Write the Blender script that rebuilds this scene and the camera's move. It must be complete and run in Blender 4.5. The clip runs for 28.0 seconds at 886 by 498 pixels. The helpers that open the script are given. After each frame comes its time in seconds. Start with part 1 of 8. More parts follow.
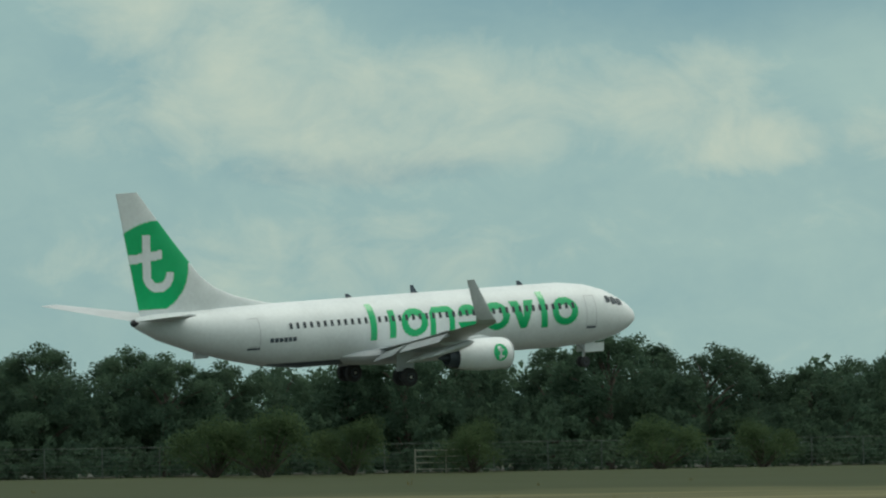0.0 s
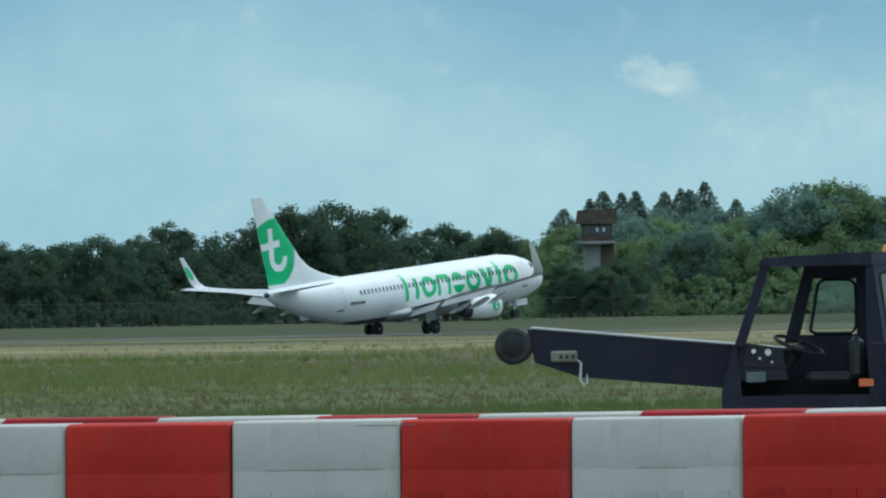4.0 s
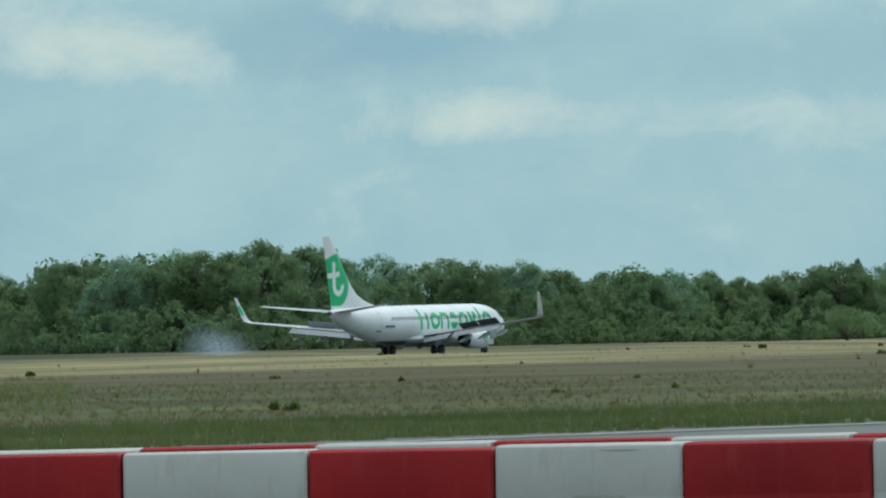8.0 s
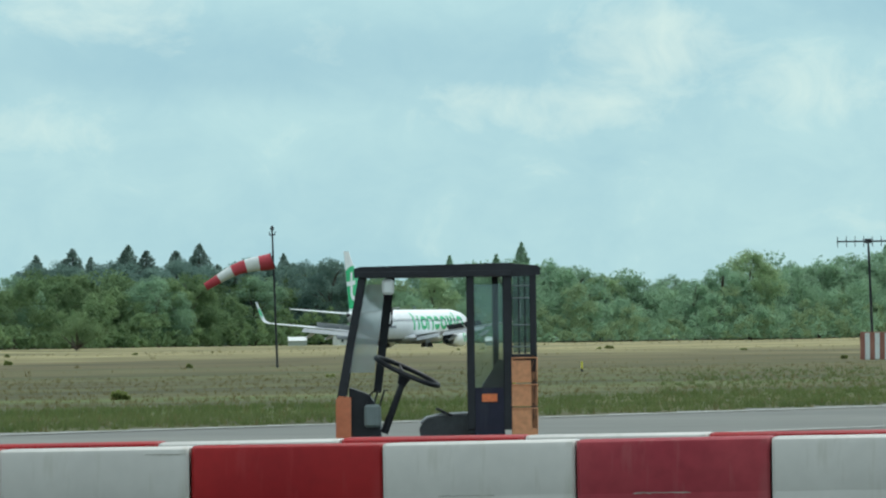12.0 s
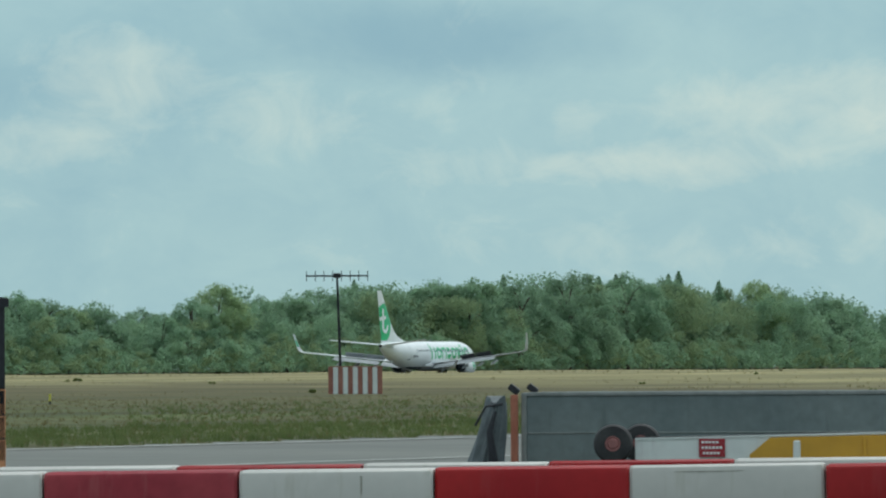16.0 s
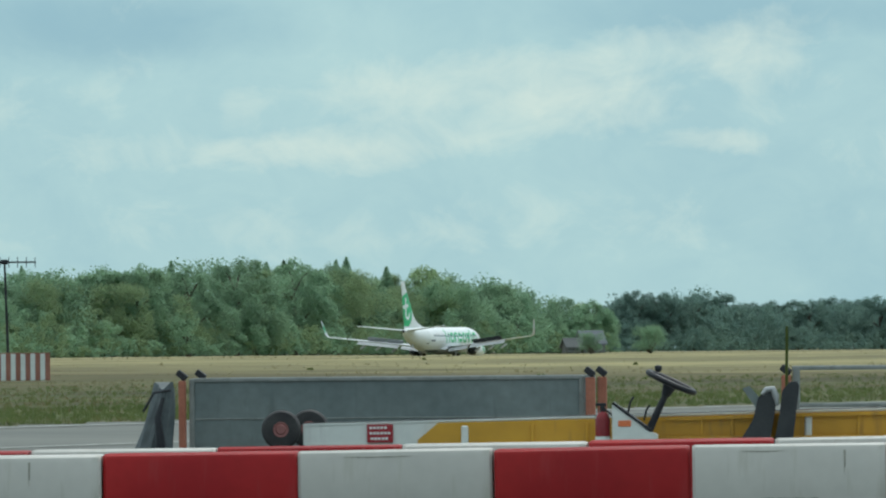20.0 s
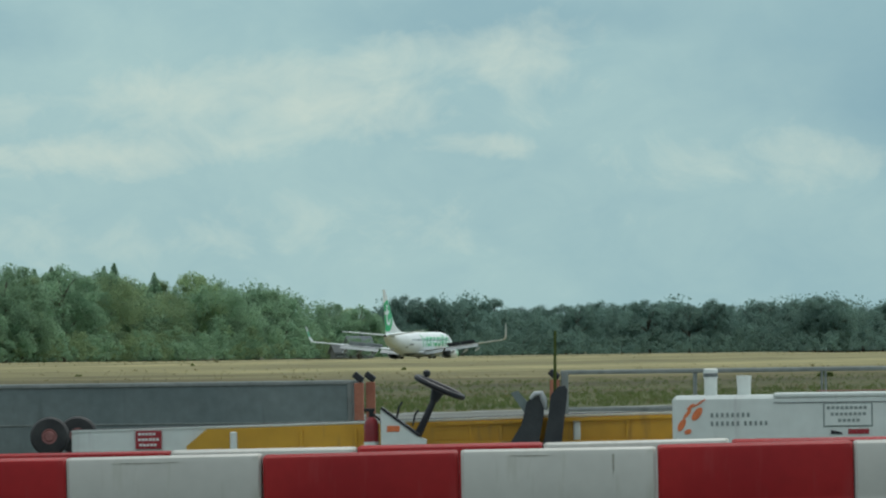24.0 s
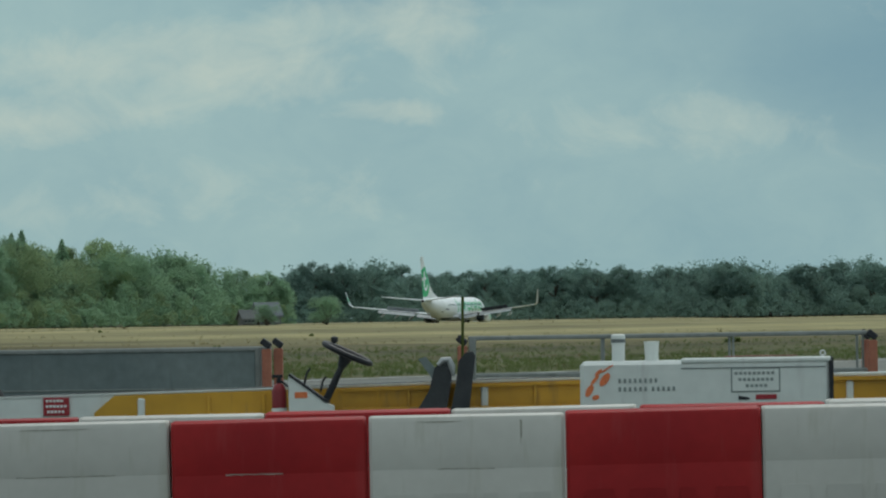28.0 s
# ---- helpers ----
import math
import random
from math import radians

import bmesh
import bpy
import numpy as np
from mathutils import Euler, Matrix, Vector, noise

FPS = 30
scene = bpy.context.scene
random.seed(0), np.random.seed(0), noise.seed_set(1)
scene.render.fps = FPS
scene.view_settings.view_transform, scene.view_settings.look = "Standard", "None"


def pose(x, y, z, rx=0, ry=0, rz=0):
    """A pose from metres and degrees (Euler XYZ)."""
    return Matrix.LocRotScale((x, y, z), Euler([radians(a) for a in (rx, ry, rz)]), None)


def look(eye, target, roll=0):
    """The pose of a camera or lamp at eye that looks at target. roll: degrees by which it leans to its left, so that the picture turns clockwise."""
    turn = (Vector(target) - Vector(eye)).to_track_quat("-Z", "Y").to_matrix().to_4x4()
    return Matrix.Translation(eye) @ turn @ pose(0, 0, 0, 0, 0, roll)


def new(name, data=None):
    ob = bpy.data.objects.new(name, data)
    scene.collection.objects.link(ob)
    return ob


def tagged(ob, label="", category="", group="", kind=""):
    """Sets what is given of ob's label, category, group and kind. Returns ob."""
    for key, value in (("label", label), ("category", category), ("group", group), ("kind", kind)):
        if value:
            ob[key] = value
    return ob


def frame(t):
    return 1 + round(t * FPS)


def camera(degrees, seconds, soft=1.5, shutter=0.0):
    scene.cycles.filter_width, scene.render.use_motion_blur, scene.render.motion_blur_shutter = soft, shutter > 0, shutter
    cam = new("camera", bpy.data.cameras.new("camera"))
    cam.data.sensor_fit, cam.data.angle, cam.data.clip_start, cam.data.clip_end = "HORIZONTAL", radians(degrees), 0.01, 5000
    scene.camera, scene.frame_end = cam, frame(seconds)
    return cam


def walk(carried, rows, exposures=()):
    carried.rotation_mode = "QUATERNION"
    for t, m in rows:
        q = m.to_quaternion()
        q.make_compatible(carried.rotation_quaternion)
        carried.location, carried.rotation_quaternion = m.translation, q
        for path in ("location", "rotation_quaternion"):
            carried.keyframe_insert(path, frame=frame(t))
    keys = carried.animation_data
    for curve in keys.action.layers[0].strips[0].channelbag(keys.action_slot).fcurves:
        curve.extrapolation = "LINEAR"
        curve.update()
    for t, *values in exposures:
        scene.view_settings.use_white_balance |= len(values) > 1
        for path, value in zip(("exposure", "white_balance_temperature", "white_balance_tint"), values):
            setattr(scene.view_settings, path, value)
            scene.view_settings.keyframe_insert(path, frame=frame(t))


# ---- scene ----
# ---- camera: one spot behind the barriers, turned by hand after the landing airliner ----
EYE = (0.0, 0.0, 1.7)
cam = camera(5.173, 28.0, soft=2.2)
# seconds, azimuth from +y to +x, pitch, lean (degrees)
ROWS = [
    (0, -37.847, 1.239, 0.987), (0.3, -36.434, 1.151, 1.312), (0.5, -35.427, 1.213, 1.539), (0.7, -34.601, 1.237, 1.212),
    (1.0, -33.13, 0.895, 1.341), (1.5, -30.95, 0.443, 1.872), (2.0, -28.985, 0.471, 1.763), (2.5, -27.063, 0.439, 1.374),
    (4.5, -20.281, 0.422, 1.064), (5, -19.021, 0.486, 1.274), (5.5, -17.748, 0.525, 1.1), (6.0, -16.814, 0.549, 1.013),
    (6.5, -15.798, 0.422, 1.175), (7.0, -14.958, 0.35, 1.159), (7.5, -13.937, 0.438, 1.35), (8.0, -12.849, 0.533, 1.082),
    (8.5, -12.199, 0.483, 1.468), (9.0, -11.449, 0.455, 1.44), (9.5, -10.68, 0.65, 1.156), (10.0, -10.187, 0.661, 1.069),
    (10.5, -9.59, 0.618, 1.094), (11.0, -9.028, 0.606, 0.887), (11.5, -8.421, 0.503, 0.75), (12.0, -7.753, 0.519, 0.731),
    (12.5, -7.456, 0.523, 0.501), (14.5, -5.813, 0.29, 0.52), (15.0, -5.352, 0.35, 0.647), (15.5, -4.989, 0.572, 0.451),
    (16.0, -4.65, 0.685, 0.352), (16.5, -4.428, 0.651, 0.245), (17.0, -4.221, 0.537, 0.645), (17.5, -3.954, 0.509, 0.505),
    (18.0, -3.713, 0.584, 0.383), (18.5, -3.621, 0.673, 0.424), (19.0, -3.435, 0.588, 0.665), (19.5, -3.16, 0.563, 0.586),
    (20.0, -2.709, 0.588, 0.504), (20.5, -2.393, 0.514, 0.391), (21.0, -2.144, 0.67, 0.292), (21.5, -1.992, 0.723, 0.36),
    (22.0, -1.479, 0.774, 0.417), (22.5, -1.384, 0.762, 0.572), (24.5, -1.258, 0.512, 0.867), (25.0, -1.095, 0.438, 0.992),
    (25.5, -0.834, 0.531, 0.83), (26.0, -0.875, 0.507, 0.826), (26.5, -0.956, 0.451, 0.974), (27.0, -0.876, 0.546, 1.042),
    (27.5, -0.838, 0.502, 0.9), (28.0, -0.815, 0.4, 0.867),
]


def aim(az, pitch, lean):
    a, p = radians(az), radians(pitch)
    far = (EYE[0] + 100 * math.sin(a) * math.cos(p), EYE[1] + 100 * math.cos(a) * math.cos(p), EYE[2] + 100 * math.sin(p))
    return look(EYE, far, -lean)


EXPOSURES = [(0, -0.28, 6600, 4), (1.0, -0.3, 6400, 5), (1.7, -0.15, 6150, 6), (2.5, -0.03, 5900, 7), (4.5, 0.12, 5600, 7), (5.0, 0.14, 5600, 7), (6.0, -0.04, 5800, 8), (7.0, 0.04, 5750, 8), (8.0, -0.1, 5850, 8), (9.0, -0.12, 6000, 8),
             (10.0, -0.17, 6000, 8), (11.0, 0.04, 6000, 7), (12.3, 0.29, 6000, 7), (14.5, 0.26, 5850, 8), (15.0, 0.22, 5850, 8), (16.0, -0.08, 6000, 8), (17.0, -0.22, 5950, 8), (18.0, 0.0, 6000, 8), (19.0, 0.07, 6000, 7),
             (22.5, 0.1, 6100, 7), (24.5, -0.22, 6150, 7), (25.0, -0.26, 6150, 7), (28.0, -0.38, 6150, 7)]
walk(cam, [(t, aim(a, p, r)) for t, a, p, r in ROWS], EXPOSURES)

# ---- sky and sun ----
SUN_AZ, SUN_EL = 25.0, 52.0
world = bpy.data.worlds.new("sky")
scene.world = world
world.use_nodes = True
wn, wl = world.node_tree.nodes, world.node_tree.links
wn.clear()


def wnode(kind, **kw):
    n = wn.new(kind)
    for k, v in kw.items():
        n.inputs[k].default_value = v
    return n


sky = wn.new("ShaderNodeTexSky")
sky.sky_type = "NISHITA"
sky.sun_disc = False
sky.sun_elevation = radians(SUN_EL)
sky.sun_rotation = radians(SUN_AZ)
sky.dust_density = 1.5
coord = wn.new("ShaderNodeTexCoord")
sep = wn.new("ShaderNodeSeparateXYZ")
wl.new(coord.outputs["Generated"], sep.inputs["Vector"])


def wmath(op, a, b=None):
    n = wn.new("ShaderNodeMath")
    n.operation = op
    for i, v in enumerate((a, b)):
        if v is not None:
            wl.new(v, n.inputs[i]) if isinstance(v, bpy.types.NodeSocket) else None
            if not isinstance(v, bpy.types.NodeSocket):
                n.inputs[i].default_value = v
    return n.outputs[0]


def wmix(fac, a, b):
    n = wn.new("ShaderNodeMix")
    n.data_type = "RGBA"
    for key, v in (("Factor", fac), ("A", a), ("B", b)):
        if isinstance(v, bpy.types.NodeSocket):
            wl.new(v, n.inputs[key])
        else:
            n.inputs[key].default_value = v
    return n.outputs["Result"]


# azimuth and height in degrees, stirred by noise so that the clouds have ragged edges
azim = wmath("MULTIPLY", wmath("ARCTAN2", sep.outputs["X"], sep.outputs["Y"]), 57.2958)
elev = wmath("MULTIPLY", wmath("ARCSINE", sep.outputs["Z"]), 57.2958)
spot = wn.new("ShaderNodeCombineXYZ")
wl.new(azim, spot.inputs[0]), wl.new(elev, spot.inputs[1])
stretch = wn.new("ShaderNodeMapping")
stretch.inputs["Scale"].default_value = (1, 1.4, 1)
wl.new(spot.outputs[0], stretch.inputs["Vector"])


def cloud_noise(scale, detail, rough, distort):
    n = wnode("ShaderNodeTexNoise", Scale=scale, Detail=detail, Roughness=rough, Distortion=distort)
    wl.new(stretch.outputs["Vector"], n.inputs["Vector"])
    return n


stir, broad, fine = cloud_noise(1.1, 8, 0.62, 0.3), cloud_noise(0.42, 5, 0.55, 0.5), cloud_noise(1.9, 9, 0.64, 0.5)
stirred = wn.new("ShaderNodeVectorMath")
stirred.operation = "MULTIPLY_ADD"
stirred.inputs[1].default_value = (1.0, 0.42, 0)
wl.new(stir.outputs["Color"], stirred.inputs[0]), wl.new(spot.outputs[0], stirred.inputs[2])


def clouds(blobs):
    """Summed soft patches: azimuth, height, half width, half height, weight."""
    total = None
    for a, e, wa, we, k in blobs:
        d = wn.new("ShaderNodeVectorMath")
        d.operation = "MULTIPLY_ADD"
        d.inputs[1].default_value = (1 / wa, 1 / we, 0)
        d.inputs[2].default_value = (-(a + 0.5) / wa, -(e + 0.21) / we, 0)
        wl.new(stirred.outputs[0], d.inputs[0])
        ln = wn.new("ShaderNodeVectorMath")
        ln.operation = "LENGTH"
        wl.new(d.outputs[0], ln.inputs[0])
        mr = wn.new("ShaderNodeMapRange")
        mr.interpolation_type = "SMOOTHSTEP"
        mr.inputs["From Min"].default_value, mr.inputs["From Max"].default_value = 1.25, 0.25
        mr.inputs["To Min"].default_value, mr.inputs["To Max"].default_value = 0, k
        wl.new(ln.outputs["Value"], mr.inputs["Value"])
        total = mr.outputs["Result"] if total is None else wmath("ADD", total, mr.outputs["Result"])
    return total


PUFFY = [(-38.2, 2.05, 2.0, 0.5, 0.82), (-36.3, 2.1, 0.6, 0.4, 0.5), (-36.0, 1.8, 0.4, 0.2, 0.7), (-38.6, 1.2, 1.8, 0.35, 0.45), (-39.4, 2.6, 0.9, 0.4, 0.7), (-35.1, 1.82, 0.55, 0.2, 0.7), (-33.6, 2.2, 0.5, 0.3, 1.2), (-32.2, 2.08, 0.8, 0.28, 1.2), (-32.8, 1.58, 0.8, 0.16, 0.8), (-31.1, 1.85, 0.6, 0.4, 1.0), (-29.2, 1.25, 2.2, 0.16, 0.45),
         (-20.4, 1.36, 0.34, 0.11, 0.8), (-19.6, 1.15, 1.0, 0.25, 0.25), (-17.9, 1.2, 1.3, 0.35, 0.2), (-15.3, 1.95, 0.7, 0.3, 0.66), (-14.7, 1.72, 0.7, 0.22, 0.76), (-12.75, 1.95, 0.9, 0.22, 0.8), (-12.6, 1.28, 0.7, 0.2, 0.9), (-9.8, 2.0, 0.9, 0.28, 0.6),
         (-10.6, 1.25, 1.4, 0.2, 0.45), (-7.1, 1.34, 0.9, 0.22, 0.5), (-6.6, 1.75, 0.7, 0.3, 0.5)]
PUFFY_EAST = [(-3.84, 1.45, 0.3, 0.15, 0.5), (-3.1, 1.5, 0.5, 0.18, 0.5), (-2.35, 1.6, 0.8, 0.25, 0.65), (-1.77, 1.42, 0.6, 0.2, 0.6), (-2.8, 1.25, 0.8, 0.18, 0.55), (-3.5, 1.16, 0.7, 0.14, 0.5), (-1.14, 1.2, 0.4, 0.11, 0.6),
              (-4.3, 1.2, 0.9, 0.2, 0.4), (-1.4, 1.75, 0.8, 0.22, 0.55), (-0.75, 1.75, 0.35, 0.40, 0.5), (0.6, 1.1, 1.2, 0.22, 0.4), (-5.6, 1.5, 1.0, 0.3, 0.4), (-3.0, 0.75, 3.0, 0.22, 0.3)]
BANKS = [(-36.6, 3.1, 3.2, 0.75, 1.0), (-38.3, 1.73, 0.9, 0.12, 0.45), (-26.5, 2.5, 4.4, 1.35, 1.3), (-20.5, 2.6, 2.9, 1.5, 1.3), (-17.6, 2.8, 2.0, 1.2, 0.6), (-9.0, 1.65, 2.8, 0.32, 0.38), (-13.2, 1.8, 1.6, 0.3, 0.4), (1.6, 1.8, 1.8, 0.75, 0.5),
         (-33.4, 1.8, 1.8, 0.5, 0.55), (-4.7, 1.95, 1.2, 0.3, 0.6), (2.5, 1.3, 1.6, 0.8, 0.45), (-17.2, 1.7, 2.4, 0.5, 0.5), (-1.0, 2.0, 1.3, 0.25, 0.5)]
puff = wn.new("ShaderNodeMapRange")          # where cloud gathers, torn by the noise into ragged edges and thin veils
puff.inputs["From Min"].default_value, puff.inputs["From Max"].default_value, puff.inputs["To Max"].default_value = 0.61, 1.2, 0.75
wl.new(wmath("ADD", wmath("MULTIPLY", wmath("MINIMUM", wmath("ADD", clouds(PUFFY), clouds(PUFFY_EAST)), 1.1), 0.62), fine.outputs["Fac"]), puff.inputs["Value"])
deck = wn.new("ShaderNodeValToRGB")          # grey-blue underside of the cloud deck to pale cloud
deck.color_ramp.elements[0].position, deck.color_ramp.elements[0].color = 0.34, (0.338, 0.548, 0.592, 1)
deck.color_ramp.elements[1].position, deck.color_ramp.elements[1].color = 0.62, (0.450, 0.655, 0.648, 1)
wl.new(wmath("ADD", wmath("MULTIPLY", broad.outputs["Fac"], 0.62), wmath("MULTIPLY", fine.outputs["Fac"], 0.38)), deck.inputs["Fac"])
banked = wmix(wmath("MINIMUM", clouds(BANKS), 0.92), deck.outputs["Color"], (0.195, 0.395, 0.50, 1))
puffed = wmix(puff.outputs["Result"], banked, (0.74, 0.82, 0.70, 1))
dim = wn.new("ShaderNodeMix")                # the clear sky at its usual low strength
dim.data_type = "RGBA"
dim.blend_type = "MULTIPLY"
dim.inputs["Factor"].default_value = 1.0
dim.inputs["B"].default_value = (0.08, 0.08, 0.08, 1)
wl.new(sky.outputs["Color"], dim.inputs["A"])
cover = wmix(0.85, dim.outputs["Result"], puffed)
# an overcast sky is brighter overhead than along the horizon
lift = wn.new("ShaderNodeMapRange")
lift.inputs["From Min"].default_value, lift.inputs["From Max"].default_value = 0.05, 1.0
lift.inputs["To Min"].default_value, lift.inputs["To Max"].default_value = 1.0, 1.9
wl.new(sep.outputs["Z"], lift.inputs["Value"])
high = wn.new("ShaderNodeMapRange")         # overhead the cloud is thick and neutral
high.interpolation_type = "SMOOTHSTEP"
high.inputs["From Min"].default_value, high.inputs["From Max"].default_value = 0.07, 0.4
wl.new(sep.outputs["Z"], high.inputs["Value"])
cover = wmix(high.outputs["Result"], cover, (0.49, 0.54, 0.54, 1))
back = wn.new("ShaderNodeBackground")
wl.new(lift.outputs["Result"], back.inputs["Strength"])
out = wn.new("ShaderNodeOutputWorld")
wl.new(cover, back.inputs["Color"])
wl.new(back.outputs["Background"], out.inputs["Surface"])

sun = new("sun", bpy.data.lights.new("sun", "SUN"))
sun.data.energy, sun.data.angle, sun.data.color = 1.35, radians(28.0), (1.0, 0.95, 0.86)
sa, se = radians(SUN_AZ), radians(SUN_EL)
sun.matrix_world = look((300 * math.sin(sa) * math.cos(se), 300 * math.cos(sa) * math.cos(se), 300 * math.sin(se)), (0, 0, 0))


# ---- materials ----
def surf(name, c1, c2, scale=1.0, rough=0.6, metal=0.0, bump=0.0, fine=9.0, mix=0.5, pos=False, grime=None, spread=0.0, coat=0.0, spec=0.5):
    """Two tones by a broad noise, shaded by a fine one; grime: a third tone in streaks; spread: variation from piece to piece."""
    m = bpy.data.materials.new(name)
    m.use_nodes = True
    n, l = m.node_tree.nodes, m.node_tree.links
    b = n["Principled BSDF"]
    b.inputs["Roughness"].default_value, b.inputs["Metallic"].default_value = rough, metal
    b.inputs["Coat Weight"].default_value = coat
    vec = n.new("ShaderNodeNewGeometry").outputs["Position"] if pos else n.new("ShaderNodeTexCoord").outputs["Object"]
    a, f = n.new("ShaderNodeTexNoise"), n.new("ShaderNodeTexNoise")
    a.inputs["Scale"].default_value, a.inputs["Detail"].default_value = scale, 4
    f.inputs["Scale"].default_value, f.inputs["Detail"].default_value = scale * fine, 3
    l.new(vec, a.inputs["Vector"]), l.new(vec, f.inputs["Vector"])
    r = n.new("ShaderNodeValToRGB")
    r.color_ramp.elements[0].position, r.color_ramp.elements[1].position = 0.35, 0.65
    r.color_ramp.elements[0].color, r.color_ramp.elements[1].color = (*c1, 1), (*c2, 1)
    l.new(a.outputs["Fac"], r.inputs["Fac"])
    hsv = n.new("ShaderNodeHueSaturation")
    l.new(r.outputs["Color"], hsv.inputs["Color"])
    val = n.new("ShaderNodeMapRange")
    val.inputs["From Min"].default_value, val.inputs["From Max"].default_value = 0.3, 0.7
    val.inputs["To Min"].default_value, val.inputs["To Max"].default_value = 1 - 0.3 * mix, 1 + 0.3 * mix
    l.new(f.outputs["Fac"], val.inputs["Value"])
    last = val.outputs["Result"]
    if spread:
        info, sp, mul = n.new("ShaderNodeObjectInfo"), n.new("ShaderNodeMapRange"), n.new("ShaderNodeMath")
        sp.inputs["To Min"].default_value, sp.inputs["To Max"].default_value = 1 - spread, 1 + spread
        l.new(info.outputs["Random"], sp.inputs["Value"])
        mul.operation = "MULTIPLY"
        l.new(last, mul.inputs[0]), l.new(sp.outputs["Result"], mul.inputs[1])
        last = mul.outputs[0]
    l.new(last, hsv.inputs["Value"])
    col = hsv.outputs["Color"]
    if grime:
        st, mp, gr, mx = n.new("ShaderNodeTexNoise"), n.new("ShaderNodeMapping"), n.new("ShaderNodeValToRGB"), n.new("ShaderNodeMix")
        mp.inputs["Scale"].default_value = (5, 5, 0.7)
        st.inputs["Scale"].default_value, st.inputs["Detail"].default_value = 2.2, 5
        l.new(vec, mp.inputs["Vector"]), l.new(mp.outputs["Vector"], st.inputs["Vector"])
        gr.color_ramp.elements[0].position, gr.color_ramp.elements[1].position = 0.58, 0.78
        l.new(st.outputs["Fac"], gr.inputs["Fac"])
        mx.data_type = "RGBA"
        mx.inputs["B"].default_value = (*grime, 1)
        l.new(gr.outputs["Color"], mx.inputs["Factor"]), l.new(col, mx.inputs["A"])
        col = mx.outputs["Result"]
    l.new(col, b.inputs["Base Color"])
    b.inputs["Specular IOR Level"].default_value = spec
    if bump:
        bp = n.new("ShaderNodeBump")
        bp.inputs["Strength"].default_value, bp.inputs["Distance"].default_value = 0.5, bump
        l.new(f.outputs["Fac"], bp.inputs["Height"])
        l.new(bp.outputs["Normal"], b.inputs["Normal"])
    return m


def glass(name, tint, rough=0.02, alpha=0.25):
    m = bpy.data.materials.new(name)
    m.use_nodes = True
    n, l = m.node_tree.nodes, m.node_tree.links
    n.remove(n["Principled BSDF"])
    g, t, mx = n.new("ShaderNodeBsdfGlossy"), n.new("ShaderNodeBsdfTransparent"), n.new("ShaderNodeMixShader")
    g.inputs["Roughness"].default_value = rough
    t.inputs["Color"].default_value = (*tint, 1)
    mx.inputs["Fac"].default_value = alpha
    l.new(t.outputs[0], mx.inputs[1]), l.new(g.outputs[0], mx.inputs[2])
    l.new(mx.outputs[0], n["Material Output"].inputs["Surface"])
    return m


def leaf(name, c1, c2, scale=0.25, mix=0.35, spread=0.14):
    """Foliage: tone by tree, by clump and by leaf, with light through the leaf."""
    m = surf(name, c1, c2, scale, 0.75, 0, 0, 6.0, mix, spread=spread)
    n, l = m.node_tree.nodes, m.node_tree.links
    b = n["Principled BSDF"]
    b.inputs["Specular IOR Level"].default_value = 0.1
    t, mx = n.new("ShaderNodeBsdfTranslucent"), n.new("ShaderNodeMixShader")
    src = b.inputs["Base Color"].links[0].from_socket
    l.new(src, t.inputs["Color"])
    mx.inputs["Fac"].default_value = 0.62
    l.new(b.outputs[0], mx.inputs[1]), l.new(t.outputs[0], mx.inputs[2])
    l.new(mx.outputs[0], n["Material Output"].inputs["Surface"])
    return m


WHITE = surf("white_paint", (0.73, 0.765, 0.77), (0.79, 0.825, 0.83), 0.6, 0.5, 0, 0, 8, 0.12)
GREY_PLANE = surf("grey_aircraft_paint", (0.50, 0.525, 0.54), (0.57, 0.595, 0.61), 0.8, 0.4, 0, 0, 8, 0.2)
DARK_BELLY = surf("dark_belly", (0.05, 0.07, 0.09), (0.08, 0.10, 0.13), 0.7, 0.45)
GREEN = surf("green_livery", (0.0, 0.42, 0.14), (0.01, 0.47, 0.17), 0.5, 0.35, 0, 0, 8, 0.1, coat=0.2)
METAL = surf("bare_metal", (0.50, 0.51, 0.52), (0.62, 0.63, 0.64), 3, 0.38, 0.85, 0, 8, 0.3)
GALV = surf("galvanised_steel", (0.36, 0.372, 0.378), (0.43, 0.442, 0.448), 3, 0.48, 0.5, 0, 7, 0.2)
ALU = surf("bare_aluminium", (0.34, 0.355, 0.35), (0.44, 0.455, 0.45), 3, 0.4, 0.4, 0, 7, 0.3, grime=(0.26, 0.27, 0.265))
DULL_STEEL = surf("dull_weathered_steel", (0.19, 0.205, 0.195), (0.26, 0.275, 0.26), 3, 0.6, 0.2, 0, 7, 0.3, grime=(0.14, 0.15, 0.14))
DARK = surf("dark_opening", (0.015, 0.017, 0.02), (0.03, 0.03, 0.035), 2, 0.6)
RUBBER = surf("black_rubber", (0.018, 0.018, 0.02), (0.04, 0.04, 0.04), 6, 0.8, 0, 0.002)
PANE = surf("window_pane_dark", (0.03, 0.04, 0.05), (0.05, 0.06, 0.07), 3, 0.1, coat=0.3)
RED_BAR = surf("red_plastic", (0.265, 0.010, 0.013), (0.32, 0.015, 0.016), 1.5, 0.55, 0, 0.001, 10, 0.2, grime=(0.30, 0.03, 0.03), spread=0.10, spec=0.2)
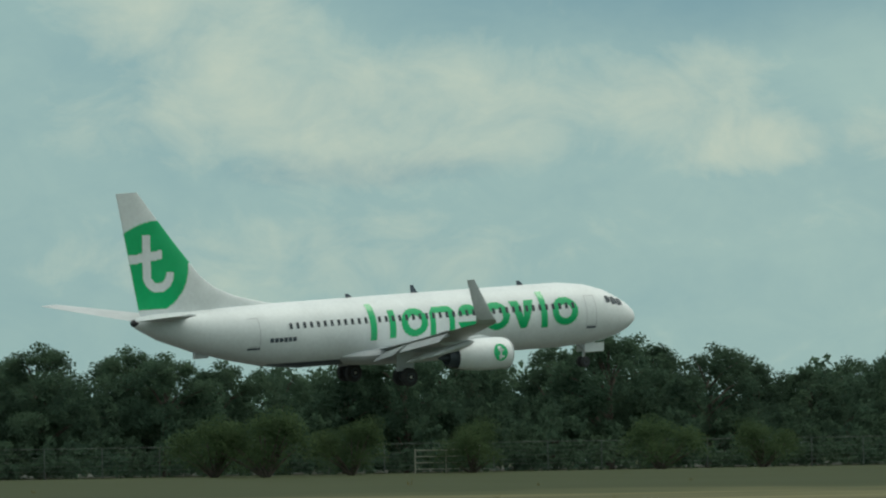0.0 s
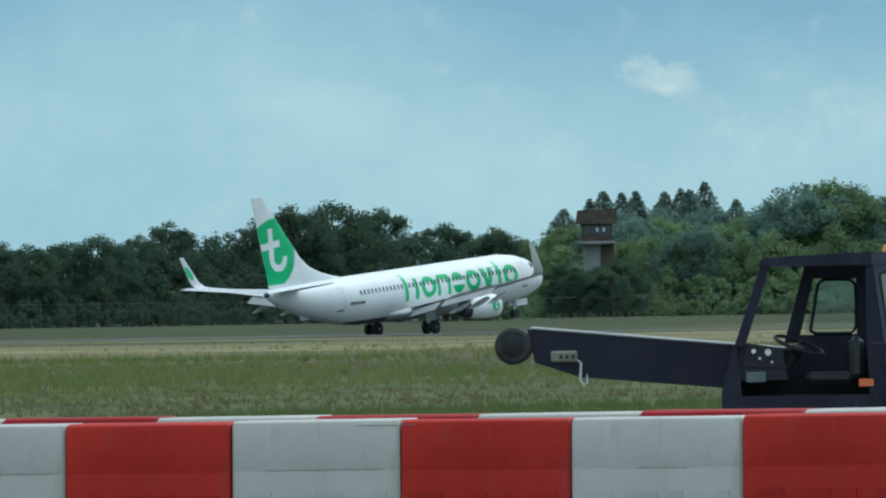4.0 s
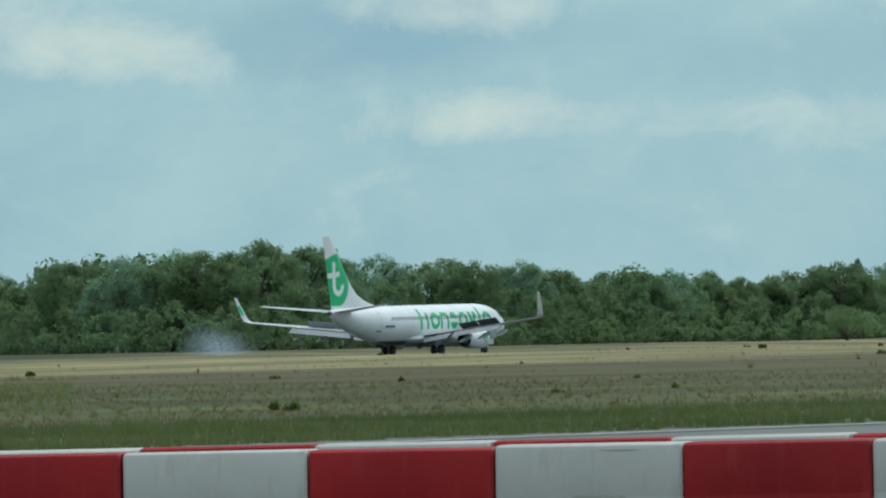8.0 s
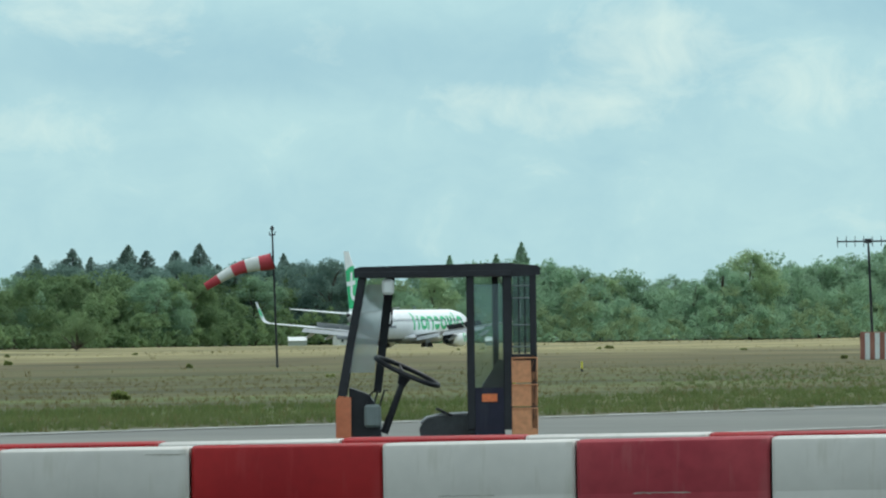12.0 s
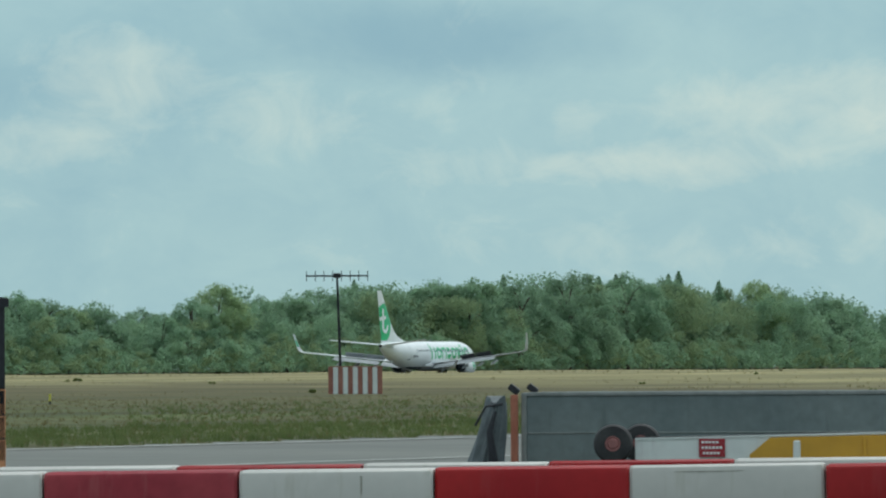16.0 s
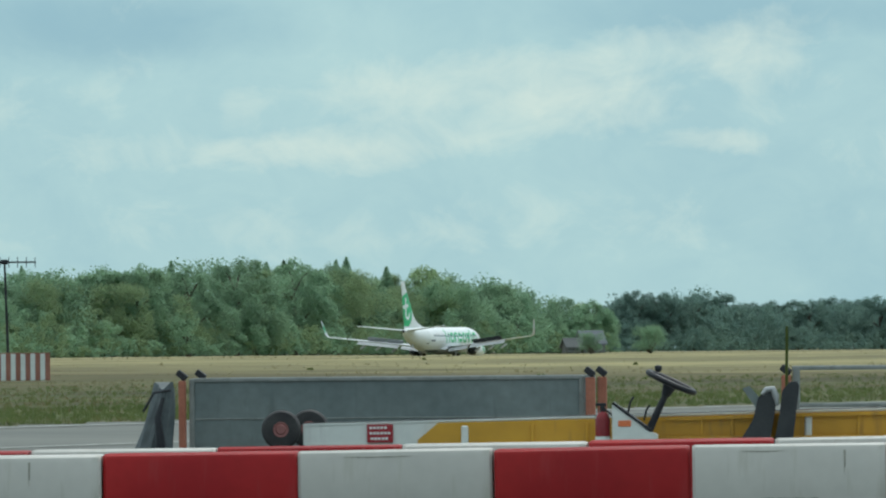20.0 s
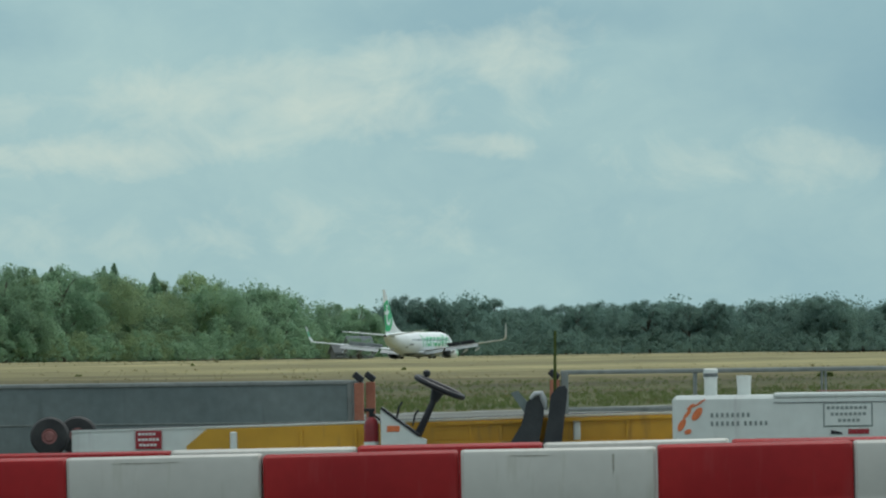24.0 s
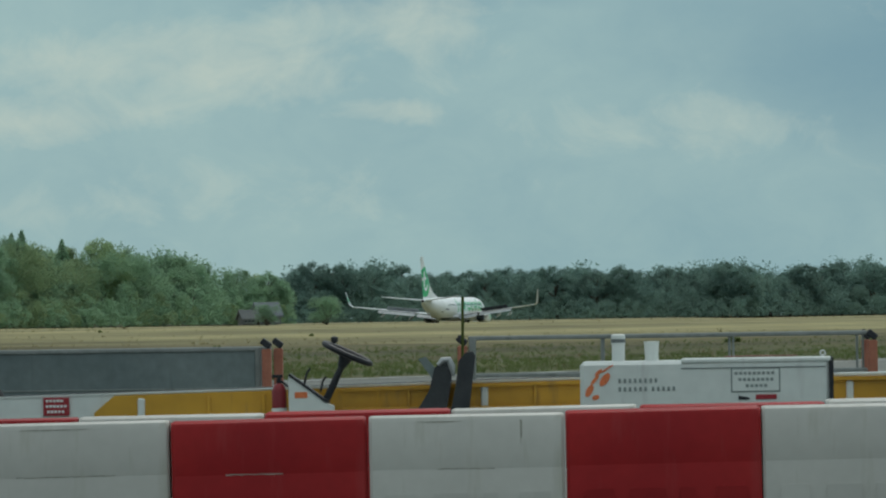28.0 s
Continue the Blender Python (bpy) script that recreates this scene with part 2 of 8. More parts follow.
RED_BAR_FRESH = surf("orange_red_plastic", (0.37, 0.017, 0.011), (0.44, 0.025, 0.014), 1.5, 0.55, 0, 0.001, 10, 0.2, grime=(0.36, 0.04, 0.03), spread=0.10, spec=0.2)
RED_BAR_BLEACHED = surf("sun_bleached_red_plastic", (0.255, 0.030, 0.042), (0.315, 0.048, 0.058), 1.3, 0.65, 0, 0.001, 10, 0.3, grime=(0.30, 0.075, 0.08), spread=0.05, spec=0.2)
WHITE_BAR = surf("white_plastic", (0.475, 0.462, 0.425), (0.525, 0.508, 0.468), 1.1, 0.5, 0, 0.0006, 10, 0.10, grime=(0.40, 0.385, 0.33), spread=0.06, spec=0.3)
RED = surf("red_paint", (0.58, 0.026, 0.018), (0.64, 0.036, 0.024), 1, 0.5, 0, 0, 9, 0.15, grime=(0.40, 0.03, 0.025), spec=0.3)
MAST_WHITE = surf("mast_white", (0.56, 0.59, 0.57), (0.62, 0.64, 0.62), 1, 0.5, 0, 0, 9, 0.15, grime=(0.52, 0.54, 0.52))
NAVY = surf("dark_blue_paint", (0.009, 0.009, 0.024), (0.016, 0.015, 0.036), 2, 0.45, 0, 0.001, 9, 0.4, grime=(0.032, 0.033, 0.048), spec=0.35)
# lighter, greyer copy of the cab's dark blue, painted as lit
NAVY_LIT = surf("lit_dark_blue_paint", (0.052, 0.056, 0.082), (0.075, 0.080, 0.108), 3, 0.5, 0, 0.001, 9, 0.3, grime=(0.10, 0.105, 0.12), spec=0.4)
BLACK = surf("black_paint", (0.012, 0.013, 0.017), (0.022, 0.023, 0.028), 3, 0.5, 0, 0.001, spec=0.35)
GREY_PANEL = surf("grey_sheet_metal", (0.128, 0.160, 0.160), (0.175, 0.208, 0.203), 1.2, 0.55, 0.1, 0.001, 10, 0.35, grime=(0.10, 0.12, 0.118))
ORANGE = surf("faded_orange_paint", (0.48, 0.14, 0.06), (0.56, 0.19, 0.09), 3, 0.5, 0, 0.001, 9, 0.3, grime=(0.28, 0.11, 0.07))
POST_ORANGE = surf("weathered_orange_paint", (0.30, 0.095, 0.055), (0.37, 0.135, 0.08), 4, 0.6, 0, 0.001, 9, 0.4, grime=(0.16, 0.07, 0.05))
PEACH = surf("pale_orange_paint", (0.56, 0.24, 0.11), (0.62, 0.29, 0.14), 3, 0.5, grime=(0.4, 0.2, 0.12))
YELLOW = surf("yellow_paint", (0.45, 0.235, 0.012), (0.52, 0.28, 0.020), 0.8, 0.45, 0, 0, 9, 0.2, grime=(0.27, 0.15, 0.03))
SIGN_YELLOW = surf("sign_yellow", (0.55, 0.50, 0.03), (0.64, 0.58, 0.05), 3, 0.45)
CAB_WHITE = surf("machine_white", (0.60, 0.625, 0.60), (0.66, 0.685, 0.655), 1, 0.45, 0, 0, 9, 0.15, grime=(0.54, 0.545, 0.53))
CABINET = surf("cabinet_grey_green", (0.205, 0.215, 0.165), (0.24, 0.245, 0.19), 1, 0.6, 0, 0, 9, 0.15, grime=(0.17, 0.18, 0.14))
SEAT_BLACK = surf("black_vinyl", (0.018, 0.02, 0.024), (0.035, 0.037, 0.04), 6, 0.42, 0, 0.003)
BARK = surf("bark", (0.06, 0.05, 0.04), (0.11, 0.09, 0.07), 1.5, 0.9, 0, 0.02)
CONCRETE = surf("concrete", (0.30, 0.30, 0.29), (0.42, 0.42, 0.40), 0.6, 0.8, 0, 0.004, grime=(0.22, 0.22, 0.2))
ROOF = surf("roof_tiles", (0.10, 0.10, 0.12), (0.16, 0.16, 0.18), 0.8, 0.7)
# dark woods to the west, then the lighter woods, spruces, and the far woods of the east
# mid, needle and far tones are paled and blued to paint in haze
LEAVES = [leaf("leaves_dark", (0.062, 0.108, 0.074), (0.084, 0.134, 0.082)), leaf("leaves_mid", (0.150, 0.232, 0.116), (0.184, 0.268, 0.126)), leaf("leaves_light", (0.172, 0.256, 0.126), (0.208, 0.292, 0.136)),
          leaf("needles_hazed", (0.165, 0.240, 0.205), (0.200, 0.275, 0.225)), leaf("leaves_far_hazed", (0.224, 0.350, 0.228), (0.254, 0.378, 0.236), mix=0.2), leaf("leaves_distant_hazed", (0.150, 0.238, 0.206), (0.174, 0.262, 0.214), mix=0.2),
          leaf("leaves_olive", (0.066, 0.108, 0.052), (0.090, 0.134, 0.060)), leaf("leaves_far_light_hazed", (0.270, 0.372, 0.205), (0.300, 0.400, 0.215), mix=0.2)]
STRAW = leaf("straw_grass", (0.185, 0.168, 0.082), (0.245, 0.222, 0.120), 0.05, 0.3, 0.0)
GRASS = leaf("green_grass", (0.098, 0.138, 0.048), (0.156, 0.186, 0.072), 0.08, 0.3, 0.0)
SEDGE = leaf("brown_sedge", (0.136, 0.121, 0.054), (0.182, 0.156, 0.074), 0.06, 0.25, 0.0)
WEED = leaf("green_weeds", (0.140, 0.184, 0.058), (0.200, 0.228, 0.080), 0.1)
CLEAR = glass("clear_glass", (0.86, 0.90, 0.89), 0.02, 0.06)
TINTED = glass("tinted_glass", (0.46, 0.53, 0.52), 0.05, 0.08)
MILKY = glass("dusty_glass", (0.72, 0.76, 0.76), 0.3, 0.30)
LAMP = surf("amber_plastic", (0.7, 0.26, 0.01), (0.8, 0.34, 0.02), 4, 0.25)
DECAL_RED = surf("red_sticker", (0.26, 0.012, 0.02), (0.32, 0.02, 0.03), 6, 0.5)
DECAL_ORANGE = surf("orange_decal", (0.66, 0.16, 0.05), (0.72, 0.2, 0.07), 6, 0.5)
HUB_ROSE = surf("dusty_red_paint", (0.22, 0.085, 0.08), (0.29, 0.12, 0.11), 5, 0.6)
DEEP_RED = surf("deep_red_paint", (0.19, 0.012, 0.017), (0.24, 0.017, 0.022), 4, 0.3, 0, 0, 8, 0.2, spec=0.4)
CRIMSON_CLOTH = surf("faded_crimson_cloth", (0.36, 0.035, 0.050), (0.43, 0.055, 0.070), 1.2, 0.8, 0, 0.004, 8, 0.35)
LETTER_BLACK = surf("black_lettering", (0.02, 0.02, 0.02), (0.03, 0.03, 0.03), 6, 0.5)
LETTER_GREY = surf("grey_lettering", (0.10, 0.12, 0.12), (0.14, 0.15, 0.15), 6, 0.5)
NOTICE_GREY = surf("faded_grey_lettering", (0.20, 0.235, 0.225), (0.25, 0.28, 0.27), 6, 0.6)
LETTER_WHITE = surf("white_lettering", (0.66, 0.66, 0.64), (0.74, 0.74, 0.72), 6, 0.5)


# ---- mesh building ----
class M:
    """Plain vertex and face lists with a few solid shapes."""

    def __init__(self):
        self.v, self.f = [], []

    def add(self, vs, fs):
        o = len(self.v)
        self.v += [tuple(p) for p in vs]
        self.f += [tuple(i + o for i in q) for q in fs]
        return self

    def box(self, x0, x1, y0, y1, z0, z1, c=0.01, m=None):
        """A box between two corners with chamfered edges."""
        c = min(c, 0.45 * min(x1 - x0, y1 - y0, z1 - z0))
        bm = bmesh.new()
        for a in (0, 1):
            for b in (0, 1):
                for d in (0, 1):
                    x, y, z = (x1, x0)[a], (y1, y0)[b], (z1, z0)[d]
                    sx, sy, sz = (1 - 2 * q for q in (a, b, d))
                    bm.verts.new((x, y - sy * c, z - sz * c)), bm.verts.new((x - sx * c, y, z - sz * c)), bm.verts.new((x - sx * c, y - sy * c, z))
        bmesh.ops.convex_hull(bm, input=bm.verts)
        bmesh.ops.dissolve_limit(bm, angle_limit=0.02, verts=bm.verts, edges=bm.edges)
        self.take(bm, m)
        return self

    def take(self, bm, m=None):
        bm.verts.index_update()
        vs = [(m @ v.co if m else v.co) for v in bm.verts]
        self.add(vs, [[v.index for v in q.verts] for q in bm.faces])
        bm.free()

    def rod(self, p0, p1, r0, r1=None, n=10):
        return self.tube([p0, p1], [r0, r0 if r1 is None else r1], n)

    def tube(self, pts, r, n=10):
        pts = [Vector(p) for p in pts]
        rs = list(r) if isinstance(r, (list, tuple)) else [r] * len(pts)
        vs, fs = [], []
        up = Vector((0, 0, 1)) if abs((pts[1] - pts[0]).normalized().z) < 0.9 else Vector((1, 0, 0))
        for i, p in enumerate(pts):
            d = (pts[min(i + 1, len(pts) - 1)] - pts[max(i - 1, 0)]).normalized()
            a = d.cross(up).normalized()
            b = d.cross(a)
            for k in range(n):
                t = 2 * math.pi * k / n
                vs.append(p + rs[i] * (math.cos(t) * a + math.sin(t) * b))
        for i in range(len(pts) - 1):
            for k in range(n):
                fs.append((i * n + k, i * n + (k + 1) % n, (i + 1) * n + (k + 1) % n, (i + 1) * n + k))
        fs += [tuple(range(n))[::-1], tuple(range((len(pts) - 1) * n, len(pts) * n))]
        return self.add(vs, fs)

    def slab(self, poly, y0, y1, axis="y"):
        """A polygon in the x-z plane pushed from y0 to y1 (axis z: a polygon in x-y; axis x: in y-z)."""
        n = len(poly)
        put = {"y": lambda a, b, d: (a, d, b), "z": lambda a, b, d: (a, b, d), "x": lambda a, b, d: (d, a, b)}[axis]
        vs = [put(a, b, y0) for a, b in poly] + [put(a, b, y1) for a, b in poly]
        fs = [tuple(range(n))[::-1], tuple(range(n, 2 * n))] + [(i, (i + 1) % n, n + (i + 1) % n, n + i) for i in range(n)]
        return self.add(vs, fs)

    def skin(self, rings, caps=True):
        n = len(rings[0])
        vs = [p for r in rings for p in r]
        fs = [(i * n + k, i * n + (k + 1) % n, (i + 1) * n + (k + 1) % n, (i + 1) * n + k) for i in range(len(rings) - 1) for k in range(n)]
        if caps:
            fs += [tuple(range(n))[::-1], tuple(range((len(rings) - 1) * n, len(rings) * n))]
        return self.add(vs, fs)

    def ring(self, centre, axis, R, r, n=28, k=8):
        """A torus."""
        q = Vector(axis).normalized().to_track_quat("Z", "Y").to_matrix()
        vs, fs = [], []
        for i in range(n):
            a = 2 * math.pi * i / n
            for j in range(k):
                b = 2 * math.pi * j / k
                vs.append(Vector(centre) + q @ Vector(((R + r * math.cos(b)) * math.cos(a), (R + r * math.cos(b)) * math.sin(a), r * math.sin(b))))
                fs.append((i * k + j, ((i + 1) % n) * k + j, ((i + 1) % n) * k + (j + 1) % k, i * k + (j + 1) % k))
        return self.add(vs, fs)

    def lathe(self, centre, axis, prof, n=24):
        """A profile of (along, radius) turned round an axis."""
        q = Vector(axis).normalized().to_track_quat("Z", "Y").to_matrix()
        rings = [[Vector(centre) + q @ Vector((r * math.cos(2 * math.pi * k / n), r * math.sin(2 * math.pi * k / n), h)) for k in range(n)] for h, r in prof]
        return self.skin(rings)

    def mesh(self, name, smooth=True):
        me = bpy.data.meshes.new(name)
        me.from_pydata(self.v, [], self.f)
        bm = bmesh.new()
        bm.from_mesh(me)
        bmesh.ops.recalc_face_normals(bm, faces=bm.faces)
        bm.to_mesh(me)
        bm.free()
        if smooth:
            me.shade_smooth()
            me.set_sharp_from_angle(angle=radians(35))
        return me


def part(name, shape, material, parent, label="", m=None, smooth=True):
    """One mesh object under a thing or a part."""
    me = shape if isinstance(shape, bpy.types.Mesh) else shape.mesh(name, smooth)
    if not me.materials:
        me.materials.append(material)
    ob = new(name, me)
    ob.parent = parent
    if m is not None:
        ob.matrix_basis = m
    return tagged(ob, label)


def thing(name, m, label, category, group="", kind=""):
    ob = new(name)
    ob.empty_display_size = 0.3
    ob.matrix_basis = m
    return tagged(ob, label, category, group, kind)


def polar(az, d):
    return d * math.sin(radians(az)), d * math.cos(radians(az))


def stand(az, d, z=0.0, turn=0.0):
    """A spot at an azimuth and distance from the viewer, facing him: x to the right, y away."""
    x, y = polar(az, d)
    return pose(x, y, z, 0, 0, -az + turn)


# ---- the lie of the land: the runway's line, offsets to its left-hand normal ----
HEAD = radians(74.823)
DIRX, DIRY = math.cos(HEAD), math.sin(HEAD)
RUNWAY = 478.3


def along(s, o):
    return s * DIRX - o * DIRY, s * DIRY + o * DIRX


def line_of(x, y):
    return x * DIRX + y * DIRY, -x * DIRY + y * DIRX


def smooth01(x):
    x = min(1, max(0, x))
    return x * x * (3 - 2 * x)


def rise(x):
    """The barrier row's ground."""
    u = max(-1.3, min(0.6, x / 40))
    return 0.117 + 0.33 * u + 0.239 * u * u


def terrain(x, y):
    s, o = line_of(x, y)
    z = (0.62 * smooth01((s - 560) / 120) + 0.36 * smooth01((s - 850) / 200)) * smooth01((o - 230) / 90) * smooth01((RUNWAY - 30 - o) / 60)
    z += 0.10 * math.sin(x * 0.021 + 1) * math.sin(y * 0.017) * smooth01((o - 110) / 60) * smooth01((RUNWAY - 40 - o) / 50)
    z += 0.85 * smooth01((o - RUNWAY - 28) / 40)
    z += 0.45 * smooth01((500 - s) / 80) * smooth01((o - 380) / 40) * smooth01((RUNWAY - 24 - o) / 15)
    z += rise(x) * smooth01((135 - y) / 30) * smooth01((y + 20) / 30)
    return z


def ground_mesh(name, inside, radii, step, lift):
    """A fan of cells out from the viewer where inside(x, y) holds."""
    az = np.concatenate([np.arange(-180, -46, 6), np.arange(-46, 10, step), np.arange(10, 180, 6), [180.0]])
    vs, fs, key = [], [], {}

    def vert(i, j):
        if (i, j) not in key:
            x, y = polar(az[j], radii[i])
            x -= 0.9 * (i == 0)
            key[i, j] = len(vs)
            vs.append((x, y, terrain(x, y) + lift))
        return key[i, j]
    for i in range(len(radii) - 1):
        for j in range(len(az) - 1):
            x, y = polar((az[j] + az[j + 1]) / 2, (radii[i] + radii[i + 1]) / 2)
            if inside(x, y):
                fs.append((vert(i, j), vert(i + 1, j), vert(i + 1, j + 1), vert(i, j + 1)))
    me = bpy.data.meshes.new(name)
    me.from_pydata(vs, [], fs)
    me.shade_smooth()
    return me


def field_material():
    """Airfield grass: green verge by the apron, brown sedge, straw towards the runway, patchy throughout."""
    m = bpy.data.materials.new("airfield_grass")
    m.use_nodes = True
    n, l = m.node_tree.nodes, m.node_tree.links
    b = n["Principled BSDF"]
    b.inputs["Roughness"].default_value = 0.9
    b.inputs["Specular IOR Level"].default_value = 0.15
    geo = n.new("ShaderNodeNewGeometry")
    dot = n.new("ShaderNodeVectorMath")
    dot.operation = "DOT_PRODUCT"
    dot.inputs[1].default_value = (-DIRY, DIRX, 0)
    l.new(geo.outputs["Position"], dot.inputs[0])
    wob = n.new("ShaderNodeTexNoise")
    wob.inputs["Scale"].default_value, wob.inputs["Detail"].default_value = 0.018, 5
    l.new(geo.outputs["Position"], wob.inputs["Vector"])
    mad = n.new("ShaderNodeMath")
    mad.operation = "MULTIPLY_ADD"
    mad.inputs[1].default_value = 110
    l.new(wob.outputs["Fac"], mad.inputs[0]), l.new(dot.outputs["Value"], mad.inputs[2])
    run = n.new("ShaderNodeVectorMath")
    run.operation = "DOT_PRODUCT"
    run.inputs[1].default_value = (1, 0, 0)
    l.new(geo.outputs["Position"], run.inputs[0])
    east = n.new("ShaderNodeMapRange")
    east.inputs["From Min"].default_value, east.inputs["From Max"].default_value = -75, -5
    east.inputs["To Min"].default_value, east.inputs["To Max"].default_value = 0, 100
    l.new(run.outputs["Value"], east.inputs["Value"])
    mad2 = n.new("ShaderNodeMath")
    mad2.operation = "ADD"
    l.new(mad.outputs[0], mad2.inputs[0]), l.new(east.outputs["Result"], mad2.inputs[1])
    mr = n.new("ShaderNodeMapRange")
    mr.inputs["From Min"].default_value, mr.inputs["From Max"].default_value = 55 + 55, 455 + 55
    l.new(mad2.outputs[0], mr.inputs["Value"])
    ramp = n.new("ShaderNodeValToRGB")
    cr = ramp.color_ramp
    cr.elements[0].position, cr.elements[0].color = 0.0, (0.080, 0.10, 0.036, 1)
    cr.elements[1].position, cr.elements[1].color = 1.0, (0.245, 0.218, 0.106, 1)
    for p, c in ((0.12, (0.084, 0.106, 0.034, 1)), (0.22, (0.074, 0.075, 0.028, 1)), (0.53, (0.090, 0.077, 0.035, 1)), (0.66, (0.238, 0.212, 0.100, 1))):
        cr.elements.new(p).color = c
    l.new(mr.outputs["Result"], ramp.inputs["Fac"])
    near_ = n.new("ShaderNodeMapRange")
    near_.inputs["From Min"].default_value, near_.inputs["From Max"].default_value = 0.56, 0.34
    l.new(mr.outputs["Result"], near_.inputs["Value"])
    lush, lr, lm, lx_ = n.new("ShaderNodeTexNoise"), n.new("ShaderNodeMapRange"), n.new("ShaderNodeMath"), n.new("ShaderNodeMix")
    lush.inputs["Scale"].default_value, lush.inputs["Detail"].default_value = 0.035, 5
    l.new(geo.outputs["Position"], lush.inputs["Vector"])
    lr.inputs["From Min"].default_value, lr.inputs["From Max"].default_value = 0.46, 0.66
    lr.inputs["To Max"].default_value = 0.7
    l.new(lush.outputs["Fac"], lr.inputs["Value"])
    lm.operation = "MULTIPLY"
    l.new(lr.outputs["Result"], lm.inputs[0]), l.new(near_.outputs["Result"], lm.inputs[1])
    lx_.data_type = "RGBA"
    lx_.inputs["B"].default_value = (0.074, 0.106, 0.030, 1)
    l.new(lm.outputs[0], lx_.inputs["Factor"]), l.new(ramp.outputs["Color"], lx_.inputs["A"])
    pat = n.new("ShaderNodeTexNoise")
    pat.inputs["Scale"].default_value, pat.inputs["Detail"].default_value = 0.12, 7
    l.new(geo.outputs["Position"], pat.inputs["Vector"])
    pr = n.new("ShaderNodeMapRange")
    pr.inputs["From Min"].default_value, pr.inputs["From Max"].default_value, pr.inputs["To Min"].default_value, pr.inputs["To Max"].default_value = 0.3, 0.7, 0.62, 1.3
    l.new(pat.outputs["Fac"], pr.inputs["Value"])
    along_ = n.new("ShaderNodeVectorMath")
    along_.operation = "DOT_PRODUCT"
    along_.inputs[1].default_value = (DIRX * 0.05, DIRY * 0.05, 0)
    l.new(geo.outputs["Position"], along_.inputs[0])
    strip, sn_ = n.new("ShaderNodeCombineXYZ"), n.new("ShaderNodeTexNoise")
    l.new(dot.outputs["Value"], strip.inputs[0]), l.new(along_.outputs["Value"], strip.inputs[1])
    sn_.inputs["Scale"].default_value, sn_.inputs["Detail"].default_value = 0.055, 4
    l.new(strip.outputs[0], sn_.inputs["Vector"])
    sr = n.new("ShaderNodeMapRange")
    sr.inputs["From Min"].default_value, sr.inputs["From Max"].default_value, sr.inputs["To Min"].default_value, sr.inputs["To Max"].default_value = 0.36, 0.64, 0.72, 1.28
    l.new(sn_.outputs["Fac"], sr.inputs["Value"])
    pm = n.new("ShaderNodeMath")
    pm.operation = "MULTIPLY"
    l.new(pr.outputs["Result"], pm.inputs[0]), l.new(sr.outputs["Result"], pm.inputs[1])
    hsv = n.new("ShaderNodeHueSaturation")
    l.new(lx_.outputs["Result"], hsv.inputs["Color"]), l.new(pm.outputs[0], hsv.inputs["Value"])
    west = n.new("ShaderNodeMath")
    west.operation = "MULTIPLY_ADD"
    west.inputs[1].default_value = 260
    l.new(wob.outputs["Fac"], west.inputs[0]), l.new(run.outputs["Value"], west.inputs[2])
    # the field's colour goes darker and greener towards the far west
    west_dark = n.new("ShaderNodeMapRange")
    west_dark.inputs["From Min"].default_value, west_dark.inputs["From Max"].default_value = -175, -55
    west_dark.inputs["To Min"].default_value, west_dark.inputs["To Max"].default_value = 0.97, 0.0
    l.new(west.outputs[0], west_dark.inputs["Value"])
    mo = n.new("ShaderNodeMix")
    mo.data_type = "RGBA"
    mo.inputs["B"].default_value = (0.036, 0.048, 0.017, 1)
    l.new(west_dark.outputs["Result"], mo.inputs["Factor"]), l.new(hsv.outputs["Color"], mo.inputs["A"])
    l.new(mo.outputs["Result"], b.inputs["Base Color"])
    return m


APRON_EDGE = 79.0
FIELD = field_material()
ASPHALT = surf("worn_asphalt", (0.074, 0.080, 0.068), (0.122, 0.126, 0.106), 0.05, 0.75, 0, 0, 12, 0.5, pos=True)
RUNWAY_ASPHALT = surf("runway_asphalt", (0.07, 0.07, 0.065), (0.11, 0.11, 0.10), 0.03, 0.85, 0, 0, 12, 0.5, pos=True, spec=0.2)
RADII = [0.001, 2, 10, 25, 40, 50, 60, 70, 80, 90, 100, 110, 120, 130, 140, 155, 170, 190, 210, 230, 260, 290, 320, 360, 400, 440, 480, 520, 560, 600, 650, 700, 760, 820,
         900, 1000, 1100, 1200, 1400, 1700, 2100, 2700, 3400, 4600]
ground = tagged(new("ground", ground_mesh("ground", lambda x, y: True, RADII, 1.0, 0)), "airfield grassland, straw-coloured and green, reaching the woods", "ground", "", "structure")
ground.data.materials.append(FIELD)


def apron_in(x, y):
    s, o = line_of(x, y)
    return o < APRON_EDGE + 1.2 * math.sin(s * 0.06) and -300 < s < 900 and o > -260


apron = tagged(new("pavement", ground_mesh("pavement", apron_in, [0.001, 2] + list(np.arange(10, 150, 8.0)) + list(np.arange(150, 420, 1.6)) + list(np.arange(420, 900, 20.0)), 0.4, 0.03)),
               "worn grey asphalt apron and taxiway beside the grass", "pavement", "", "structure")
apron.data.materials.append(ASPHALT)
line_paint = surf("worn_line_paint", (0.30, 0.31, 0.28), (0.42, 0.43, 0.39), 0.6, 0.7, 0, 0, 9, 0.5, pos=True)
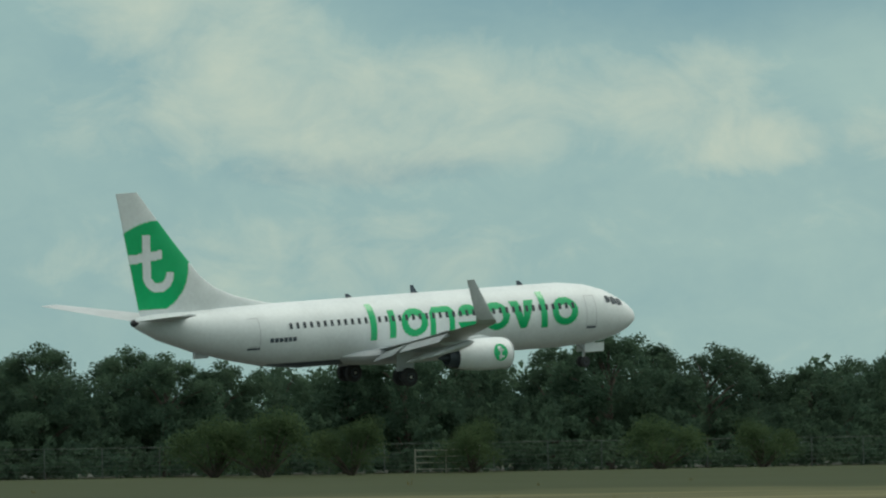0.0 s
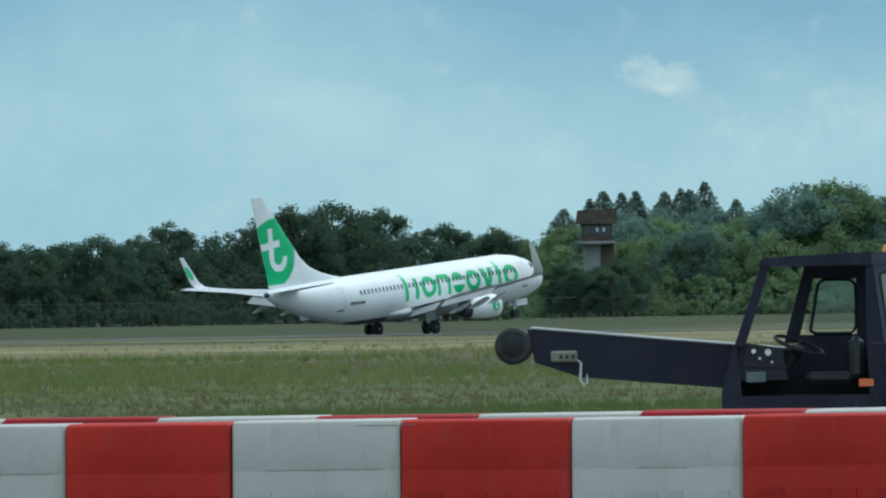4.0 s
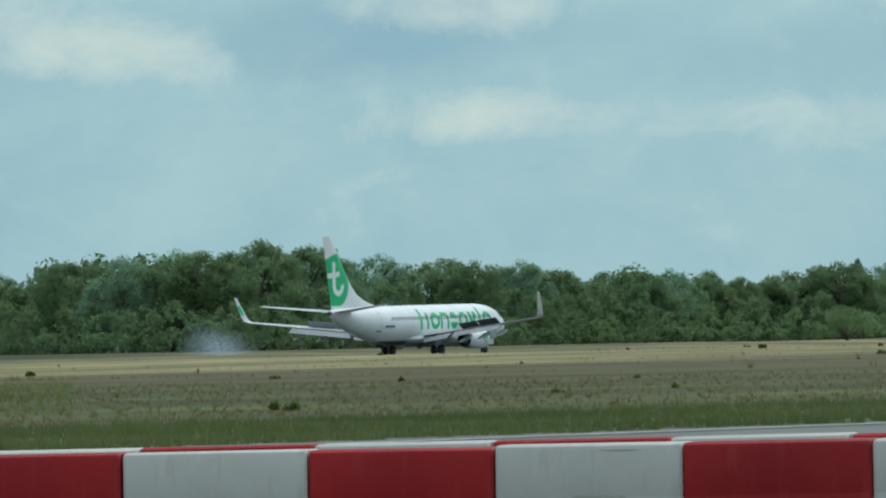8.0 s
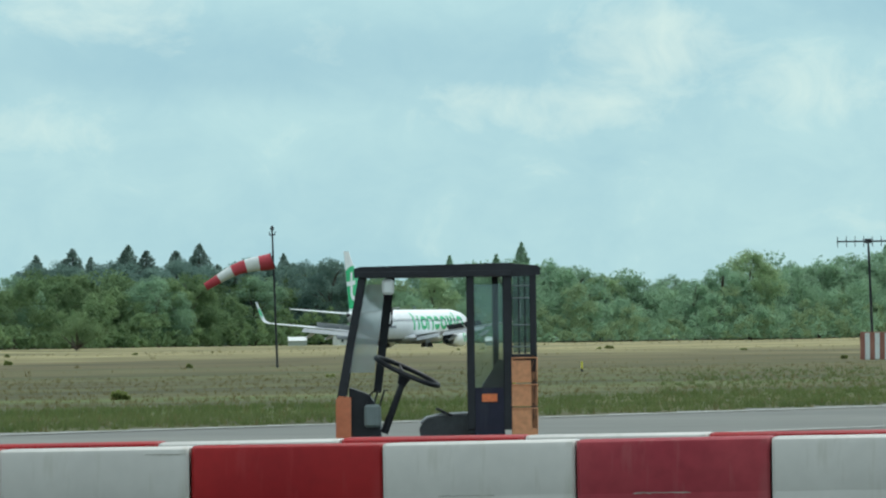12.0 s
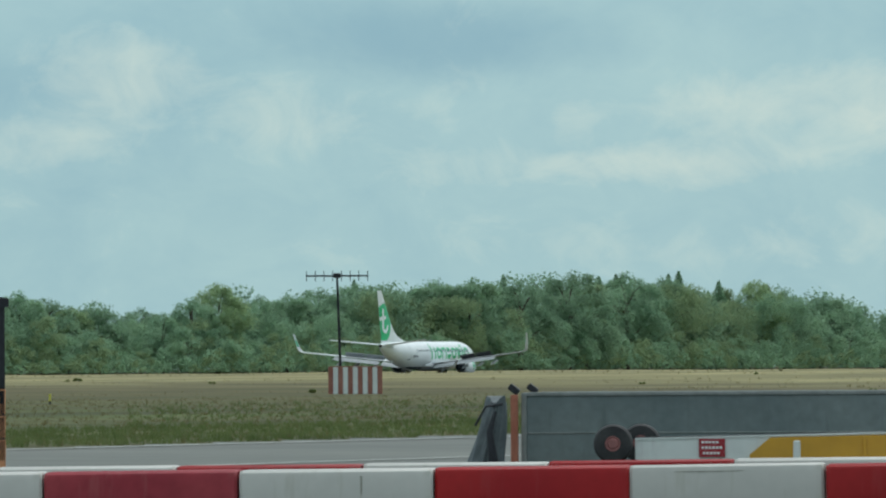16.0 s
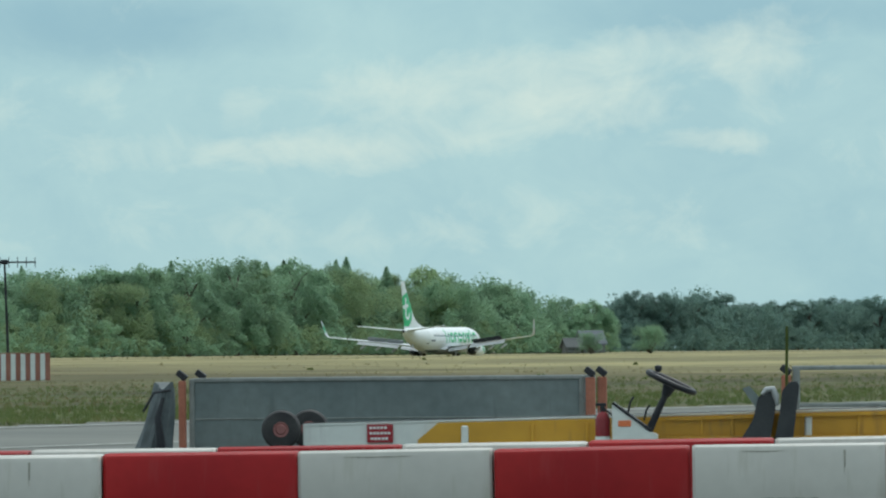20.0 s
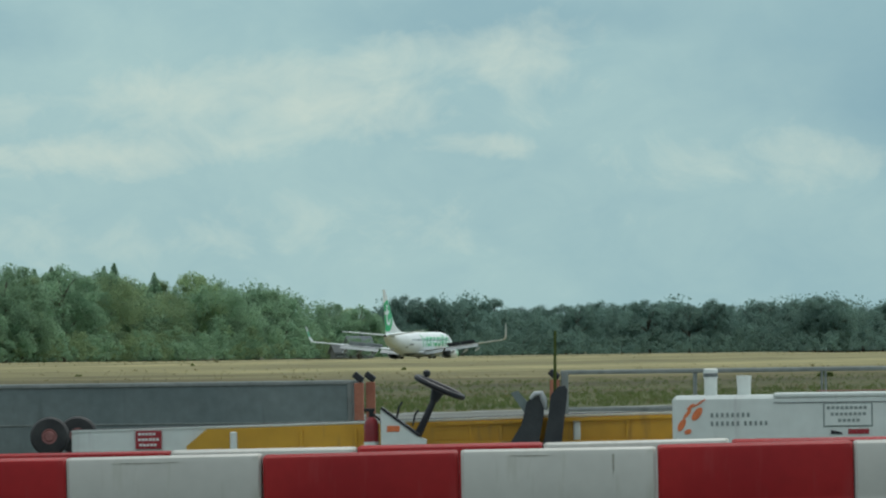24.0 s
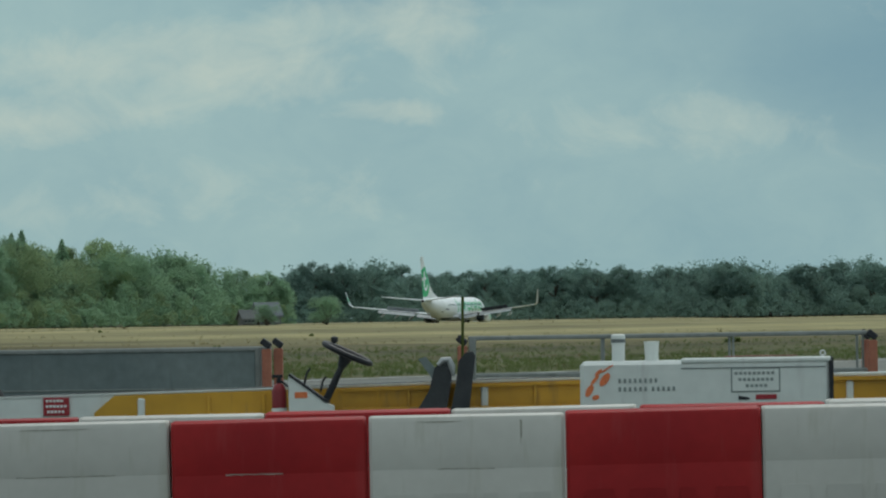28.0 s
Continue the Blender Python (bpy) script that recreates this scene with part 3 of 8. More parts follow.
for near, far in ((APRON_EDGE - 2.6, APRON_EDGE - 2.1), (APRON_EDGE - 19.0, APRON_EDGE - 18.7)):
    lm, ss = M(), list(np.arange(60.0, 620.0, 4.0))
    for q, w in zip(ss, ss[1:]):
        lm.add([(*along(p, o), terrain(*along(p, o)) + 0.052) for p, o in ((q, near), (w, near), (w, far), (q, far))], [(0, 1, 2, 3)])
    edge_line = tagged(new("trim", lm.mesh("edge_line")), "worn pale painted line along the apron edge", "road marking", "", "structure")
    edge_line.data.materials.append(line_paint)
rm = M()
for k in range(-4, 60):
    a, b = k * 50.0, k * 50.0 + 50
    vs = [(*along(s, o), 0.03) for s, o in ((a, RUNWAY - 22.5), (b, RUNWAY - 22.5), (b, RUNWAY + 22.5), (a, RUNWAY + 22.5))]
    rm.add(vs, [(0, 1, 2, 3)])
runway = tagged(new("road", rm.mesh("runway")), "long dark asphalt runway behind the grass", "runway", "", "structure")
runway.data.materials.append(RUNWAY_ASPHALT)


# ---- red and white barriers: two rows of water-filled blocks ----
BAR_W = 1.2


def barrier_mesh():
    """One block: rounded top, lip, waist seam, sloping foot, moulded pockets in both faces."""
    w, h = BAR_W - 0.012, 1.0
    prof = [(-0.224, 0.0), (-0.224, 0.10), (-0.220, 0.30), (-0.214, 0.655), (-0.2118, 0.664), (-0.2118, 0.672), (-0.2132, 0.681), (-0.205, 0.955), (-0.192, 0.985), (-0.165, 1.0)]
    prof = prof + [(-a, b) for a, b in prof[::-1]]
    m = M()
    xs = (0.0, 0.018, w - 0.018, w)
    rings = []
    for i, x in enumerate(xs):
        k = 0.93 if i in (0, 3) else 1.0
        rings.append([(x - w / 2, a * k, b * (0.992 if i in (0, 3) else 1.0)) for a, b in prof])
    m.skin(rings)
    return m.mesh("barrier")


def rib_mesh(x0, x1):
    vs = []
    for x, zz in ((x0, 0.12), (x1, 0.12), (x1 - 0.015, 0.52), (x0 + 0.015, 0.52)):
        y = -(0.224 - (zz - 0.10) * 0.018)
        vs.append((x, y + 0.02, zz)), vs.append((x, y - 0.010, zz))
    return M().add(vs, [(1, 3, 5, 7), (0, 2, 3, 1), (2, 4, 5, 3), (4, 6, 7, 5), (6, 0, 1, 7), (0, 6, 4, 2)]).mesh("rib")


SCUFF_GREY = surf("scuffed_dirt", (0.19, 0.185, 0.15), (0.40, 0.385, 0.33), 14, 0.8)
RIBS = {}
BAR_MESH = {}
for tone, mm in (("red", RED_BAR), ("orange-red", RED_BAR_FRESH), ("sun-bleached red", RED_BAR_BLEACHED), ("white", WHITE_BAR)):
    BAR_MESH[tone] = barrier_mesh()
    BAR_MESH[tone].materials.append(mm)
    RIBS[tone] = [rib_mesh(a, b) for a, b in ((-0.50, -0.30), (-0.22, 0.02), (0.08, 0.20), (0.30, 0.52))]
    for me in RIBS[tone]:
        me.materials.append(mm)
SCUFF = []
rd = random.Random(8)
for span, deep in ((0.020, 0.13), (0.014, 0.20), (0.012, 0.08), (0.26, 0.008), (0.42, 0.006)):
    n = max(4, int(span / 0.012))
    low = [(span * (k / n - 0.5), -deep * rd.uniform(0.35, 1.0) * math.sin(math.pi * (k + 0.3) / (n + 0.6))) for k in range(n + 1)]
    sc = M().slab(low + [(span / 2, 0.002), (-span / 2, 0.002)], -0.0015, 0.004).mesh("dirt_drip")
    sc.materials.append(SCUFF_GREY)
    SCUFF.append(sc)
CRACK = []
for span in (0.35, 0.6, 0.85):
    n = int(span / 0.03)
    upper = [(span * (k / n - 0.5), rd.uniform(0.001, 0.006)) for k in range(n + 1)]
    sc = M().slab(upper + [(x, z - rd.uniform(0.004, 0.009)) for x, z in upper[::-1]], -0.0015, 0.004).mesh("grimy_seam")
    sc.materials.append(SCUFF_GREY)
    CRACK.append(sc)
rb = random.Random(4)
for row, (y, phase, first, last) in enumerate(((59.93, -36.101, -8, 42), (63.16, 0.29, -44, 5))):
    for k in range(first, last):
        tone = "white" if k % 2 else "red"
        if row == 0 and tone == "red":
            tone = "sun-bleached red" if k == 30 else "orange-red" if k <= 20 else "red"
        x = (k + phase + 0.5) * BAR_W
        ob = new("road_barrier", BAR_MESH[tone])
        slope = math.degrees(math.atan((rise(x + 0.6) - rise(x - 0.6)) / 1.2))
        ob.matrix_basis = pose(x + rb.uniform(-0.004, 0.004), y + rb.uniform(-0.012, 0.012), rise(x) + 0.03 + rb.uniform(-0.006, 0.006) - 0.03, rb.uniform(-0.5, 0.5), -slope + rb.uniform(-0.25, 0.25), rb.uniform(-0.7, 0.7))
        if row == 0:
            for me in RIBS[tone]:
                part("moulded_rib", me, None, ob)
            for _ in range(rb.choice((0, 1, 1, 2)) if tone == "white" else 0):
                part("dirt_drip", SCUFF[rb.randrange(5)], None, ob, m=pose(rb.uniform(-0.5, 0.5), -0.2052, 0.957, -1.6))
            if rb.random() < (0.75 if tone == "white" else 0.3):
                part("grimy_seam", CRACK[rb.randrange(3)], None, ob, m=pose(rb.uniform(-0.12, 0.12), -0.2125, 0.668))
        tagged(ob, f"{tone} plastic water-filled road barrier on the apron", "barrier", ("front", "rear")[row] + " row of barriers")


# ---- the airliner; its own axes: x forward, y left, z up from the tarmac, origin abreast of the wing tips ----
NOSE = 25.2


def fuse(x):
    """Half width, half height and centre height of the hull at x metres behind the nose."""
    pts = [(0, 0.02, 0.02, 2.80), (0.25, 0.42, 0.42, 2.82), (0.8, 0.80, 0.82, 2.86), (1.6, 1.17, 1.20, 2.94), (2.6, 1.45, 1.56, 3.06), (4.0, 1.70, 1.84, 3.16),
           (6.0, 1.87, 2.00, 3.22), (26, 1.88, 2.005, 3.22), (28.5, 1.82, 1.88, 3.34), (31, 1.60, 1.60, 3.58), (33.5, 1.22, 1.24, 3.86), (36, 0.72, 0.80, 4.28), (37.2, 0.36, 0.44, 4.52), (37.62, 0.20, 0.28, 4.58)]
    for p, q in zip(pts, pts[1:]):
        if p[0] <= x <= q[0]:
            u = (x - p[0]) / (q[0] - p[0])
            return tuple(p[i] + (q[i] - p[i]) * u for i in (1, 2, 3))
    return pts[-1][1:]


def hull_point(x, z, side, lift):
    a, b, c = fuse(x)
    u = max(-0.99, min(0.99, (z - c) / b))
    th = math.asin(u)
    return (NOSE - x, side * (a * math.cos(th) + lift * math.cos(th)), c + b * u + lift * u)


def on_hull(x0, x1, z0, z1, inside, side, lift=0.012, cell=0.07):
    """A thin skin on the hull where inside(x, z) holds; x metres behind the nose."""
    m, key = M(), {}
    nx, nz = int((x1 - x0) / cell), int((z1 - z0) / cell)

    def vert(i, j):
        if (i, j) not in key:
            key[i, j] = len(m.v)
            m.v.append(hull_point(x0 + i * cell, z0 + j * cell, side, lift))
        return key[i, j]
    for i in range(nx):
        for j in range(nz):
            if inside(x0 + (i + 0.5) * cell, z0 + (j + 0.5) * cell):
                m.f.append((vert(i, j), vert(i + 1, j), vert(i + 1, j + 1), vert(i, j + 1)))
    return m


def foil(root, tip, n=14):
    """A lifting surface between two sections (x leading edge, y, z, chord, thickness)."""
    rings = []
    for x, y, z, c, t in (root, tip):
        r = []
        for k in range(n):
            a = 2 * math.pi * k / n
            u = (1 - math.cos(a)) / 2
            th = t * 1.6 * math.sqrt(max(0, u)) * (1 - u) + 0.01
            r.append((x - u * c, y, z + (th if math.sin(a) >= 0 else -th * 0.7)))
        rings.append(r)
    return rings


def wheel_parts(parent, centre, R, w):
    t = part("tyre", M().lathe((centre[0], centre[1] - w / 2, centre[2]), (0, 1, 0), [(0, R * 0.55), (0.02, R * 0.88), (w * 0.2, R), (w * 0.8, R), (w - 0.02, R * 0.88), (w, R * 0.55)], 22), RUBBER, parent)
    part("rim", M().lathe((centre[0], centre[1] - w / 2 - 0.004, centre[2]), (0, 1, 0), [(0.02, 0.05), (0, R * 0.5), (w + 0.008, R * 0.5), (w - 0.012, 0.05)], 16), DARK_BELLY, t, "dark grey wheel rim")
    return t


def airliner():
    a = thing("airliner", pose(0, 0, 0), "white twin-engine jet airliner with green livery, wheels down", "airplane")
    xs = [0.0, 0.1, 0.25, 0.5, 0.8, 1.2, 1.6, 2.1, 2.6, 3.3, 4, 5, 6, 10, 14, 18, 22, 26, 27.2, 28.5, 29.8, 31, 32.3, 33.5, 34.8, 36, 36.7, 37.2, 37.62]
    rings = []
    for x in xs:
        hw, hh, c = fuse(x)
        rings.append([(NOSE - x, hw * math.cos(t), c + hh * math.sin(t)) for t in (2 * math.pi * k / 36 for k in range(36))])
    body = part("fuselage", M().skin(rings), WHITE, a)
    # dark skin over the lowest strip of the hull, amidships
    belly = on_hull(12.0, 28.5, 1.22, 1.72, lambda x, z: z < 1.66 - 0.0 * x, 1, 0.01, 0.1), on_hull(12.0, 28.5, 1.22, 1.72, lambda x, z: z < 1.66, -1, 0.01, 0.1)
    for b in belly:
        part("belly_strip", b, DARK_BELLY, body, "dark lower hull")
    # wing-body fairing
    fr = []
    for x, w, zz, hh in ((11.5, 1.2, 1.75, 0.35), (12.9, 1.75, 1.72, 0.62), (15.7, 2.1, 1.75, 0.75), (19.7, 2.1, 1.75, 0.75), (22.2, 1.7, 1.75, 0.6), (23.9, 1.1, 1.8, 0.3)):
        fr.append([(NOSE - x, w * math.cos(t), zz + hh * math.sin(t)) for t in (2 * math.pi * k / 20 for k in range(20))])
    part("wing_fairing", M().skin(fr), GREY_PLANE, a)
    # cabin windows, doors, cockpit
    wm = on_hull(10.0, 10.28, 3.72, 4.08, lambda x, z: abs(x - 10.14) < 0.14, -1, 0.016, 0.07).mesh("window")
    wm.materials.append(PANE)
    wml = on_hull(10.0, 10.28, 3.72, 4.08, lambda x, z: True, 1, 0.016, 0.07).mesh("window")
    wml.materials.append(PANE)
    for k in range(44):
        x = 6.1 + k * 0.508
        if x > 27.6:
            break
        for me in (wm, wml):
            part("window", me, PANE, body, m=pose(10.14 - x, 0, 0))
    for side in (-1, 1):
        for x, z0, h, w in ((4.6, 2.55, 1.85, 0.86), (30.0, 2.75, 1.75, 0.80)):
            edge = on_hull(x - w / 2, x + w / 2, z0, z0 + h, lambda X, Z, x=x, w=w, z0=z0, h=h: abs(X - x) > w / 2 - 0.06 or Z < z0 + 0.07 or Z > z0 + h - 0.07, side, 0.008, 0.05)
            part("cabin_door", edge, GREY_PLANE, body, "grey-edged cabin door")
            part("door_sill", on_hull(x - 0.42, x + 0.42, z0 - 0.16, z0 - 0.04, lambda X, Z: True, side, 0.014, 0.06), DARK_BELLY, body)
        for x0, x1, z0, z1 in ((1.62, 2.12, 3.62, 4.05), (2.16, 2.72, 3.72, 4.22), (2.78, 3.2, 3.86, 4.3)):
            part("cockpit_window", on_hull(x0, x1, z0, z1, lambda X, Z, x0=x0, z0=z0: Z - z0 < 0.16 + 0.9 * (X - x0) + 0.12, side, 0.014, 0.05), PANE, body, "dark cockpit window")
        part("registration_bar", on_hull(27.0, 29.0, 2.98, 3.24, lambda X, Z: (X * 3.1) % 1 < 0.72, side, 0.012, 0.065), DARK_BELLY, body)
    # livery: a row of plain green shapes along the forward hull, hung about the window line
    def blocks(x, z):
        z0, z1 = 2.72, 4.42
        for c, w, kind in LIVERY:
            u = x - c
            if abs(u) > w / 2:
                continue
            zz = (z - z0) / (z1 - z0)
            if kind == "short" and 0 < zz < 1 and abs(u) < 0.22:
                return True
            if kind == "wedge" and 0 < zz < 1 and 0.25 + 0.12 * (1 - zz) < abs(u) / (w / 2 * (0.25 + 0.75 * zz)) + 0.5 * (1 - zz) and abs(u) < w / 2 * (0.25 + 0.75 * zz):
                return True
            if kind == "arch" and 0 < zz < 1 and (abs(u) > w / 2 - 0.42 or zz > 0.78) and math.hypot(u / (w / 2), max(0, zz - 0.5) / 0.5) < 1.15:
                return True
            if kind == "bar" and -0.02 < zz < 1.24 and abs(u) < 0.24:
                return True
            r = math.hypot(u / (w / 2), (zz - 0.5) / 0.5)
            if (kind == "round" and 0.5 < r < 1) or (kind == "disc" and r < 1 and abs(zz - 0.5) > 0.12):
                return True
        return False
    for side in (-1, 1):
        part("livery_band", on_hull(5.4, 22.0, 2.6, 5.0, blocks, side, 0.011, 0.06), GREEN, body, "green livery shapes")
    # wings
    for side in (-1, 1):
        s = side
        root = (NOSE - 13.3, 1.5 * s, 2.05, 7.4, 0.42)
        kink = (NOSE - 17.1, 5.7 * s, 2.50, 4.55, 0.27)
        tip = (NOSE - 23.0, 16.6 * s, 3.72, 1.55, 0.12)
        w = M().skin(foil(root, kink)).skin(foil(kink, tip))
        wing = part("wing", w, GREY_PLANE, a, "pale grey swept wing")
        WINGS.append((wing, s))
        rings = []
        for x, y, z, c, t in ((23.0, 16.6, 3.72, 1.55, 0.07), (23.45, 17.05, 3.92, 1.38, 0.06), (23.8, 17.25, 4.25, 1.22, 0.055), (24.3, 17.4, 4.95, 1.0, 0.05), (25.28, 17.66, 6.38, 0.55, 0.035)):
            r = []
            for k in range(12):
                ang = 2 * math.pi * k / 12
                u = (1 - math.cos(ang)) / 2
                th = t * math.sin(ang)
                nz = 1 if y < 17 else 0.25
                r.append((NOSE - x - u * c, (y + th * (1 - nz)) * s, z + th * nz))
            rings.append(r)
        let = part("winglet", M().skin(rings), GREY_PLANE, wing, "upturned grey winglet")
        n = 18
        vs = [(NOSE - 24.95 + 0.33 * math.cos(2 * math.pi * k / n) - 0.34 * math.sin(2 * math.pi * k / n), (17.415 - 0.06 + 0.18 * 0.55 * math.sin(2 * math.pi * k / n)) * s, 5.05 + 0.55 * math.sin(2 * math.pi * k / n)) for k in range(n)]
        part("green_roundel", M().add(vs, [tuple(range(n))]), GREEN, let, "green roundel on the inner face")
        # flaps set low behind the wing, inboard and outboard
        for (x0, y0, z0), (x1, y1, z1), c in (((20.5, 2.1, 1.80), (21.45, 5.5, 2.26), 0.85), ((21.55, 5.95, 2.32), (23.2, 12.2, 3.02), 0.62)):
            fr = []
            for x, y, z in ((x0, y0, z0), (x1, y1, z1)):
                fr.append([(NOSE - x - q * c, y * s, z - q * c * 0.28 + h) for q, h in ((0, 0.05), (0.25, 0.16), (1, 0.02), (1, -0.02), (0.3, -0.07), (0, -0.06))])
            part("flap", M().skin(fr), FLAP_GREY, wing, "extended grey flap")
            fr2 = [[(NOSE - x - c * 0.95 - q * 0.32, y * s, z - c * 0.28 - q * 0.2 + h) for q, h in ((0, 0.03), (1, 0.01), (1, -0.02), (0, -0.05))] for x, y, z in ((x0, y0, z0), (x1, y1, z1))]
            part("aft_flap", M().skin(fr2), FLAP_GREY, wing)
        for y, x, z in ((6.9, 20.9, 2.3), (9.4, 21.6, 2.58), (11.7, 22.3, 2.82)):
            part("flap_fairing", M().lathe((NOSE - x + 1.2, y * s, z - 0.3), (-1, 0, -0.22), [(0, 0.03), (0.4, 0.18), (1.4, 0.22), (2.5, 0.14), (3.1, 0.02)], 10), GREY_PLANE, wing)
        # ground spoilers, raised after touchdown (turned on hinges along the span)
        for y0, y1 in ((5.9, 8.4), (8.5, 11.2)):
            x0, x1 = 19.8 + (y0 - 5.7) * 0.335, 19.8 + (y1 - 5.7) * 0.335
            z0, z1 = 2.62 + (y0 - 5.7) * 0.112, 2.62 + (y1 - 5.7) * 0.112
            ax = Vector((-(x1 - x0), (y1 - y0) * s, z1 - z0)).normalized()
            q = Matrix((ax, Vector((-1, 0, 0)), Vector((0, 0, 1)))).transposed()
            L = math.dist((x0, y0, z0), (x1, y1, z1))
            sp = M().box(0, L, 0, 0.85, -0.015, 0.02, 0.008)
            hinge = Matrix.Translation((NOSE - x0, y0 * s, z0)) @ (Vector((1, 0, 0)).rotation_difference(ax).to_matrix().to_4x4())
            if s < 0:
                sp = M().box(0, L, 0, 0.85, -0.015, 0.02, 0.008)
            # left panels get a lighter grey that paints the light on their backs
            ob = part("spoiler", sp, DARK if s < 0 else FLAP_GREY, wing, "raised spoiler panel", m=hinge)
            SPOILERS.append((ob, hinge, s))
        # tailplane
        part("tailplane", M().skin(foil((NOSE - 34.2, 0.5 * s, 4.72, 3.5, 0.22), (NOSE - 38.1, 7.1 * s, 5.42, 1.4, 0.09))), GREY_PLANE, a, "pale grey tailplane")
        # engine under the wing, flattened underneath
        ec = (NOSE - 13.72, 4.83 * s, 1.54)
        rings = []
        for x, r in ((0.0, 0.86), (-0.06, 0.92), (0.25, 1.0), (1.0, 1.06), (2.2, 1.05), (3.3, 0.92), (3.9, 0.80)):
            ring = []
            for k in range(28):
                t = 2 * math.pi * k / 28
                zz = math.sin(t) * r
                ring.append((ec[0] - x, ec[1] + math.cos(t) * r * 1.02, ec[2] + (zz if zz > -0.82 * r else -0.82 * r - 0.15 * (abs(zz) - 0.82 * r))))
            rings.append(ring)
        eng = part("engine", M().skin(rings, False), WHITE, a, "white turbofan nacelle with a green roundel")
        part("inlet_lip", M().ring((ec[0] + 0.0, ec[1], ec[2] + 0.02), (1, 0, 0), 0.9, 0.07, 28, 8), METAL, eng, "bright metal inlet lip")
        part("fan", M().lathe((ec[0] - 0.55, ec[1], ec[2]), (1, 0, 0), [(-0.05, 0.92), (0.0, 0.9), (0.05, 0.3), (0.32, 0.02)], 24), DARK, eng)
        part("exhaust", M().lathe((ec[0] - 3.3, ec[1], ec[2]), (-1, 0, 0), [(0, 0.72), (0.5, 0.66), (1.1, 0.48), (1.12, 0.40), (0.9, 0.3), (1.7, 0.05)], 22), DARK_BELLY, eng, "dark exhaust nozzle")
        for face in (-1, 1):
            dm, n = M(), 24
            cx, cz, R = ec[0] - 1.05, ec[2] + 0.18, 0.52
            vs = []
            for k in range(n):
                dx, dz = R * math.cos(2 * math.pi * k / n), R * math.sin(2 * math.pi * k / n)
                vs.append((cx + dx, ec[1] + face * (1.085 * math.cos(math.asin(min(0.99, (dz + 0.18) / 1.09))) + 0.01), cz + dz))
            cen = (cx, ec[1] + face * 1.088, cz)
            dm.add(vs + [cen], [(k, (k + 1) % n, n) for k in range(n)])
            part("roundel", dm, GREEN, eng, "green roundel")
            bm_ = M()
            for px0, px1, pz0, pz1 in ((-0.06, 0.06, -0.26, 0.32), (-0.2, 0.22, 0.1, 0.2), (-0.06, 0.26, -0.32, -0.2)):
                bm_.box(cx + px0, cx + px1, cen[1] - 0.006, cen[1] + 0.014 * face if face > 0 else cen[1] + 0.006, cz + pz0, cz + pz1, 0.001) if face > 0 else bm_.box(cx + px0, cx + px1, cen[1] - 0.014, cen[1] + 0.006, cz + pz0, cz + pz1, 0.001)
            part("roundel_mark", bm_, WHITE, eng)
        part("pylon", M().skin([[(ec[0] - 0.8, ec[1] - 0.12, 2.55), (ec[0] - 0.8, ec[1] + 0.12, 2.55), (ec[0] - 4.6, ec[1] + 0.1, 2.3), (ec[0] - 4.6, ec[1] - 0.1, 2.3)],
                                [(ec[0] - 1.6, ec[1] - 0.12, 2.75), (ec[0] - 1.6, ec[1] + 0.12, 2.75), (ec[0] - 5.4, ec[1] + 0.08, 2.62), (ec[0] - 5.4, ec[1] - 0.08, 2.62)]]), WHITE, eng)
        # main gear: strut and two wheels
        gx = NOSE - 19.78
        gear = part("main_gear", M().rod((gx, 2.86 * s, 0.58), (gx - 0.1, 2.86 * s, 2.2), 0.12).rod((gx, 2.2 * s, 0.58), (gx, 3.5 * s, 0.58), 0.08).rod((gx - 0.1, 2.86 * s, 1.4), (gx + 1.0, 2.4 * s, 1.9), 0.06), METAL, a, "landing gear leg")
        GEAR.append((gear, 0.16))
        part("gear_door", M().box(gx - 0.75, gx + 0.55, 3.02 * s - 0.03, 3.02 * s + 0.03, 0.95, 2.1, 0.02), GREY_PLANE, gear)
        for y in (2.44, 3.28):
            wheel_parts(gear, (gx, y * s, 0.57), 0.565, 0.38)
    nx = NOSE - 4.0
    ng = part("nose_gear", M().rod((nx, 0, 0.35), (nx + 0.15, 0, 1.9), 0.085).rod((nx, -0.28, 0.35), (nx, 0.28, 0.35), 0.05).rod((nx + 0.1, 0, 1.0), (nx - 0.7, 0, 1.7), 0.045), METAL, a, "nose gear leg")
    GEAR.append((ng, 0.14))
    for y in (-0.2, 0.2):
        wheel_parts(ng, (nx, y, 0.345), 0.34, 0.19)
    for y in (-0.42, 0.42):
        part("gear_door", M().box(nx - 0.2, nx + 1.3, y - 0.02, y + 0.02, 0.95, 1.5, 0.015), WHITE, ng, "white nose gear door")
    # fin with its dorsal fillet, green below a rounded top edge
    def fin_edges(z):
        """Leading and trailing edge behind the nose, and thickness, at a height: straight above, swept into the hull below."""
        zs = (4.7, 5.2, 5.45, 5.85, 6.4, 7.2, 9.5, 12.4)
        lead = np.interp(z, zs, (26.2, 27.4, 28.7, 30.3, 31.7, 32.8, 34.83, 37.22))
        return float(lead), float(np.interp(z, (4.9, 12.4), (37.2, 38.75))), float(np.interp(z, zs, (0.3, 0.3, 0.3, 0.29, 0.27, 0.24, 0.16, 0.085)))

    def fin_side(u, t):
        return t * 1.6 * math.sqrt(u) * (1 - u) + 0.01

    rings = []
    for z in (4.7, 5.0, 5.2, 5.32, 5.45, 5.65, 5.85, 6.1, 6.4, 6.8, 7.2, 8.2, 9.5, 11.0, 12.2, 12.4):
        le, te, t = fin_edges(z)
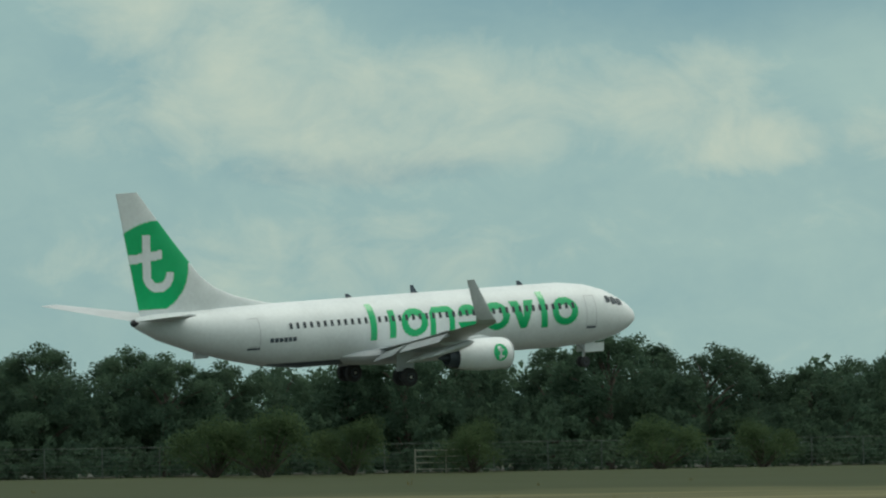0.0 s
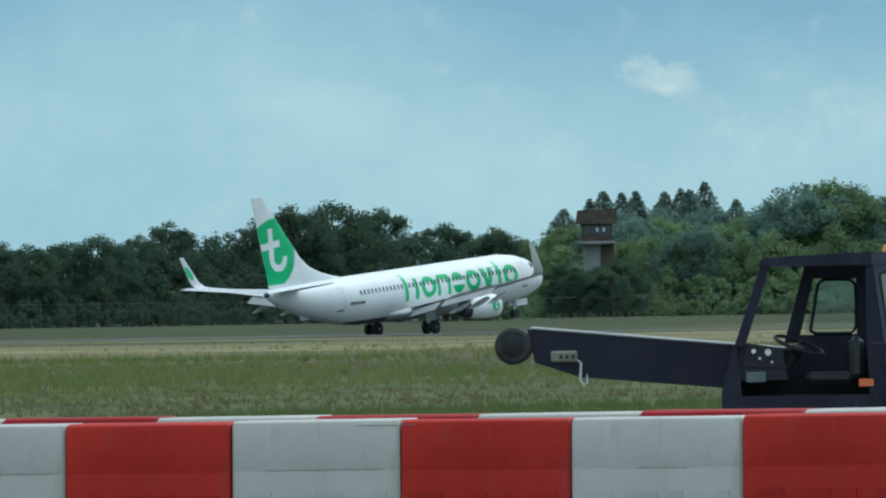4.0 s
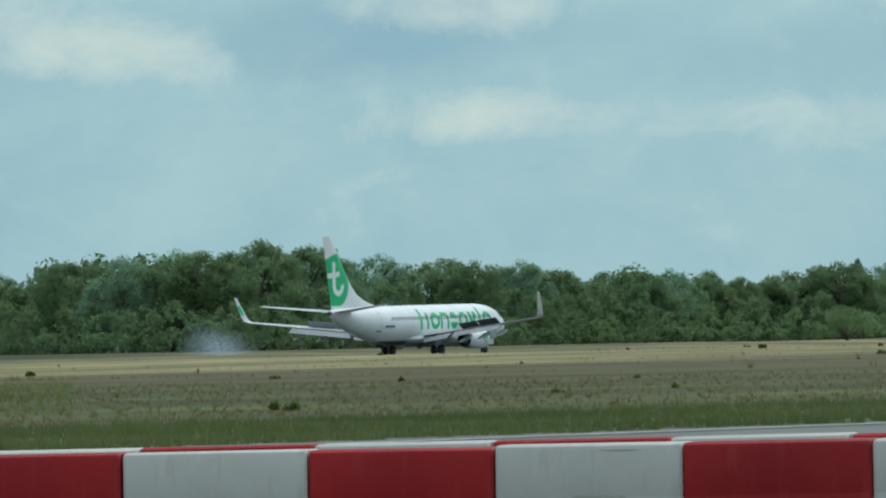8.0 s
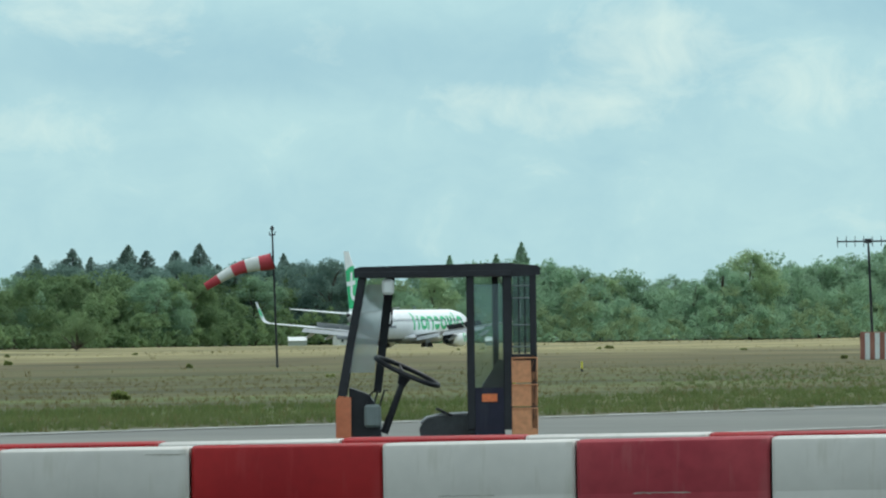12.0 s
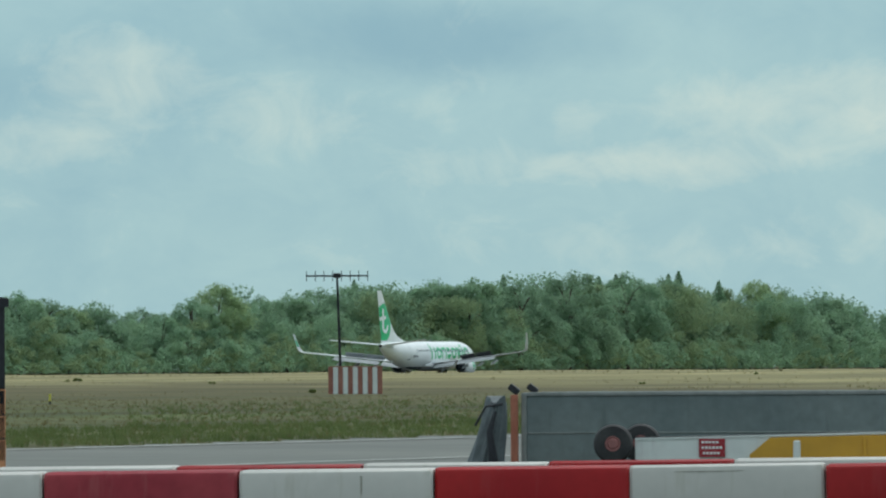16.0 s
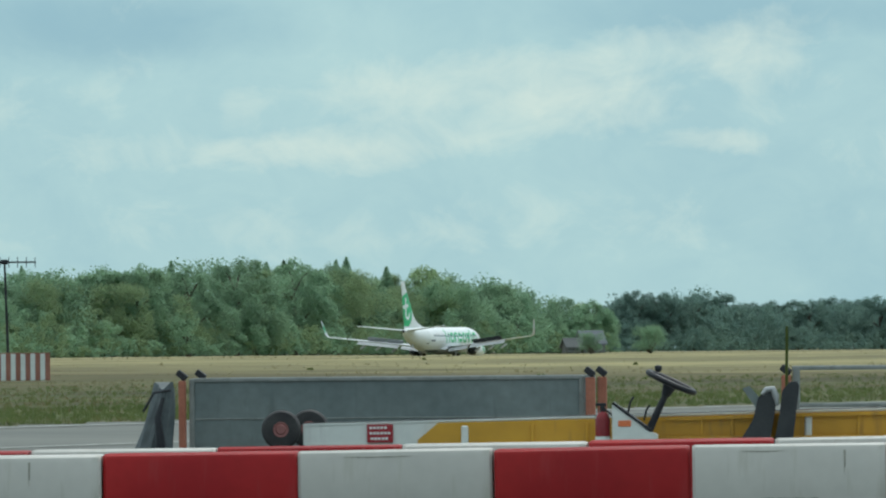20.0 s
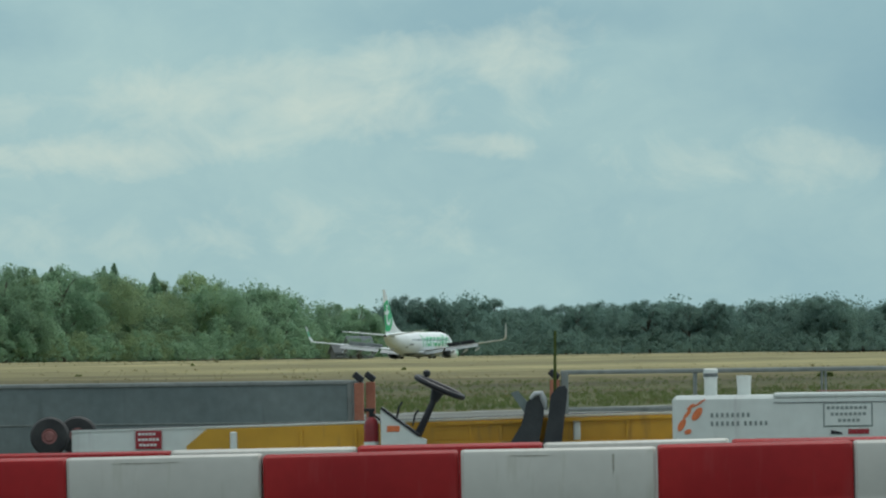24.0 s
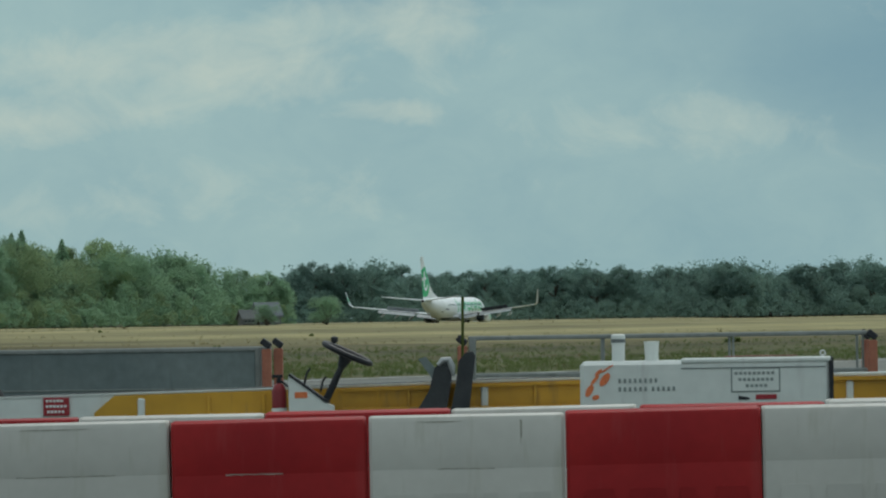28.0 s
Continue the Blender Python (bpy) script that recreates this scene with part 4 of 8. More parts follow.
        us = [(1 - math.cos(math.pi * k / 12)) / 2 for k in range(13)]
        prof = [(u, fin_side(u, t)) for u in us] + [(u, -fin_side(u, t)) for u in us[-2:0:-1]]
        rings.append([(NOSE - le - u * (te - le), w, z) for u, w in prof])
    fin = part("fin", M().skin(rings), WHITE, a, "white tail fin with green panel")

    def fin_green(x, z):
        """x metres ahead of the fin's foot, z above the tarmac: a disc below, cut off by a rounded line above."""
        top = 9.85 + 0.62 * (x + 0.9) - 0.12 * (x + 0.9) ** 2
        return 5.38 < z < top and (z > 8.0 or (x - 1.0) ** 2 + (z - 8.0) ** 2 < 8.6)

    def fin_mark(x, z):
        stem = abs(x - 0.9) < 0.29 and 7.2 < z < 9.8
        cross = abs(z - 8.5 - 0.10 * (x - 0.9)) < 0.27 and -0.45 < x < 2.0
        r = math.hypot(x - 1.72, (z - 7.45) * 1.0)
        hook = 0.55 < r < 1.10 and z < 7.5
        return stem or cross or hook
    for side in (-1, 1):
        for name, fn, mat, lift in (("green_panel", fin_green, GREEN, 0.012), ("white_mark", lambda x, z: fin_mark(x if side < 0 else 2.2 - x, z), WHITE, 0.02)):
            m, key, nu, nz = M(), {}, 110, 90

            def vert(i, j):
                if (i, j) not in key:
                    z = 4.95 + j / nz * 6.1
                    le, te, t = fin_edges(z)
                    u = i / nu
                    key[i, j] = len(m.v)
                    m.v.append((NOSE - le - u * (te - le), side * (fin_side(u, t) + lift), z))
                return key[i, j]
            for i in range(nu):
                for j in range(nz):
                    z = 4.95 + (j + 0.5) / nz * 6.1
                    le, te, _ = fin_edges(z)
                    x = 37.6 - le - (i + 0.5) / nu * (te - le)
                    if fn(x, z):
                        m.f.append((vert(i, j), vert(i + 1, j), vert(i + 1, j + 1), vert(i, j + 1)))
            part(name, m, mat, fin)
    part("tail_cone", M().lathe((NOSE - 37.45, 0, 4.58), (-1, 0, 0.05), [(0, 0.26), (0.3, 0.2), (0.42, 0.1)], 14), DARK, a, "dark exhaust at the tail")
    part("tail_skid", M().box(NOSE - 33.4, NOSE - 32.3, -0.1, 0.1, 2.2, 2.62, 0.05), GREY_PLANE, a)
    for x, h in ((8.5, 0.3), (16.6, 0.5), (21.5, 0.25)):
        part("antenna", M().slab([(NOSE - x, 5.2), (NOSE - x - 0.5, 5.2), (NOSE - x - 0.55, 5.2 + h), (NOSE - x - 0.35, 5.2 + h)], -0.02, 0.02), DARK_BELLY, a)
    return a


FLAP_GREY = surf("flap_grey", (0.28, 0.30, 0.31), (0.36, 0.38, 0.39), 0.8, 0.5)
SPOILERS = []
GEAR = []
WINGS = []
# centre behind the nose, width, kind
LIVERY = [(6.7, 2.0, "round"), (8.35, 0.6, "bar"), (9.95, 1.9, "wedge"), (12.0, 2.0, "round"), (14.1, 1.7, "disc"), (16.1, 1.9, "arch"), (18.2, 2.0, "round"), (19.85, 0.6, "short"), (21.3, 0.6, "bar")]
AIRLINER = airliner()


# ---- woods ----
def clump_cards(rng, centres, radii, count, size, squash=1.0):
    """Small leaf cards scattered over blobs; rows of four corners."""
    cs, rs = np.array(centres, float), np.array(radii, float)
    w = rs ** 2
    pick = rng.choice(len(cs), count, p=w / w.sum())
    d = rng.normal(size=(count, 3))
    d /= np.linalg.norm(d, axis=1)[:, None]
    d[:, 2] = np.where(d[:, 2] < -0.55, -d[:, 2], d[:, 2])
    p = cs[pick] + d * (rs[pick] * rng.uniform(0.35, 1.18, count))[:, None] * np.array([1, 1, squash])
    nrm = d * 0.6 + rng.normal(scale=0.9, size=(count, 3)) + np.array([0, 0, 0.35])
    nrm /= np.linalg.norm(nrm, axis=1)[:, None]
    a = np.cross(nrm, rng.normal(size=(count, 3)))
    a /= np.linalg.norm(a, axis=1)[:, None]
    b = np.cross(nrm, a)
    s = (size * rng.uniform(0.55, 1.35, count))[:, None]
    t = s * rng.uniform(0.5, 0.95, count)[:, None]
    q = np.stack([p - a * s, p - b * t + nrm * 0.12 * s, p + a * s, p + b * t - nrm * 0.1 * s], axis=1)
    return q.reshape(-1, 3)


def cards_mesh(name, pts, sides=4):
    """One mesh of loose small faces; four-cornered leaves become three-cornered ones of the same area."""
    pts = np.asarray(pts, np.float32)
    if sides == 4:
        a, b, c, d = pts.reshape(-1, 4, 3).transpose(1, 0, 2)
        mid, e, f = (a + c) / 2, (c - a) / 2, (d - b) / 2
        pts = np.stack([mid - 1.2 * e, mid + 0.7 * e - 1.05 * f, mid + 0.7 * e + 1.05 * f], axis=1)
    n = pts.size // 9
    me = bpy.data.meshes.new(name)
    me.vertices.add(3 * n), me.loops.add(3 * n), me.polygons.add(n)
    me.vertices.foreach_set("co", pts.ravel())
    me.loops.foreach_set("vertex_index", np.arange(3 * n, dtype=np.int32))
    me.polygons.foreach_set("loop_start", np.arange(0, 3 * n, 3, dtype=np.int32))
    me.update(calc_edges=True)
    return me


def broadleaf(seed, h, spread, lean=0.0):
    """Trunk with limbs and a domed crown of many small uneven sprays for a tree h tall; returns the two meshes."""
    rng = np.random.default_rng(seed)
    trunk = M().tube([(0, 0, -0.6), (0.1, 0, h * 0.25), (lean * 0.5, 0.1, h * 0.6)], [h * 0.03, h * 0.022, h * 0.012], 8)
    cs, rs = [], []
    for k in range(90):
        a, u = rng.uniform(0, 2 * math.pi), rng.random() ** 0.8
        z = h * (0.09 + 0.80 * u)
        dome = math.sqrt(max(0.03, 1 - (abs(u - 0.36) / 0.68) ** 2.2))
        r = spread * dome * math.sqrt(rng.uniform(0.18, 1.0))
        c = (r * math.cos(a) + lean * u, r * math.sin(a), z)
        cs.append(c)
        rs.append(h * rng.uniform(0.05, 0.12) * (1.1 - 0.3 * u))
        if k % 6 == 0:
            trunk.tube([(0, 0, max(0.6, z - h * 0.22)), (c[0] * 0.55, c[1] * 0.55, z - h * 0.06), c], [h * 0.012, h * 0.008, h * 0.003], 5)
    cs.append((lean, 0, h * 0.91)), rs.append(h * 0.085)
    return trunk.mesh("trunk"), cards_mesh("crown", clump_cards(rng, cs, rs, 20000, h * 0.0102))


def conifer(seed, h, spread):
    """Spruce: a straight stem, drooping whorled boughs, ragged outline to a thin leader."""
    rng = np.random.default_rng(seed)
    trunk = M().tube([(0, 0, -0.6), (0, 0, h * 0.5), (0, 0, h * 0.99)], [h * 0.02, h * 0.013, h * 0.003], 7)
    n, tip = 8000, []
    for k in range(46):
        a, z = rng.uniform(0, 2 * math.pi), h * (0.1 + 0.74 * (k / 45))
        q = (spread * (1 - z / h) ** 0.8 + 0.12) * rng.uniform(0.55, 1.15)
        tip.append((q * math.cos(a), q * math.sin(a), z))
        trunk.rod((0, 0, z), (q * math.cos(a), q * math.sin(a), z - q * 0.22), h * 0.003, h * 0.001, 4)
    tip = np.array(tip)
    lev = h * (0.08 + 0.91 * (1 - rng.random(n) ** 0.72))
    a = rng.uniform(0, 2 * np.pi, n)
    lobe = 0.86 + 0.14 * np.sin(3 * a + lev * 2.1) * np.sin(lev * 4.3 + 2 * a)
    q = (spread * 1.75 * (1 - lev / h) ** 0.9 + 0.05) * np.sqrt(rng.uniform(0.15, 1.0, n)) * lobe * rng.uniform(0.8, 1.12, n)
    own = rng.random(n) < 0.25
    pick = tip[rng.integers(0, len(tip), n)]
    u = rng.uniform(0.5, 1.0, n)[:, None]
    p = np.stack([q * np.cos(a), q * np.sin(a), lev - q * 0.2], 1)
    p = np.where(own[:, None], pick * np.concatenate([u, u, np.ones_like(u)], 1) + rng.normal(scale=h * 0.012, size=(n, 3)), p)
    d = rng.normal(size=(n, 3)) + np.array([0, 0, 0.6])
    d /= np.linalg.norm(d, axis=1)[:, None]
    e = np.cross(d, rng.normal(size=(n, 3)))
    e /= np.linalg.norm(e, axis=1)[:, None]
    f = np.cross(d, e)
    s = (h * 0.017 * rng.uniform(0.5, 1.3, n) * (0.65 + 0.35 * (1 - p[:, 2] / h)))[:, None]
    return trunk.mesh("trunk"), cards_mesh("crown", np.stack([p - e * s, p - f * s * 0.6, p + e * s, p + f * s * 0.6], axis=1).reshape(-1, 3))


def bush(seed, h, spread):
    rng = np.random.default_rng(seed)
    stem = M()
    cs, rs = [], []
    for k in range(14):
        a = rng.uniform(0, 2 * math.pi)
        q = spread * rng.uniform(0, 0.8)
        c = (q * math.cos(a), q * math.sin(a), h * rng.uniform(0.18, 0.7))
        cs.append(c), rs.append(h * rng.uniform(0.2, 0.32))
        stem.tube([(0, 0, -0.3), (c[0] * 0.4, c[1] * 0.4, c[2] * 0.4), c], [h * 0.03, h * 0.02, h * 0.006], 5)
    return stem.mesh("stems"), cards_mesh("crown", clump_cards(rng, cs, rs, 9000, h * 0.016))


KINDS = {}
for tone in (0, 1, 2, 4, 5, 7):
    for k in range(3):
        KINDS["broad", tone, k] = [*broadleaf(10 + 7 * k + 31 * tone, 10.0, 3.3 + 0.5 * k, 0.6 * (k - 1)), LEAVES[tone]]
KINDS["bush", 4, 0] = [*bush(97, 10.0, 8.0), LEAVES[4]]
KINDS["bush", 6, 0] = [*bush(96, 10.0, 8.0), LEAVES[6]]
for k in range(2):
    KINDS["conifer", 3, k] = [*conifer(70 + k, 10.0, 2.1 + 0.5 * k), LEAVES[3]]
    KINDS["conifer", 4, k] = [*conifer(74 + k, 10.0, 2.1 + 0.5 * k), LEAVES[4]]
    KINDS["bush", 1 + k, 0] = [*bush(90 + k, 10.0, 8.0), LEAVES[1 + k]]
for (kind, tone, k), (tr, cr, mat) in KINDS.items():
    tr.materials.append(BARK), cr.materials.append(mat)
TREE_LABEL = {("broad", 0): "dark green broadleaf tree at the edge of the woods", ("broad", 1): "green broadleaf tree at the edge of the woods", ("broad", 2): "light green broadleaf tree at the edge of the woods", ("broad", 4): "green broadleaf tree in the far woods, paled for haze", ("broad", 7): "yellowish green broadleaf tree in the far woods, paled for haze", ("broad", 5): "green broadleaf tree in the far woods, blued for haze",
              ("conifer", 3): "dark pointed spruce standing above the woods", ("conifer", 4): "green pointed spruce in the far woods, paled for haze", ("bush", 4): "green bush before the far woods, paled for haze", ("bush", 6): "olive green bush in front of the dark woods", ("bush", 1): "green bush in front of the woods", ("bush", 2): "light green bush in front of the woods"}
TREE_COUNT = [0]


def tree(kind, tone, k, x, y, h, wide=1.0):
    tr, cr, mat = KINDS[kind, tone, k]
    t = new("tree" if kind != "bush" else "bush")
    t.matrix_basis = pose(x, y, terrain(x, y), 0, 0, (x * 7.3 + y * 3.1) % 360) @ Matrix.Diagonal((h / 10 * wide, h / 10 * wide, h / 10, 1))
    tagged(t, TREE_LABEL[kind, tone], "tree" if kind != "bush" else "bush", "trees of the wood edge" if kind != "bush" else "bushes before the woods")
    for nm, me in (("trunk", tr), ("crown", cr)):
        ob = new(nm, me)
        ob.parent = t
    TREE_COUNT[0] += 1
    return t


# wood edge, azimuth: (range, top of the trees above the eye line in thousandths of the range, tone)
EDGE = [(-44, 730, 10, 0), (-40.4, 725, 10.9, 0), (-39.7, 731, 11.4, 0), (-38.6, 741, 9.8, 0), (-36.8, 760, 12.2, 0), (-35.9, 769, 8.6, 0), (-35.0, 774, 11.0, 0), (-33.7, 794, 12.6, 0), (-33.0, 803, 7.6, 0),
        (-32.5, 808, 11.2, 0), (-30.8, 832, 9.3, 0), (-28.8, 861, 9.8, 0), (-27.4, 882, 10.9, 0), (-26.2, 905, 12.0, 0), (-25.7, 915, 8.7, 1), (-24.9, 927, 8.2, 1), (-24.4, 940, 6.6, 1), (-22.8, 972, 9.7, 1),
        (-22.2, 984, 11.0, 1), (-21.7, 996, 8.0, 1), (-21.0, 1290, 8.2, 0), (-20.1, 1290, 8.8, 0), (-19.6, 1290, 9.4, 0), (-19.3, 1290, 10.6, 0), (-18.7, 1300, 8.6, 0), (-17.8, 1300, 6.7, 1), (-17.3, 1300, 8.4, 2), (-16.0, 1250, 8.4, 2),
        (-15.4, 1250, 7.8, 2), (-14.9, 1235, 9.2, 2), (-14.4, 1213, 10.1, 1), (-13.5, 1247, 9.3, 1), (-12.7, 1279, 8.2, 1), (-12.1, 1303, 5.8, 1), (-11.8, 1314, 7.1, 1), (-11.0, 1350, 5.2, 1), (-10.4, 1384, 6.8, 1), (-9.0, 1457, 6.8, 1),
        (-8.3, 1500, 6.6, 2), (-7.3, 1560, 7.4, 1), (-6.65, 1608, 6.2, 1), (-6.2, 1639, 5.0, 1), (-6.0, 1654, 7.9, 1), (-5.5, 1689, 7.0, 1), (-4.9, 1739, 8.3, 1), (-4.1, 1814, 9.1, 1), (-3.3, 1889, 8.9, 1),
        (-2.5, 1963, 7.2, 1), (-1.95, 2030, 4.2, 1), (-1.6, 2300, 5.6, 0), (-1.2, 2300, 5.5, 0), (-0.9, 2350, 4.4, 0), (-0.2, 2400, 4.8, 0), (0.3, 2400, 4.6, 0), (0.9, 2400, 5.2, 0), (1.1, 2450, 4.0, 0), (1.35, 2500, 4.9, 0), (3.0, 2560, 4.4, 0)]


def edge_at(az):
    for p, q in zip(EDGE, EDGE[1:]):
        if p[0] <= az <= q[0]:
            u = (az - p[0]) / (q[0] - p[0])
            d = p[1] + (q[1] - p[1]) * u if abs(p[1] - q[1]) < 150 else (p if u < 0.5 else q)[1]
            return d, p[2] + (q[2] - p[2]) * u + 850 / d, (p if u < 0.5 else q)[3]
    return EDGE[-1][1:]


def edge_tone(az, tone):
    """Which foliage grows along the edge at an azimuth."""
    # farther stretches take the tones with haze painted in
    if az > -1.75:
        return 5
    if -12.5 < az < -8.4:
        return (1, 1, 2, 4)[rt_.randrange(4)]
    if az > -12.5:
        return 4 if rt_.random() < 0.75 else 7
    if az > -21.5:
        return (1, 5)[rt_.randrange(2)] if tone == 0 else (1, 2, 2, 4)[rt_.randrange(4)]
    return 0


rt_ = random.Random(11)
az = -43.5
while az < 2.6:
    d, top, tone = edge_at(az)
    h = 1.7 + d * top / 1000 - 0.8
    step = math.degrees(h * 0.42 / d)
    x, y = polar(az + rt_.uniform(-0.4, 0.4) * step, d + rt_.uniform(-6, 20) * (1.0 if d < 1100 else 1.6))
    f = rt_.uniform(0.90, 1.05)
    tree("broad", edge_tone(az, tone), rt_.randrange(3), x, y, h * f, rt_.uniform(0.95, 1.3))
    az += step
# spruces above the edge: azimuth, range, top in thousandths
for az, d, top in ((-20.76, 1318, 10.8), (-20.48, 1322, 11.4), (-20.35, 1320, 11.2), (-20.05, 1322, 11.2), (-9.0, 1492, 8.5), (-9.4, 1480, 8.6), (-9.58, 1478, 8.8), (-8.7, 1502, 8.3), (-9.76, 1476, 8.7), (-9.2, 1488, 8.5), (-21.0, 1310, 9.6), (-20.85, 1315, 10.2), (-20.70, 1320, 11.4), (-20.55, 1310, 11.6), (-20.40, 1312, 11.2), (-20.12, 1310, 12.0), (-19.9, 1310, 9.4), (-19.8, 1320, 10.4), (-19.6, 1310, 11.2), (-10.41, 1420, 7.7), (-10.1, 1430, 8.2), (-9.92, 1440, 9.2), (-9.80, 1450, 9.0),
                   (-9.62, 1455, 9.3), (-9.45, 1460, 8.9), (-9.27, 1465, 8.7), (-9.05, 1470, 8.5), (-8.85, 1480, 8.4), (-8.66, 1490, 8.6), (-8.45, 1500, 7.4), (-10.0, 1445, 8.5), (-9.86, 1452, 9.0), (-9.71, 1447, 8.8), (-9.54, 1462, 8.9), (-9.36, 1455, 8.6), (-9.16, 1475, 8.4), (-8.95, 1470, 8.2), (-8.76, 1492, 8.4), (-8.56, 1490, 8.0), (-9.97, 1460, 8.0), (-9.66, 1470, 8.6), (-9.31, 1466, 8.3), (-20.3, 1316, 11.0), (-20.62, 1322, 11.0), (-20.2, 1318, 11.4), (-19.7, 1318, 10.6), (-7.66, 1600, 8.4), (-7.35, 1600, 8.7), (-7.50, 1600, 7.6), (-5.1, 1780, 8.4), (-4.3, 1850, 9.0),
                   (-3.75, 1870, 8.8), (-3.62, 1872, 8.9), (-3.55, 1875, 9.1), (-3.25, 1900, 8.7), (-3.33, 1905, 8.6), (-3.95, 1880, 8.7), (-3.1, 1890, 8.5)):
    if -10.5 < az < -8.3 and rt_.random() < 0.28:
        continue
    top += rt_.uniform(-1.3, 0.25) if -10.5 < az < -8.3 else 0
    x, y = polar(az + rt_.uniform(-0.08, 0.08), d + rt_.uniform(40, 75))
    tree("conifer", 3 if az < -8 else 4, rt_.randrange(2), x, y, 2.2 + d * top / 1000 + rt_.uniform(-0.8, 1.2), rt_.uniform(1.35, 1.9) if az < -19 else rt_.uniform(1.1, 1.8) if az < -8 else rt_.uniform(0.75, 1.15))
# crowns that close the gaps between the spruces
for k in range(13):
    az, d = -10.15 + 0.145 * k, 1475 + 9 * (k % 4)
    x, y = polar(az, d)
    tree("broad", 5, k % 3, x, y, 1.7 + d * (7.5 + 0.4 * math.sin(k * 2.3)) / 1000, 1.2)
for az, d, top, tone in ((-20.95, 1318, 8.6, 1), (-20.7, 1322, 9.9, 5), (-20.45, 1320, 10.1, 5), (-20.2, 1326, 10.1, 5), (-19.95, 1320, 9.6, 1), (-19.62, 1300, 12.4, 5), (-19.45, 1302, 12.9, 1), (-19.3, 1306, 12.2, 5), (-19.1, 1310, 10.8, 1)):
    x, y = polar(az, d)
    tree("broad", tone, int(d) % 3, x, y, 1.2 + d * top / 1000, 1.3)
# bushes out in front of the trees
for az, d, h, tone in ((-1.85, 1880, 4.2, 4), (-1.5, 1900, 5.6, 4), (-10.5, 1290, 4.6, 2), (-9.9, 1300, 4.4, 2),
                       (-7.9, 1420, 5.0, 1), (-8.2, 1400, 4.5, 1), (-13.0, 1180, 3.6, 1), (-38.9, 690, 5.2, 6), (-39.2, 692, 4.6, 6), (-38.4, 694, 4.4, 6), (-37.7, 700, 4.2, 6), (-34.2, 745, 4.8, 6), (-36.6, 715, 4.2, 6), (-36.0, 722, 3.8, 6), (-30.2, 790, 4.6, 6), (-26.9, 850, 5.0, 6)):
    x, y = polar(az, d)
    tree("bush", tone, 0, x, y, h)
# the closed mass of the wood: crowns in three tiers from the tall back down to the low growth along the grass
rng = np.random.default_rng(5)
WOOD = {}
for tier, (back, front, low, high, pitch) in enumerate(((60, 110, 0.62, 0.78, 0.20), (6, 34, 0.72, 0.94, 0.20), (-9, 6, 0.52, 0.89, 0.24), (-17, -8, 0.26, 0.52, 0.24), (-20, -14, 0.10, 0.24, 0.16))):
    az = -46.0
    while az < 3.4:
        d, top, tone = edge_at(az)
        h = (0.9 + d * top / 1000) * rng.uniform(low, high)
        x, y = polar(az, d + rng.uniform(back, front) * (1.0 if d < 1100 else 1.6))
        section = 0 if az < -21.6 else 1 if az < -12.5 else 2 if az < -8.4 else 3 if az < -1.75 else 4
        mix = WOOD.setdefault((section, tier if tier < 2 else 2 + int(rng.random() < 0.35)), ([], []))
        w = h * rng.uniform(0.30, 0.42) + 0.4
        for k in range(16):
            u, a = rng.random() ** (1.1 if tier < 2 else 0.8), rng.uniform(0, 2 * math.pi)
            q = w * math.sqrt(max(0.04, 1 - (abs(u - 0.35) / 0.68) ** 2.2)) * math.sqrt(rng.uniform(0.15, 1.0))
            mix[0].append((x + q * math.cos(a), y + q * math.sin(a), terrain(x, y) + h * (0.04 + 0.86 * u)))
            mix[1].append(max(0.35, h * rng.uniform(0.07, 0.14) * (1.6 if tier < 2 else 1.0) * (1, 1, 1.1, 1.25, 1.5)[section]))
        az += math.degrees((h * pitch + 0.9) / d)
# far and distant sections use the leaf tones that carry painted haze
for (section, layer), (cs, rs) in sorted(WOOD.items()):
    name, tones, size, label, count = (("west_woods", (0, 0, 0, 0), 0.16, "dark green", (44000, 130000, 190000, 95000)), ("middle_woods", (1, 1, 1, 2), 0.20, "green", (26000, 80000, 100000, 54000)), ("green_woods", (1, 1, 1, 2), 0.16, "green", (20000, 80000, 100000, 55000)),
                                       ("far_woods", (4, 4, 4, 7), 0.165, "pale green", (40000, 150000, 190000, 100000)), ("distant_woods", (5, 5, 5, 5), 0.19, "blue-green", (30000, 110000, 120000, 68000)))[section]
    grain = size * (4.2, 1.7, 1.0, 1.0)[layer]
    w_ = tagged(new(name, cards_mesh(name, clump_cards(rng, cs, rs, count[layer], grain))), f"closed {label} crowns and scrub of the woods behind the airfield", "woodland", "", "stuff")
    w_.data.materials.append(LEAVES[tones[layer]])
# unseen dark sheet, added so no pale grass shows between the crowns
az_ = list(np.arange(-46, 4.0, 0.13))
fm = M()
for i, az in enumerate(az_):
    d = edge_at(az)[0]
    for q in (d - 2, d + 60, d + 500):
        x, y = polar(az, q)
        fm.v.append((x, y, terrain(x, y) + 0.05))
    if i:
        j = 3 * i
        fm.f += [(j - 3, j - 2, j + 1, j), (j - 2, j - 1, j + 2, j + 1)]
floor_ = tagged(new("forest_floor", fm.mesh("forest_floor")), "dark ground sheet added under the woods", "forest floor", "", "structure")
floor_.data.materials.append(surf("dark_wood_floor", (0.025, 0.028, 0.018), (0.045, 0.045, 0.028), 0.2, 0.95, pos=True))


# ---- beside the apron: mast, cabinets, steps, signs ----
def near_z(x, y):
    return terrain(x, y) + (0.03 if apron_in(x, y) else 0.0)


